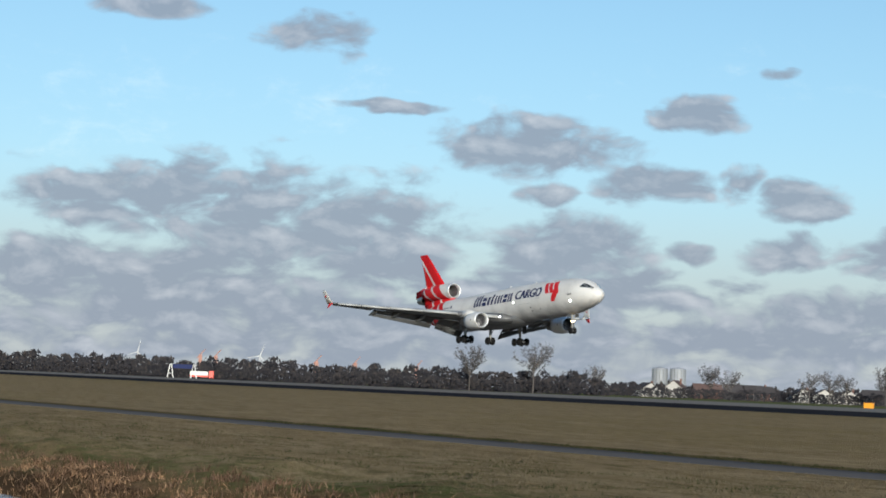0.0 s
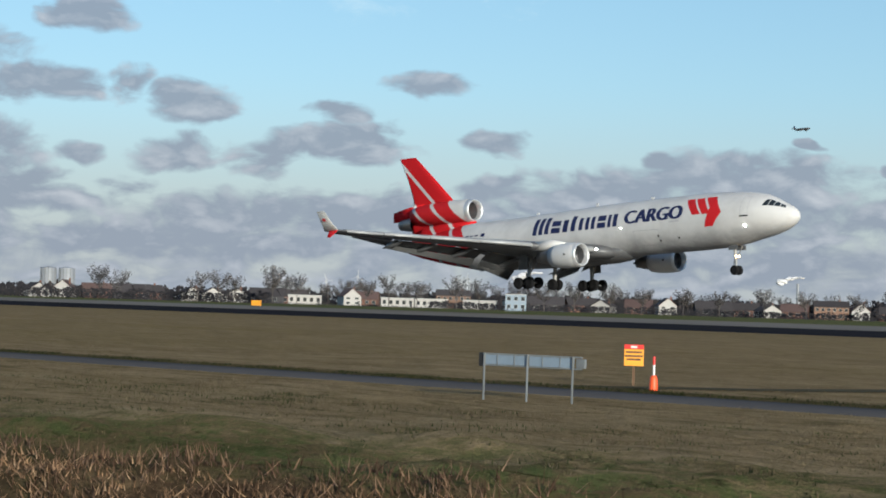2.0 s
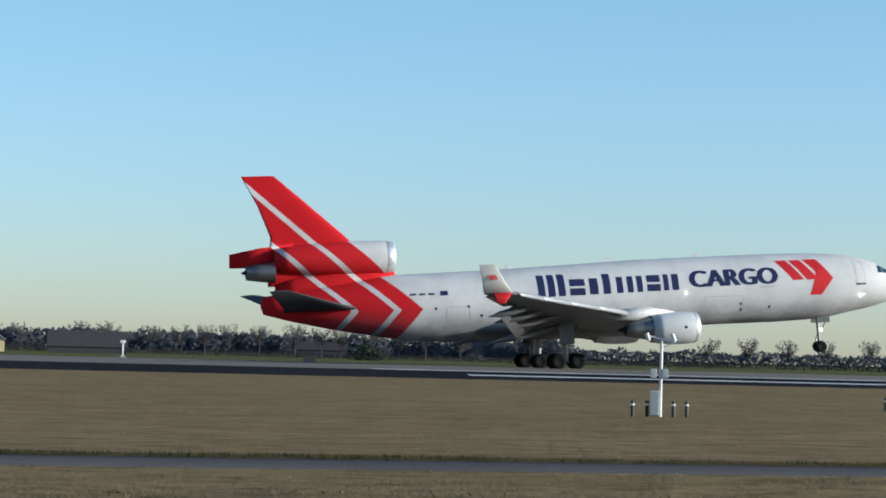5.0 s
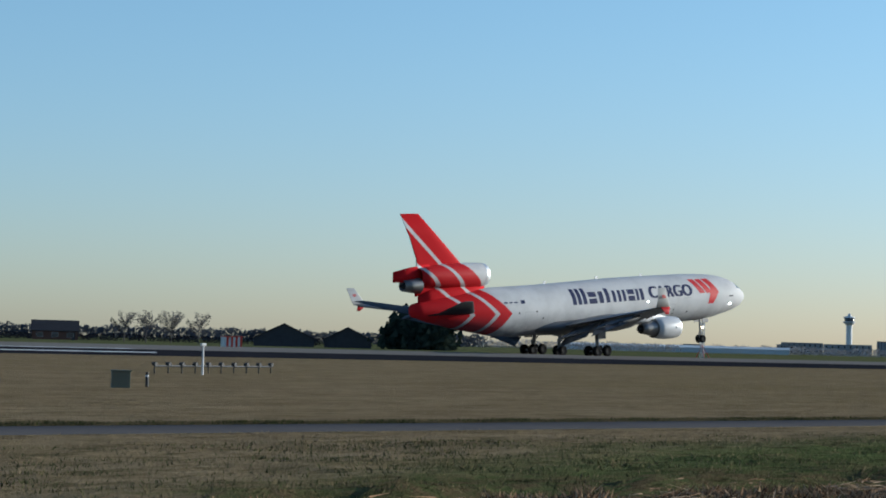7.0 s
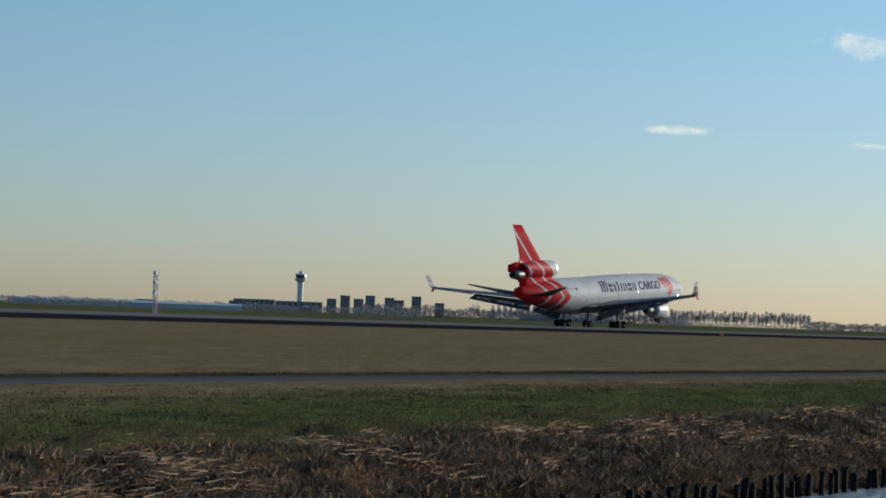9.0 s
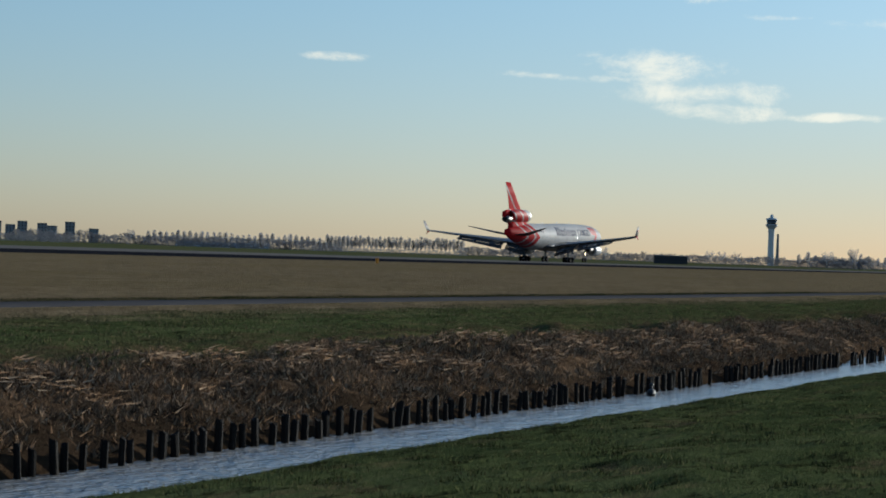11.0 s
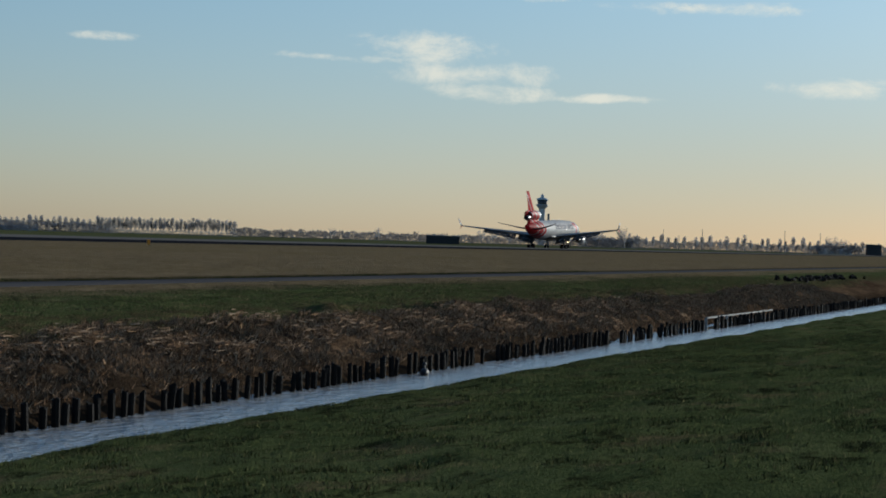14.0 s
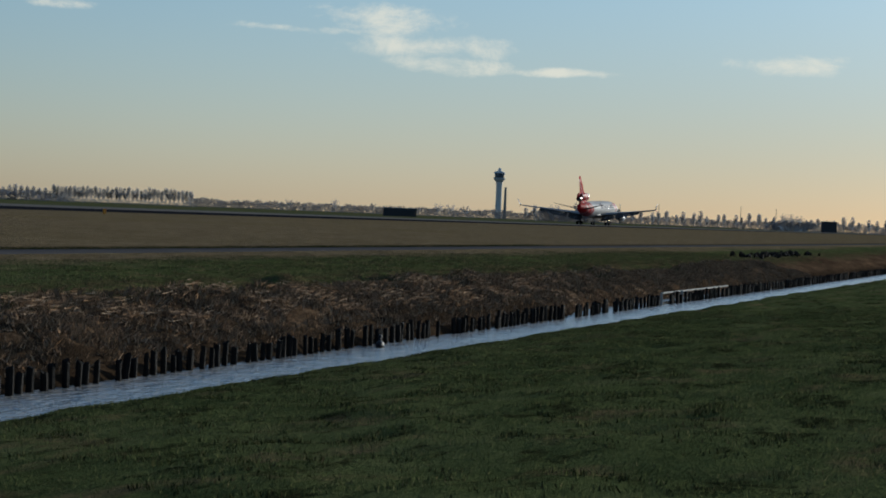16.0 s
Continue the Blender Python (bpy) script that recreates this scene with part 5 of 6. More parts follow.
def blades(name, count, area, height, width, mat, label, lean=0.5, clump=0.0, seed=1, lying=False, keep=None, upright=0.0):
    r = np.random.RandomState(seed)
    x0, x1, y0, y1 = area
    # more of them near the camera's side of the stretch
    xs = x0 + (x1 - x0) * r.rand(count)
    ys = y0 + (y1 - y0) * r.rand(count)
    if clump:
        n = max(8, count // 30)
        cx, cy = x0 + (x1 - x0) * r.rand(n), y0 + (y1 - y0) * r.rand(n)
        pick = r.randint(0, n, count)
        xs = cx[pick] + r.randn(count) * clump
        ys = np.clip(cy[pick] + r.randn(count) * clump, y0, y1)
    verts, faces = [], []
    for i in range(count):
        x, y = float(xs[i]), float(ys[i])
        if keep and not keep(x, y):
            continue
        z = ground_z(x, y) + relief(x, y) + 0.015
        h = height * (0.5 + r.rand())
        w = width * (0.6 + 0.8 * r.rand())
        a = r.rand() * 2 * math.pi
        dx, dy = math.cos(a), math.sin(a)
        if lying:
            up = 0.03 + 0.14 * r.rand()
            b = (r.rand() - 0.5) * 1.6 + (math.pi if r.rand() < 0.5 else 0)
            ex, ey = math.cos(b) * h, math.sin(b) * h * 0.6
            verts += [(x - dx * w * 0.2, y - w, z + up), (x, y + w * 0.6, z + up + w), (x + ex, y + ey, z + up + h * 0.3 * (r.rand() - 0.2))]
        else:
            l = lean * h * r.rand()
            b = r.rand() * 2 * math.pi
            verts += [(x - dx * w, y - dy * w, z - 0.03), (x + dx * w, y + dy * w, z - 0.03), (x + math.cos(b) * l, y + math.sin(b) * l, z + h)]
        o = len(verts) - 3
        faces.append((o, o + 1, o + 2))
    me = facing_mesh(name, verts, faces)
    up_n = np.tile(np.array([[0.0, 0.0, 1.0]]), (len(verts), 1)) + r.randn(len(verts), 3) * 0.25
    side = -np.array(verts)[:, :2]
    up_n[:, :2] += upright * side / np.linalg.norm(side, axis=1)[:, None]
    up_n /= np.linalg.norm(up_n, axis=1)[:, None]
    me.normals_split_custom_set_from_vertices([tuple(v) for v in up_n])
    return tagged(part(name, me, mat), label, "grass", kind="stuff")


M_BLADE_GREEN = blade_material("green_grass_blades", [(0.0, (0.068, 0.086, 0.029)), (0.5, (0.115, 0.133, 0.045)), (0.85, (0.165, 0.17, 0.066)), (1.0, (0.22, 0.19, 0.087))])
M_BLADE_TUFT = blade_material("dark_tuft_blades", [(0.0, (0.03, 0.036, 0.014)), (0.6, (0.058, 0.064, 0.024)), (1.0, (0.11, 0.095, 0.045))])
M_BLADE_OLIVE = blade_material("olive_bank_grass_blades", [(0.0, (0.05, 0.056, 0.023)), (0.5, (0.105, 0.105, 0.044)), (0.8, (0.16, 0.135, 0.066)), (1.0, (0.23, 0.172, 0.09))])
M_BLADE_DRY = blade_material("dry_grass_blades", [(0.0, (0.14, 0.102, 0.054)), (0.5, (0.215, 0.16, 0.087)), (1.0, (0.31, 0.235, 0.132))])
M_REED = blade_material("brown_reed_litter", [(0.0, (0.06, 0.036, 0.022)), (0.3, (0.21, 0.125, 0.068)), (0.7, (0.43, 0.26, 0.14)), (1.0, (0.62, 0.41, 0.23))])
M_STRAW = blade_material("pale_straw", [(0.0, (0.15, 0.088, 0.046)), (0.6, (0.34, 0.21, 0.115)), (1.0, (0.62, 0.44, 0.27))])
M_RUSSET = blade_material("russet_reeds", [(0.0, (0.06, 0.036, 0.024)), (0.5, (0.17, 0.102, 0.062)), (1.0, (0.33, 0.21, 0.13))])


def matted(x, y):
    return noise.noise((x * 0.75, y * 1.3, 3.0)) > -0.6


def heaped(x, y):
    return noise.noise((x * 0.6, y * 1.1, 9.0)) > -0.08


blades("meadow_grass", 110000, (4, 60, 1.2, 12.2), 0.017, 0.006, M_BLADE_GREEN, "short green meadow grass by the ditch", 2.4, 0.22, 11)
blades("meadow_tufts", 26000, (5, 60, 1.5, 12.0), 0.026, 0.009, M_BLADE_TUFT, "dark tufts of coarse grass in the meadow", 2.0, 0.15, 31)
blades("bank_grass", 60000, (12, 130, 16.2, 27), 0.034, 0.012, M_BLADE_OLIVE, "rough green grass on the far bank", 2.2, 0.35, 12)
blades("dry_grass", 80000, (-80, 90, 16.5, 30), 0.024, 0.009, M_BLADE_DRY, "dry yellow winter grass tufts", 2.2, 0.3, 13, keep=lambda x, y: (x < 14 and (y > 19.5 or int(x * 7 + y * 13) % 3 == 0)) or y > 25.5)
blades("green_tufts", 22000, (-80, 14, 16.5, 25), 0.026, 0.010, M_BLADE_OLIVE, "green grass mixed into the dry sward", 2.0, 0.3, 19)
blades("field_grass", 40000, (-75, 130, 34.0, 75), 0.018, 0.02, M_BLADE_DRY, "dry tan grass of the runway strip", 2.4, 0.7, 14)
blades("verge_grass", 26000, (-75, 130, 32.5, 33.7), 0.042, 0.012, M_BLADE_TUFT, "longer dark grass along the road verge", 1.6, 0.3, 20)
blades("near_reeds", 12000, (-60, -8, 10.6, 12.3), 0.09, 0.010, M_RUSSET, "pinkish straw reeds on the near ditch edge", 1.6, 0.3, 27, upright=0.2)
blades("reed_litter", 14000, (-60, 6, 13.95, 15.4), 0.075, 0.011, M_REED, "low brown reed litter at the ditch edge", 2.0, 0.3, 25, upright=0.15)
blades("reed_bank", 110000, (6, 110, 14.2, 17.4), 0.075, 0.014, M_REED, "brown broken reeds on the ditch bank", 2.4, 0.22, 15, keep=matted, upright=0.35)
blades("straw_litter", 8000, (6, 75, 14.8, 16.9), 0.27, 0.012, M_STRAW, "pale cut straw lying on the bank", 0.9, 0.2, 16, lying=True, keep=heaped)
blades("reed_stand", 14000, (-60, 4, 14.0, 16.0), 0.13, 0.010, M_RUSSET, "standing russet reed stalks by the ditch", 1.5, 0.22, 17, upright=0.2)


def make_duck(x, y):
    d = empty("duck", pose(x, y, WATER_Z, 0, 0, 20))
    tagged(d, "small dark duck swimming in the ditch", "duck")
    me = lathe("body", [(-0.2, 0.01), (-0.15, 0.06), (0.0, 0.09), (0.12, 0.07), (0.17, 0.01)], 12, 0, 0.05)
    part("body", me, M_BLACK, d)
    part("neck", rod((0.13, 0, 0.06), (0.16, 0, 0.19), 0.03, n=8), M_BLACK, d)
    hd = bmesh.new()
    bmesh.ops.create_uvsphere(hd, u_segments=10, v_segments=6, radius=0.045, matrix=Matrix.Translation((0.17, 0, 0.2)))
    part("head", hd, M_BLACK, d)
    part("bill", rod((0.2, 0, 0.195), (0.26, 0, 0.185), 0.018, 0.006, 6), M_MAST_WHITE, d)


make_duck(40.7, 13.60)


# ---- dug soil left on the bank ----
def make_soil_heap():
    r = random.Random(41)
    bm = bmesh.new()
    for i in range(70):
        x, y = r.gauss(130, 5.5), 19.2 + r.gauss(0, 0.5)
        s = r.uniform(0.08, 0.2)
        m = Matrix.Translation((x, y, s * 0.35)) @ Euler((r.uniform(0, 3), r.uniform(0, 3), r.uniform(0, 3))).to_matrix().to_4x4() @ Matrix.Diagonal((1.4, 1, 0.8, 1))
        bmesh.ops.create_icosphere(bm, subdivisions=1, radius=s, matrix=m)
    for v in bm.verts:
        v.co += 0.06 * Vector((noise.noise(v.co * 6), noise.noise(v.co * 6 + Vector((9, 0, 0))), noise.noise(v.co * 6 + Vector((0, 9, 0)))))
    tagged(part("soil_clods", bm, M_SOIL), "dark clods of dug soil on the ditch bank", "soil", kind="stuff")


M_SOIL = material("dug_wet_soil", (0.035, 0.027, 0.022), rough=0.95, vary=0.4, scale=2, fine=20, bump=0.5, spec=0.1)
make_soil_heap()

# ---- trees ----
M_BARK = material("bare_winter_bark", (0.075, 0.065, 0.06), rough=0.9, vary=0.3)
M_TWIG = material("bare_twigs", (0.16, 0.145, 0.14), rough=0.9, vary=0.3, spec=0.0)
translucent(M_TWIG, 0.4)
airy(M_TWIG, 0.35)
# far twigs: distance haze is put into this pale colour
M_FAR_TWIG = material("haze_grey_twigs", (0.46, 0.455, 0.47), rough=0.9, vary=0.25, spec=0.0)
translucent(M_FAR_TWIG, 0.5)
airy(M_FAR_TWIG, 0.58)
# far woods likewise, lightened in the base colour to stand for haze
M_FAR_WOOD = blade_material("haze_grey_wood", [(0.0, (0.32, 0.33, 0.36)), (0.5, (0.40, 0.40, 0.42)), (1.0, (0.48, 0.47, 0.47))], thin=0.5)
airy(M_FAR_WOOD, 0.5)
M_EVERGREEN = blade_material("evergreen_foliage", [(0.0, (0.024, 0.034, 0.026)), (0.6, (0.045, 0.06, 0.045)), (1.0, (0.075, 0.09, 0.06))], thin=0.3)
M_THICKET = blade_material("leafless_thicket", [(0.0, (0.022, 0.022, 0.027)), (0.5, (0.031, 0.030, 0.034)), (0.85, (0.042, 0.038, 0.039)), (1.0, (0.062, 0.053, 0.048))])


def grow(rng, height, spread, poplar=False):
    """A bare tree: limbs that fork towards an egg-shaped crown, filled with fine twigs."""
    limbs, twigs = ([], []), ([], [])
    low = height * (0.16 if poplar else 0.24)
    half = (height - low) / 2
    wide = height * (0.19 if poplar else 0.42 * spread)

    def stick(a, b, r0, r1):
        v, f = limbs
        d = (b - a).normalized()
        u = d.orthogonal().normalized()
        w = d.cross(u)
        o = len(v)
        for p, r in ((a, r0), (b, r1)):
            for k in range(4):
                v.append(tuple(p + (u * math.cos(1.571 * k) + w * math.sin(1.571 * k)) * r))
        for k in range(4):
            j = (k + 1) % 4
            f.append((o + k, o + j, o + 4 + j, o + 4 + k))

    def twig(a, b, r):
        v, f = twigs
        u = (b - a).cross(Vector((rng.uniform(-1, 1), rng.uniform(-1, 1), rng.uniform(-1, 1)))).normalized()
        o = len(v)
        v.extend((tuple(a - u * r), tuple(a + u * r), tuple(b)))
        f.append((o, o + 1, o + 2))

    def inside(p):
        return ((p.x * p.x + p.y * p.y) / (wide * wide) + ((p.z - low - half) / half) ** 2) ** 0.5

    lumps = [(rng.uniform(0, 6.28), rng.uniform(0.2, 1.0), rng.uniform(0.82, 1.06)) for _ in range(9)]

    def reach(p):
        """The crown bulges unevenly."""
        a, f = math.atan2(p.y, p.x), p.z / height
        near = min(lumps, key=lambda q: abs(math.sin((a - q[0]) / 2)) + abs(f - q[1]))
        return near[2]

    stick(Vector((0, 0, -0.2)), Vector((0, 0, height * 0.34)), height * 0.015, height * 0.011)
    stick(Vector((0, 0, height * 0.34)), Vector((height * 0.01, 0, height * (0.93 if poplar else 0.72))), height * 0.011, height * 0.003)
    nodes = []
    for k in range(26 if poplar else 17):
        z = height * (rng.uniform(0.16, 0.8) if poplar else rng.uniform(0.20, 0.5))
        a, up = rng.uniform(0, 6.28), rng.uniform(1.6, 2.6) if poplar else rng.uniform(0.35, 1.7)
        d = Vector((math.cos(a), math.sin(a), up)).normalized()
        p = Vector((0, 0, z))
        r = height * 0.005
        for step in range(7):
            q = p + (d + Vector((rng.uniform(-0.3, 0.3), rng.uniform(-0.3, 0.3), rng.uniform(-0.1, 0.3)))).normalized() * height * (0.05 if poplar else 0.085)
            if inside(q) > reach(q) or q.z > height * 0.99:
                break
            stick(p, q, r, r * 0.75)
            r *= 0.75
            nodes.append((q, (q - p).normalized()))
            p = q
    for q, d in list(nodes):
        for _ in range(3):
            e = q + (d + Vector((rng.uniform(-1, 1), rng.uniform(-1, 1), rng.uniform(-0.3, 0.8)))).normalized() * height * rng.uniform(0.05, 0.13)
            if inside(e) < reach(e) * 1.02:
                stick(q, e, height * 0.002, height * 0.001)
                nodes.append((e, (e - q).normalized()))
    for q, d in nodes:
        for _ in range(11):
            e = q + (d + Vector((rng.uniform(-1, 1), rng.uniform(-1, 1), rng.uniform(-0.4, 0.9)))).normalized() * height * rng.uniform(0.03, 0.10)
            if inside(e) < reach(e) * 1.08 and e.z > 0.1:
                twig(q, e, height * 0.0042)
    return limbs, twigs


def make_tree(name, height, spread, seed, label, poplar=False, bark=M_BARK, twig=M_TWIG):
    rng = random.Random(seed)
    limbs, twigs = grow(rng, height, spread, poplar)
    top = max(v[2] for v in twigs[0])
    k = height / top
    tree = empty(name)
    tagged(tree, label, "tree", group="bare trees along the horizon")
    for nm, (v, f), m in (("trunk", limbs, bark), ("crown", twigs, twig)):
        part(nm, mesh_of(nm, [(a * k, b * k, c * k) for a, b, c in v], f, False), m, tree)
    return tree


TREES = [make_tree("bare_tree", 10.0, 1.0, s, "bare round-crowned winter tree on the horizon") for s in (1, 2, 3, 4, 5)]
POPLARS = [make_tree("poplar", 12.0, 1.0, s, "tall bare poplar standing in a row", True) for s in (11,)]
FAR_POPLARS = [make_tree("poplar", 12.0, 1.0, s, "tall bare poplar in a far row, paled by painted haze", True, M_FAR_TWIG, M_FAR_TWIG) for s in (14, 15, 16)]
FAR_TREES = [make_tree("bare_tree", 10.0, 1.0, s, "bare winter tree on the far horizon, paled by painted haze", False, M_FAR_TWIG, M_FAR_TWIG) for s in (6, 7)]
placed = set()


def plant(kinds, az, rng_m, height, base, seed=[0]):
    seed[0] += 1
    r = random.Random(seed[0] * 17 + 3)
    src = kinds[r.randrange(len(kinds))]
    x, y = at(az, rng_m)
    k = height / base
    if src not in placed:
        placed.add(src)
        src.scale = (1, 1, 1)
        src.matrix_world = Matrix.LocRotScale((x, y, 0), Euler((0, 0, r.uniform(0, 6.28))), (k, k, k))
        return src
    t = copy_thing(src, Matrix.Identity(4))
    t.matrix_basis = Matrix.LocRotScale((x, y, 0), Euler((0, 0, r.uniform(0, 6.28))), (k, k, k))
    return t


rt = random.Random(5)
for az, d, h in ((-60.65, 700, 14.5), (-59.02, 700, 15.5), (-57.4, 720, 9.5), (-58.0, 720, 8.0), (-54.5, 860, 11.5), (-53.95, 860, 11.0), (-51.9, 820, 10.5), (-51.4, 820, 10.3), (-50.9, 820, 9.8), (-49.95, 820, 11.5), (-49.4, 820, 11),
                 (-48.6, 830, 8), (-47.6, 830, 10), (-46.9, 830, 10.2), (-46.2, 840, 9.6), (-45.3, 840, 10.6), (-44.6, 850, 9.4), (-43.6, 850, 10.2), (-42.9, 850, 9.0), (-42.2, 860, 9.6), (-41.3, 860, 10.8), (-40.4, 860, 9.2), (-39.3, 870, 10.4),
                 (-38.4, 870, 8.8), (-37.2, 880, 9.8), (-36.2, 880, 10.2), (-35.0, 880, 9.2), (-34.0, 890, 11.0), (-33.1, 890, 9.0), (-31.8, 890, 9.6), (-30.4, 900, 10.4), (-29.2, 900, 9.4), (-27.9, 900, 10.6), (-26.4, 910, 10.0), (-25.2, 910, 9.2),
                 (-23.7, 900, 10.0), (-22.2, 900, 10.6), (-21.0, 900, 9.4), (-19.6, 880, 10.2), (-18.1, 880, 9.6), (-16.4, 860, 10.4), (-14.8, 860, 9.4), (-13.2, 850, 10.8), (-11.7, 850, 10.0), (-9.6, 840, 10.8), (-8.0, 840, 10.2), (-6.2, 830, 11.0), (-4.4, 830, 9.6)):
    plant(TREES, az + rt.uniform(-0.08, 0.08), d, h * (1.0 if az < -56 else 1.2) * rt.uniform(0.9, 1.1), 10.0)
az = -50.0
while az < -3.0:
    plant(TREES, az, rt.uniform(1010, 1100), rt.uniform(8.0, 13.0), 10.0)
    az += rt.uniform(0.25, 0.75)
# poplars of the middle distance and the long far rows
for az, d, h in ((-2.4, 560, 8), (-1.2, 560, 8.5), (1.2, 560, 9), (1.9, 560, 9.2), (3.4, 560, 10), (4.1, 560, 10), (5.2, 560, 9), (6.0, 560, 9.5), (6.6, 560, 10), (7.2, 560, 10.2), (8.0, 560, 10), (8.9, 560, 10.4), (9.6, 560, 10), (10.1, 560, 10.3), (10.9, 560, 10), (11.6, 560, 10), (12.3, 560, 10.2), (13.2, 560, 9.8),
                 (19.6, 560, 9.4), (20.6, 560, 9.8), (21.6, 560, 9.4), (22.6, 560, 9.2), (23.7, 560, 10), (24.4, 560, 9.4), (26.2, 560, 9), (28.2, 560, 8.8), (34.75, 520, 9.2), (35.3, 520, 9.4), (35.95, 520, 9.4), (36.65, 520, 9.2)):
    plant(TREES, az, d, h * 0.85, 10.0)
plant(POPLARS, 43.05, 560, 10.6, 12.0)
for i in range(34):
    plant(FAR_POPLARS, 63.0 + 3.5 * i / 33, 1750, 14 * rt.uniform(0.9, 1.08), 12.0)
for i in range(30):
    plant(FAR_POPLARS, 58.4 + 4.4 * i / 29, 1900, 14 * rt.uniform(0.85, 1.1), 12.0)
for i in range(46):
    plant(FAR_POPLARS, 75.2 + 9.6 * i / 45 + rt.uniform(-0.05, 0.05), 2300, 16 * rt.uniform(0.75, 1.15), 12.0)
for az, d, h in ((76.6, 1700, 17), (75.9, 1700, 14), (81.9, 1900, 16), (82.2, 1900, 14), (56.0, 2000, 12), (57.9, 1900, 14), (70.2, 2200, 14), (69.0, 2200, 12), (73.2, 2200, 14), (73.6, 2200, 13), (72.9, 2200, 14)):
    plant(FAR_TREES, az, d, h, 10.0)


def thicket(name, spans, label, mat, seed, leaf=0.95, per=26, wide=1.6, face=0.55):
    """Dense far scrub: spans of (azimuth from, to, distance, height, depth)."""
    r = random.Random(seed)
    verts, faces = [], []
    for a0, a1, dist, h, deep in spans:
        n = int(abs(a1 - a0) * math.pi / 180 * dist / 2.2) + 1
        for i in range(n):
            az = a0 + (a1 - a0) * (i + r.random()) / n
            d = dist + r.uniform(-deep, deep)
            x, y = at(az, d)
            top = h * (0.55 + 0.45 * (0.5 + 0.5 * noise.noise((az * 1.7, seed, 0)) + 0.35 * noise.noise((az * 7, seed, 3)))) * r.uniform(0.8, 1.1)
            for _ in range(per):
                f = r.random()
                z = top * f ** 0.8
                w = wide * math.sqrt(max(0.05, 1 - (f * 0.95) ** 2))
                px, py = x + r.gauss(0, w), y + r.gauss(0, w)
                s = leaf * r.uniform(0.5, 1.1) * h / 8
                o = len(verts)
                a = r.uniform(0, 6.28)
                verts += [(px - s * math.cos(a), py - s * math.sin(a), z - s * 0.6), (px + s * math.cos(a), py + s * math.sin(a), z - s * 0.5), (px + r.uniform(-s, s) * 0.6, py, z + s * r.uniform(0.5, 1.3))]
                faces.append((o, o + 1, o + 2))
    me = facing_mesh(name, verts, faces)
    v = np.array(verts)
    nrm = np.stack([-v[:, 0], -v[:, 1], 0 * v[:, 0]], 1)
    nrm /= np.linalg.norm(nrm, axis=1)[:, None]
    nrm = nrm * face + np.array([0, 0, 0.5]) + np.random.RandomState(seed).randn(len(v), 3) * 0.12
    nrm /= np.linalg.norm(nrm, axis=1)[:, None]
    me.normals_split_custom_set_from_vertices([tuple(q) for q in nrm])
    return tagged(part(name, me, mat), label, "trees", kind="stuff")


thicket("woodland", [(-80, -57.2, 720, 8.6, 14), (-80, -57.0, 700, 5.5, 8), (-57.2, -50, 850, 5.2, 12)], "dense leafless woodland edge beyond the fields", M_THICKET, 21, leaf=0.62, per=170)
thicket("village_scrub", [(-57, -2, 1090, 8.0, 14), (-54, -6, 800, 1.0, 8), (-46, -3, 1040, 9.0, 8), (-46, -3, 915, 3.6, 8), (-20, 4, 640, 2.8, 10), (-2, 34, 610, 1.9, 12), (24, 41, 640, 2.6, 8), (4, 20, 560, 1.3, 6)], "bare hedges and garden trees round the houses", M_THICKET, 22, per=80)
thicket("evergreen_clump", [(24.9, 26.6, 520, 5.6, 3), (41.5, 43.2, 505, 9.0, 4), (41.7, 43.0, 503, 9.4, 3), (10.6, 11.0, 480, 4.0, 1.5)], "dark evergreen clump beside the barns", M_EVERGREEN, 23, per=130)
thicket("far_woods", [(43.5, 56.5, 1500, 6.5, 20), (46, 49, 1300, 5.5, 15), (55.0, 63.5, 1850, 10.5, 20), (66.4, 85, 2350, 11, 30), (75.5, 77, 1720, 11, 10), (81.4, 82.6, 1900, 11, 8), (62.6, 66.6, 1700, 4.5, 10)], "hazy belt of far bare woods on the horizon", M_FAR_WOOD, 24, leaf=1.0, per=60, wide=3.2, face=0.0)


# the blue-grey is aerial haze painted into the belt's colour
M_BELT = blade_material("haze_blue_wood_belt", [(0.0, (0.095, 0.105, 0.125)), (0.5, (0.11, 0.118, 0.136)), (1.0, (0.125, 0.13, 0.142))], thin=0.35)
thicket("wood_belt", [(-36, 44, 1280, 9.0, 16), (-30, 16, 1220, 13.5, 14)], "belt of bare woods behind the farms, painted haze blue-grey", M_BELT, 26, leaf=0.8, per=70, wide=2.6, face=0.4)

# ---- buildings ----
M_WALL_WHITE = material("white_render", (0.36, 0.345, 0.33), rough=0.8, vary=0.12)
M_WALL_BRICK = material("red_brown_brick", (0.12, 0.06, 0.043), rough=0.9, vary=0.3, fine=20)
M_WALL_ORANGE = material("orange_brick", (0.15, 0.09, 0.062), rough=0.9, vary=0.3, fine=20)
M_WALL_DARK = material("dark_timber_cladding", (0.062, 0.060, 0.064), rough=0.9, vary=0.25, spec=0.05)
M_ROOF_RED = material("red_roof_tiles", (0.085, 0.053, 0.047), rough=0.85, vary=0.25, fine=15)
M_ROOF_DARK = material("dark_roof_tiles", (0.055, 0.05, 0.052), rough=0.9, vary=0.25, fine=15, spec=0.05)
M_ROOF_GREY = material("grey_sheet_roof", (0.22, 0.23, 0.25), rough=0.5, vary=0.15)
M_PANE = material("dark_window_glass", (0.03, 0.035, 0.04), rough=0.1, vary=0.2, spec=0.7)
M_FRAME = material("white_window_frame", (0.34, 0.34, 0.33), rough=0.6, vary=0.08)
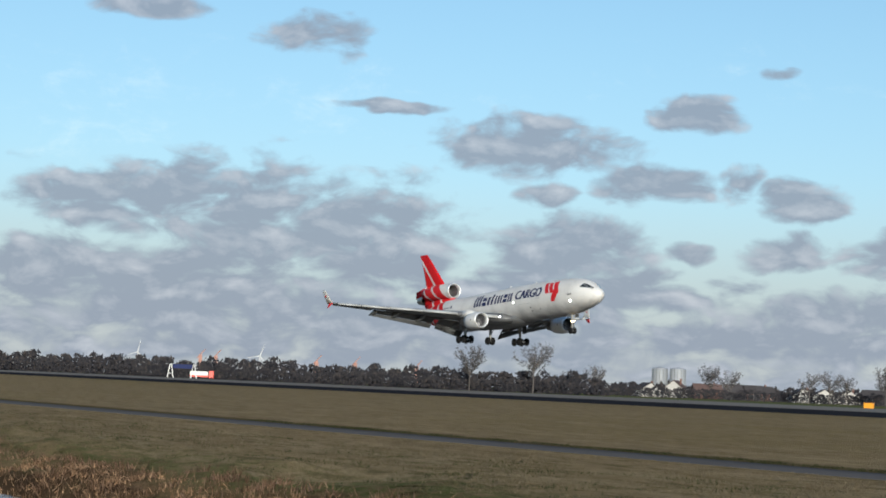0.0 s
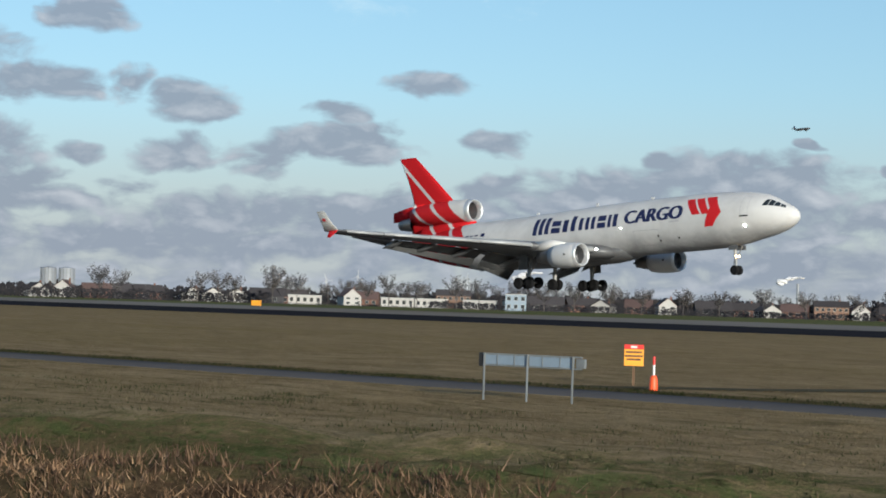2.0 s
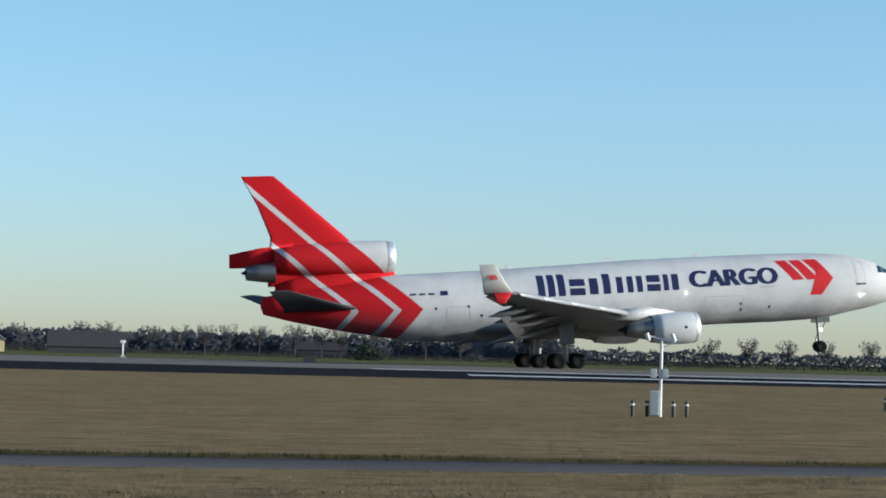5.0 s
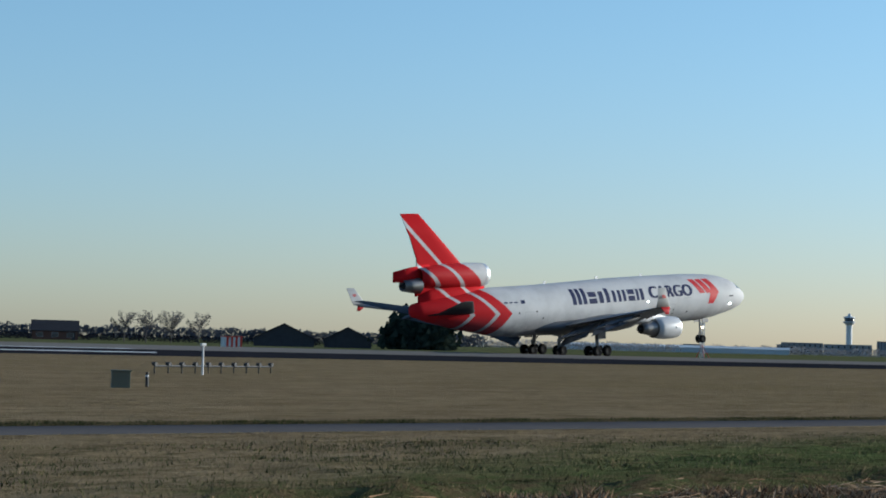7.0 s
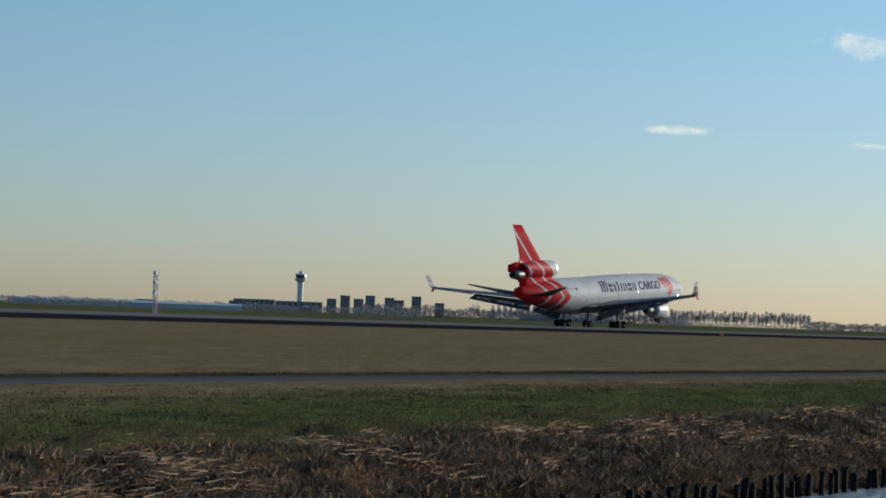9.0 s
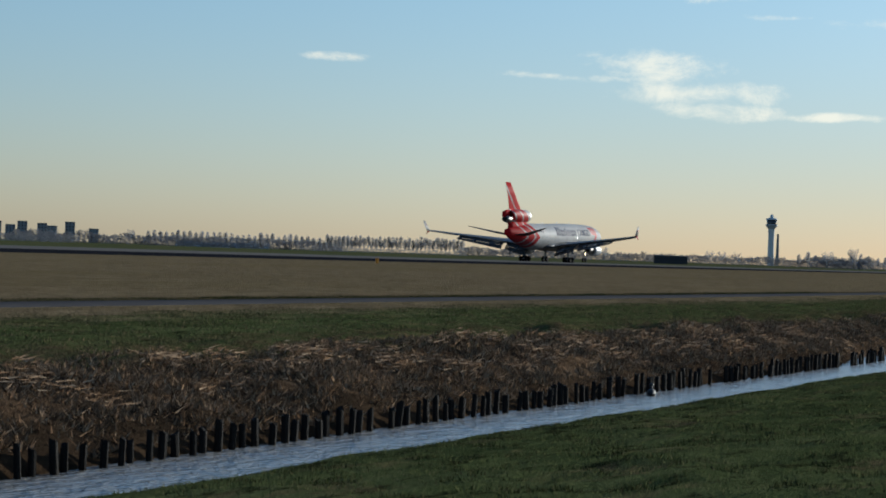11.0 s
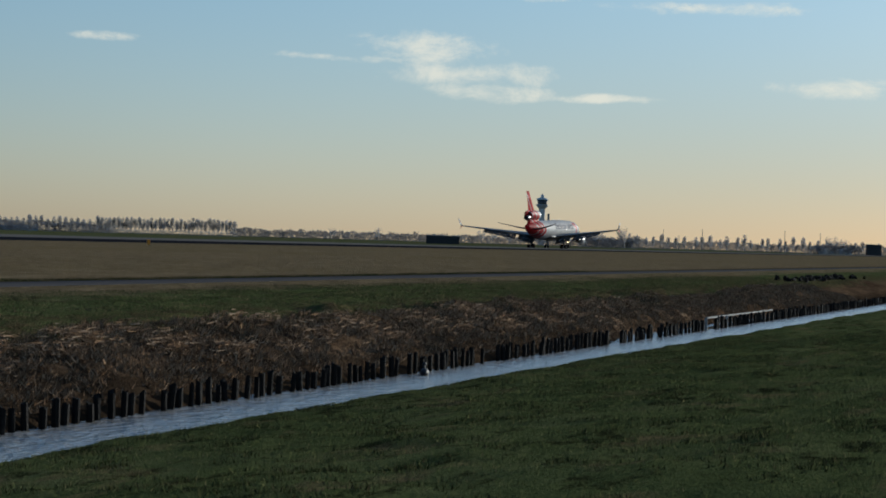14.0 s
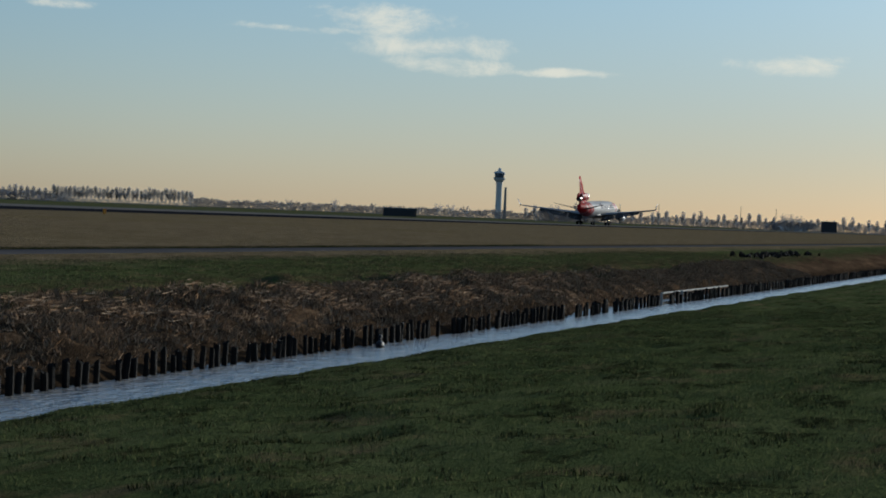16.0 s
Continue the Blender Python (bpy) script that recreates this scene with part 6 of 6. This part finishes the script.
M_SHED_GREEN = material("dull_green_sheet", (0.075, 0.085, 0.075), rough=0.7, vary=0.2)
M_SHED_YELLOW = material("pale_yellow_gable", (0.50, 0.42, 0.22), rough=0.7, vary=0.12)
M_GREENHOUSE = material("greenhouse_glass", (0.52, 0.55, 0.57), rough=0.6, vary=0.15, spec=0.15)


def window_part(parent, x, y0, z, w, h, facing=-1):
    win = part("window", box(x - w / 2, x + w / 2, y0 - 0.06, y0 + 0.02, z, z + h, 0.0), M_FRAME, parent)
    part("pane", box(x - w / 2 + 0.08, x + w / 2 - 0.08, y0 - 0.075, y0 - 0.06, z + 0.08, z + h - 0.08), M_PANE, win)


def make_house(w, d, h, rise, wall, roof, label, ridge_x=True, windows=3, storeys=2, chimney=True, flat=False, name="house"):
    hs = empty(name)
    tagged(hs, label, "house" if name == "house" else "building", group="village houses" if name == "house" else "")
    bm = box(-w / 2, w / 2, -d / 2, d / 2, -0.1, h)
    if not flat and not ridge_x:
        for s in (-1, 1):
            v = [bm.verts.new(p) for p in ((-w / 2, s * d / 2, h), (w / 2, s * d / 2, h), (0, s * d / 2, h + rise))]
            bm.faces.new(v)
    elif not flat:
        for s in (-1, 1):
            v = [bm.verts.new(p) for p in ((s * w / 2, -d / 2, h), (s * w / 2, d / 2, h), (s * w / 2, 0, h + rise))]
            bm.faces.new(v)
    body = part("wall", bm, wall, hs)
    if flat:
        part("roof", box(-w / 2 - 0.2, w / 2 + 0.2, -d / 2 - 0.2, d / 2 + 0.2, h, h + 0.35, 0.03), roof, hs)
    else:
        o, th = 0.35, 0.22
        if ridge_x:
            sec = [(-d / 2 - o, h - rise * o / (d / 2)), (0, h + rise), (d / 2 + o, h - rise * o / (d / 2))]
            rings = [[(x, y, z) for y, z in sec] + [(x, y, z + th) for y, z in sec[::-1]] for x in (-w / 2 - o, w / 2 + o)]
        else:
            sec = [(-w / 2 - o, h - rise * o / (w / 2)), (0, h + rise), (w / 2 + o, h - rise * o / (w / 2))]
            rings = [[(x, y, z) for x, z in sec] + [(x, y, z + th) for x, z in sec[::-1]] for y in (-d / 2 - o, d / 2 + o)]
        me = loft("roof", rings)
        me.shade_flat()
        rf = part("roof", me, roof, hs)
        if chimney:
            part("chimney", box(w * 0.22, w * 0.22 + 0.7, -0.35, 0.35, h + rise * 0.5, h + rise + 0.9, 0.03), M_WALL_BRICK, rf)
    sh = h / storeys
    for s in range(storeys):
        for i in range(windows):
            window_part(body, -w / 2 + w * (i + 0.5) / windows, -d / 2, s * sh + sh * 0.3, min(1.8, w / windows * 0.55), sh * 0.5)
    if windows:
        part("door", box(w / 2 - 1.6, w / 2 - 0.7, -d / 2 - 0.05, -d / 2 + 0.03, 0, 2.05), M_WALL_DARK, body)
    return hs


HOUSES = [
    make_house(9, 8, 3.0, 2.6, M_WALL_WHITE, M_ROOF_DARK, "white rendered gabled house with a dark tiled roof", False, 3, 1),
    make_house(12, 8, 3.0, 3.2, M_WALL_BRICK, M_ROOF_RED, "brick house with a red tiled roof", True, 4, 1),
    make_house(15, 9, 5.6, 2.4, M_WALL_ORANGE, M_ROOF_DARK, "orange brick terrace of two storeys", True, 6, 2),
    make_house(14, 8, 3.6, 0, M_WALL_WHITE, M_FRAME, "low white flat-roofed house", True, 5, 1, False, True),
    make_house(13, 8, 3.2, 3.0, M_WALL_BRICK, M_ROOF_DARK, "dark-roofed brick house with white windows", True, 4, 1),
    make_house(16, 10, 3.0, 3.4, M_WALL_DARK, M_ROOF_DARK, "dark timber barn behind the houses", True, 2, 1, False),
    make_house(8, 8, 4.0, 3.2, M_WALL_WHITE, M_ROOF_RED, "white gabled house with a red tiled roof", False, 2, 2),
]
used_house = set()


def settle(k, az, dist, turn=0.0, size=1.0):
    src = HOUSES[k]
    x, y = at(az, dist * (1.14 if az < 0 else 1.0))
    m = Matrix.LocRotScale((x, y, 0), Euler((0, 0, radians(-az + turn))), None)
    if k not in used_house:
        used_house.add(k)
        src.matrix_world = m
    else:
        copy_thing(src, m)


for k, az, d, turn in ((0, -56.05, 800, 25), (6, -55.3, 830, -15), (1, -54.5, 830, 10), (5, -53.6, 850, 0), (4, -53.2, 850, 20), (0, -52.1, 800, 12), (0, -51.55, 800, 8), (0, -50.95, 800, 10), (5, -50.1, 850, -12), (4, -49.5, 850, 25),
                       (3, -49.15, 820, 0), (6, -48.0, 840, 20), (1, -47.6, 850, -8), (3, -46.75, 830, 0), (3, -45.9, 830, 6), (2, -45.3, 850, 0), (3, -44.6, 840, -6), (6, -43.75, 830, 10), (5, -42.9, 860, 0), (4, -42.0, 860, 15), (0, -41.4, 850, -20),
                       (1, -40.5, 860, 0), (6, -39.8, 850, 12), (5, -38.6, 860, 8), (4, -37.8, 870, 0), (0, -37.2, 850, 30), (1, -36.5, 860, -10), (2, -35.6, 860, 4), (6, -34.9, 860, 15), (4, -34.0, 870, 0), (4, -33.2, 870, 6), (1, -32.3, 870, -12),
                       (0, -31.5, 870, 10), (1, -30.6, 870, 0), (5, -29.7, 890, 10), (4, -28.8, 880, -6), (2, -27.6, 880, 2), (3, -26.5, 880, 0), (1, -25.7, 880, 14), (1, -25.0, 880, -10), (0, -24.1, 860, 20), (4, -22.9, 880, 0), (5, -21.6, 880, 0), (6, -20.9, 860, -14),
                       (1, -20.2, 870, 8), (4, -19.2, 870, 0), (3, -18.3, 860, 5), (5, -17.3, 870, -5), (1, -16.4, 850, 0), (1, -15.3, 850, 12), (0, -14.4, 850, 10), (1, -13.6, 850, -6), (3, -12.6, 850, 0), (5, -11.0, 850, 0), (0, -6.6, 760, 15), (6, -6.1, 760, -10), (0, 26.6, 640, 5), (6, 29.3, 640, 0)):
    settle(k, az, d, turn)


def building(az, dist, w, d, h, rise, wall, roof, label, turn=0.0, ridge_x=True, windows=0, storeys=1, flat=False):
    b = make_house(w, d, h, rise, wall, roof, label, ridge_x, windows, storeys, False, flat, "building")
    b.matrix_world = pose(*at(az, dist), 0, 0, 0, -az + turn)
    return b


building(-3.05, 480, 9.6, 8, 3.4, 0, M_WALL_DARK, M_ROOF_DARK, "low black flat-roofed shed", 0, True, 0, 1, True)
building(-1.6, 500, 12, 8, 3.6, 0, M_WALL_DARK, M_ROOF_DARK, "long black flat-roofed barn with pale windows", 0, True, 3, 1, True)
building(-0.9, 520, 5, 6, 4.2, 0, M_WALL_BRICK, M_FRAME, "small brick annexe with a white parapet", 0, True, 2, 1, True)
building(0.32, 480, 11.5, 9, 3.4, 2.0, M_SHED_GREEN, M_ROOF_GREY, "green sheet-metal farm shed with grey roof", 8, True, 0)
building(1.25, 474, 4.4, 6, 2.6, 1.6, M_SHED_YELLOW, M_ROOF_GREY, "pale yellow gabled shed end", 0, False, 0)
building(3.6, 500, 17, 12, 1.6, 3.2, M_WALL_DARK, M_ROOF_DARK, "broad dark barn with a sloping roof", 0, True, 0)
building(9.6, 620, 14, 9, 2.2, 2.0, M_WALL_DARK, M_ROOF_DARK, "low dark farm shed beneath bare trees", 0, True, 0)
building(38.85, 520, 14, 12, 1.8, 3.4, M_WALL_DARK, M_ROOF_DARK, "dark-roofed barn in blue haze", 0, False, 0)
building(40.5, 520, 11, 9, 1.8, 2.9, M_WALL_DARK, M_ROOF_DARK, "dark barn with a pitched roof", 0, False, 0)
building(30.2, 640, 16, 9, 2.2, 2.4, M_WALL_DARK, M_ROOF_DARK, "low dark barn among scrub", 0, True, 0)
building(33.0, 600, 12, 9, 2.4, 2.6, M_WALL_BRICK, M_ROOF_DARK, "brick farmhouse among bare trees", 0, True, 3)
building(-43.68, 840, 8, 6, 6.0, 0, M_SIGN_BACK, M_FRAME, "blue and white commercial block", 0, True, 3, 2, True)
# greenhouses and airport blocks on the horizon
for az, d, w in ((47.2, 1450, 60), (49.2, 1450, 55), (51.0, 1480, 45), (60.3, 1900, 80), (82.0, 2100, 30)):
    g = building(az, d, w, 20, 3.0, 1.4, M_GREENHOUSE, M_GREENHOUSE, "long glasshouse with a bright reflecting roof", 0, True, 0)
    g["category"] = "greenhouse"
for az, d, w, h in ((52.2, 2600, 48, 13), (53.35, 2600, 55, 12), (51.9, 2500, 30, 10), (49.4, 2500, 20, 8), (71.9, 1200, 18, 4.2), (82.95, 1900, 13, 9)):
    building(az, d, w, 18, h, 0, M_WALL_DARK if az > 70 else M_ROOF_GREY, M_ROOF_GREY, "long grey flat-roofed airport building", 0, True, 0 if az > 70 else 8, 2, True)
for az, h in ((54.2, 19), (54.55, 24), (54.9, 20), (55.2, 25), (55.7, 23), (55.95, 20), (56.4, 26), (57.0, 18)):
    building(az, 3000, 13, 13, h, 0, M_ROOF_GREY, M_WALL_DARK, "grey high-rise block on the hazy horizon", 0, True, 3, 6, True)


def make_silos():
    for az in (-55.72, -55.26):
        s = empty("storage_silo", pose(*at(az, 1100), 0))
        tagged(s, "pale ribbed cylindrical storage silo", "silo", group="pair of silos")
        me = lathe("tank", [(-0.5, 4.0), (13.6, 4.0), (14.1, 3.6), (14.5, 0.05)], 28)
        me.transform(Matrix.Rotation(radians(-90), 4, "Y"))
        part("tank", me, M_ROOF_GREY, s)
        for k in range(7):
            a = radians(-55 - 90 + 26 * (k - 3)) + math.pi
            x, y = 4.03 * math.cos(math.pi / 2 + radians(55.5) + (k - 3) * 0.42 + math.pi), 4.03 * math.sin(math.pi / 2 + radians(55.5) + (k - 3) * 0.42 + math.pi)
            part("rib", box(x - 0.12, x + 0.12, y - 0.12, y + 0.12, 0, 13.6), M_GALV, s)
        part("rail", rod((-1.5, 0, 14.4), (1.5, 0, 14.4), 0.12, n=6), M_GALV, s)


make_silos()


M_CONCRETE = material("pale_tower_concrete", (0.68, 0.68, 0.68), rough=0.8, vary=0.12)
M_GALLERY = material("grey_tower_cladding", (0.45, 0.45, 0.46), rough=0.7, vary=0.12)


def make_tower(az, dist, h, w, label):
    tw = empty("control_tower", pose(*at(az, dist), 0))
    tagged(tw, label, "tower")

    def turned(name, prof, mat):
        me = lathe(name, prof, 20)
        me.transform(Matrix.Rotation(radians(-90), 4, "Y"))
        return part(name, me, mat, tw)
    turned("shaft", [(-0.5, w * 0.30), (h * 0.55, w * 0.27), (h * 0.72, w * 0.30)], M_CONCRETE)
    turned("gallery", [(h * 0.70, w * 0.26), (h * 0.77, w * 0.55), (h * 0.80, w * 0.56), (h * 0.80, w * 0.4)], M_GALLERY)
    turned("cab", [(h * 0.80, w * 0.42), (h * 0.885, w * 0.50), (h * 0.885, w * 0.2)], M_PANE)
    turned("roof", [(h * 0.885, w * 0.54), (h * 0.91, w * 0.5), (h * 0.93, w * 0.16), (h * 0.97, w * 0.16), (h * 1.0, 0.02)], M_CONCRETE)


make_tower(53.38, 4200, 78, 20, "tall slim airport control tower on the horizon")
make_tower(74.45, 2670, 62, 13, "grey control tower with a flared cab")
x, y = at(74.62, 2650)
tagged(part("lattice_pylon", rod((x, y, 0), (x, y, 38), 2.2, 1.2, 8), M_GALV), "pale steel pylon beside the tower", "pylon")
for az, d, h in ((77.6, 1900, 17), (78.6, 1900, 18), (80.7, 1900, 19), (81.6, 1900, 18), (78.0, 1900, 12), (44.0, 1200, 12)):
    p = empty("lamp_mast", pose(*at(az, d), 0))
    tagged(p, "thin lighting mast on the horizon", "mast", group="lighting masts")
    part("pole", rod((0, 0, 0), (0, 0, h), 0.3, 0.2, 6), M_GALV, p)
    part("head", box(-0.9, 0.9, -0.3, 0.3, h - 0.5, h), M_GALV, p)


def make_turbine(az, dist, hub, blade, turn):
    tb = empty("wind_turbine", pose(*at(az, dist), 0, 0, 0, -az))
    tagged(tb, "white three-bladed wind turbine on the horizon", "wind turbine", group="wind turbines")
    part("tower", rod((0, 0, 0), (0, 0, hub), blade * 0.075, blade * 0.045, 10), M_GALLERY, tb)
    part("nacelle", box(-0.8, 0.8, -1.5, 2.5, hub - 0.8, hub + 0.9, 0.2), M_GALLERY, tb)
    for k in range(3):
        a = radians(turn + 120 * k)
        part("blade", rod((0, -1.8, hub), (blade * math.sin(a), -1.8, hub + blade * math.cos(a)), blade * 0.05, blade * 0.015, 6), M_GALLERY, tb)


make_turbine(-69.2, 3000, 29, 16, 12)
make_turbine(-66.07, 3000, 30, 18, 20)
for az, hub in ((-44.95, 24), (-43.2, 20), (-47.8, 24), (-48.6, 18)):
    make_turbine(az, 3000, hub + 12, 10, az * 40)


def make_gantry():
    g = empty("road_gantry", pose(*at(-68.05, 520), 0, 0, 0, 68))
    tagged(g, "white road gantry with a blue sign panel", "gantry")
    for x in (-2.7, 2.7):
        for s in (-0.9, 0.9):
            part("leg", rod((x + s * 0.9, 0, 0), (x + s * 0.15, 0, 3.9), 0.1, n=6), M_MAST_WHITE, g)
        part("brace", rod((x - 0.5, 0, 1.7), (x + 0.5, 0, 1.7), 0.06, n=6), M_MAST_WHITE, g)
    part("beam", box(-2.8, 2.8, -0.2, 0.2, 3.55, 3.7), M_GALV, g)
    part("panel", box(-2.2, 2.4, -0.3, -0.2, 2.9, 3.9, 0.05), M_NAVY, g, "blue sign panel")


make_gantry()


def make_truck():
    t = empty("lorry", pose(*at(-67.55, 640), 0, 0, 0, 68))
    tagged(t, "white lorry with red cab on the far road", "lorry")
    part("trailer", box(-3.3, 1.9, -1.2, 1.2, 1.0, 2.6, 0.05), M_CABINET, t)
    part("stripe", box(-3.3, 1.9, -1.22, -1.2, 1.0, 1.5), M_MAST_RED, t)
    part("cab", box(2.1, 3.5, -1.15, 1.15, 0.7, 2.8, 0.12), M_MAST_RED, t)
    part("windscreen", box(3.45, 3.53, -1.0, 1.0, 1.7, 2.5, 0.02), M_PANE, t)
    for x in (-2.4, -1.3, 2.8):
        part("wheel", rod((x, -1.2, 0.48), (x, 1.2, 0.48), 0.48, n=12), M_RUBBER, t)


make_truck()
M_CRANE = material("rusty_crane_paint", (0.30, 0.17, 0.14), rough=0.8, vary=0.2, spec=0.1)
# quay cranes far off
for az, h in ((-67.6, 24), (-67.2, 24), (-64.6, 22), (-63.6, 22), (-62.0, 20)):
    c = empty("harbour_crane", pose(*at(az, 3200), 0, 0, 0, -az))
    tagged(c, "rust-red harbour crane far on the horizon", "crane", group="harbour cranes")
    part("tower", box(-2.5, 2.5, -2.5, 2.5, 0, h + 6), M_CRANE, c)
    part("jib", rod((-4, 0, h + 2), (7, 0, h + 15), 1.1, 0.5, 5), M_CRANE, c)

M_STEAM = material("white_steam", (0.62, 0.61, 0.62), rough=1.0, vary=0.12, scale=0.05, fine=0.3, spec=0.0)
for az, h, s in ((-43.15, 34, 0.6), (-36.45, 38, 0.5)):
    st = empty("factory_chimney", pose(*at(az, 2600), 0, 0, 0, -az))
    tagged(st, "thin factory chimney with a drifting steam plume", "chimney")
    part("stack", rod((0, 0, 0), (0, 0, h), 2.0, 1.5, 10), M_ROOF_GREY, st)
    rr = random.Random(int(h))
    bm = bmesh.new()
    for i in range(46):
        f = i / 45
        r = (1.6 + 4.2 * f) * s * rr.uniform(0.6, 1.1)
        m = Matrix.Translation((6 - 52 * s * f + rr.uniform(-3, 3), rr.uniform(-4, 4), h + 2 + (9 - 12 * f * f + 10 * f * (1 - f)) * s + rr.uniform(-3, 3) * f * s)) @ Matrix.Diagonal((1.5, 1, 0.8, 1))
        bmesh.ops.create_icosphere(bm, subdivisions=2, radius=r, matrix=m)
    for v in bm.verts:
        v.co += v.normal * 1.2 * noise.noise(v.co * 0.35)
    part("steam_plume", bm, M_STEAM, st, "white drifting steam")


# ---- the airliner passing in the distance ----
def make_far_jet():
    j = empty("airliner")
    tagged(j, "small distant airliner flying level below thin cloud", "aircraft")
    me = lathe("fuselage", [(-17, 0.1), (-14, 0.9), (-9, 1.9), (10, 1.95), (15, 1.5), (17.2, 0.1)], 14)
    part("fuselage", me, M_WING, j)
    part("fin", loft("fin", [[(-15.8 + a - 0.5 * k, s, 1 + 5.2 * k) for a, s in ((2.8 - 1.4 * k, 0), (0, -0.15), (-1.6, 0), (0, 0.15))] for k in (0, 1)]), M_NAVY, j)
    for s in (-1, 1):
        part("wing", wing_mesh("wing", [(s * y, x, z, c, 0.12) for y, x, z, c in ((1.5, 4, -0.8, 6.2), (17, -6, 0.9, 1.6))][::s], 6), M_WING, j)
        part("tailplane", wing_mesh("tailplane", [(s * y, x, z, c, 0.1) for y, x, z, c in ((0.8, -12.2, 0.6, 3.2), (6.5, -15.6, 1.2, 1.4))][::s], 6), M_WING, j)
        part("engine", lathe("engine", [(4.6, 0.8), (5.4, 0.95), (4.0, 1.1), (1.5, 0.7)], 12, s * 5.6, -1.9), M_WING, j)
    return j


far_jet = make_far_jet()


# ---- what moves ----
def motions():
    rows = []
    for t, x, z, p in PLANE_ROWS:
        rows.append((t, pose(x, PLANE_Y, runway_z(x) + 0.44 + z, 0, -p, 0)))
    walk(freighter, rows)
    far = []
    for t in (0.0, 4.0, 8.0, 12.0, 16.0):
        x, y = at(-39.35 + 1.45 * t, 3500)
        far.append((t, pose(x, y, 293, 0, -2, -5)))
    walk(far_jet, far)


motions()
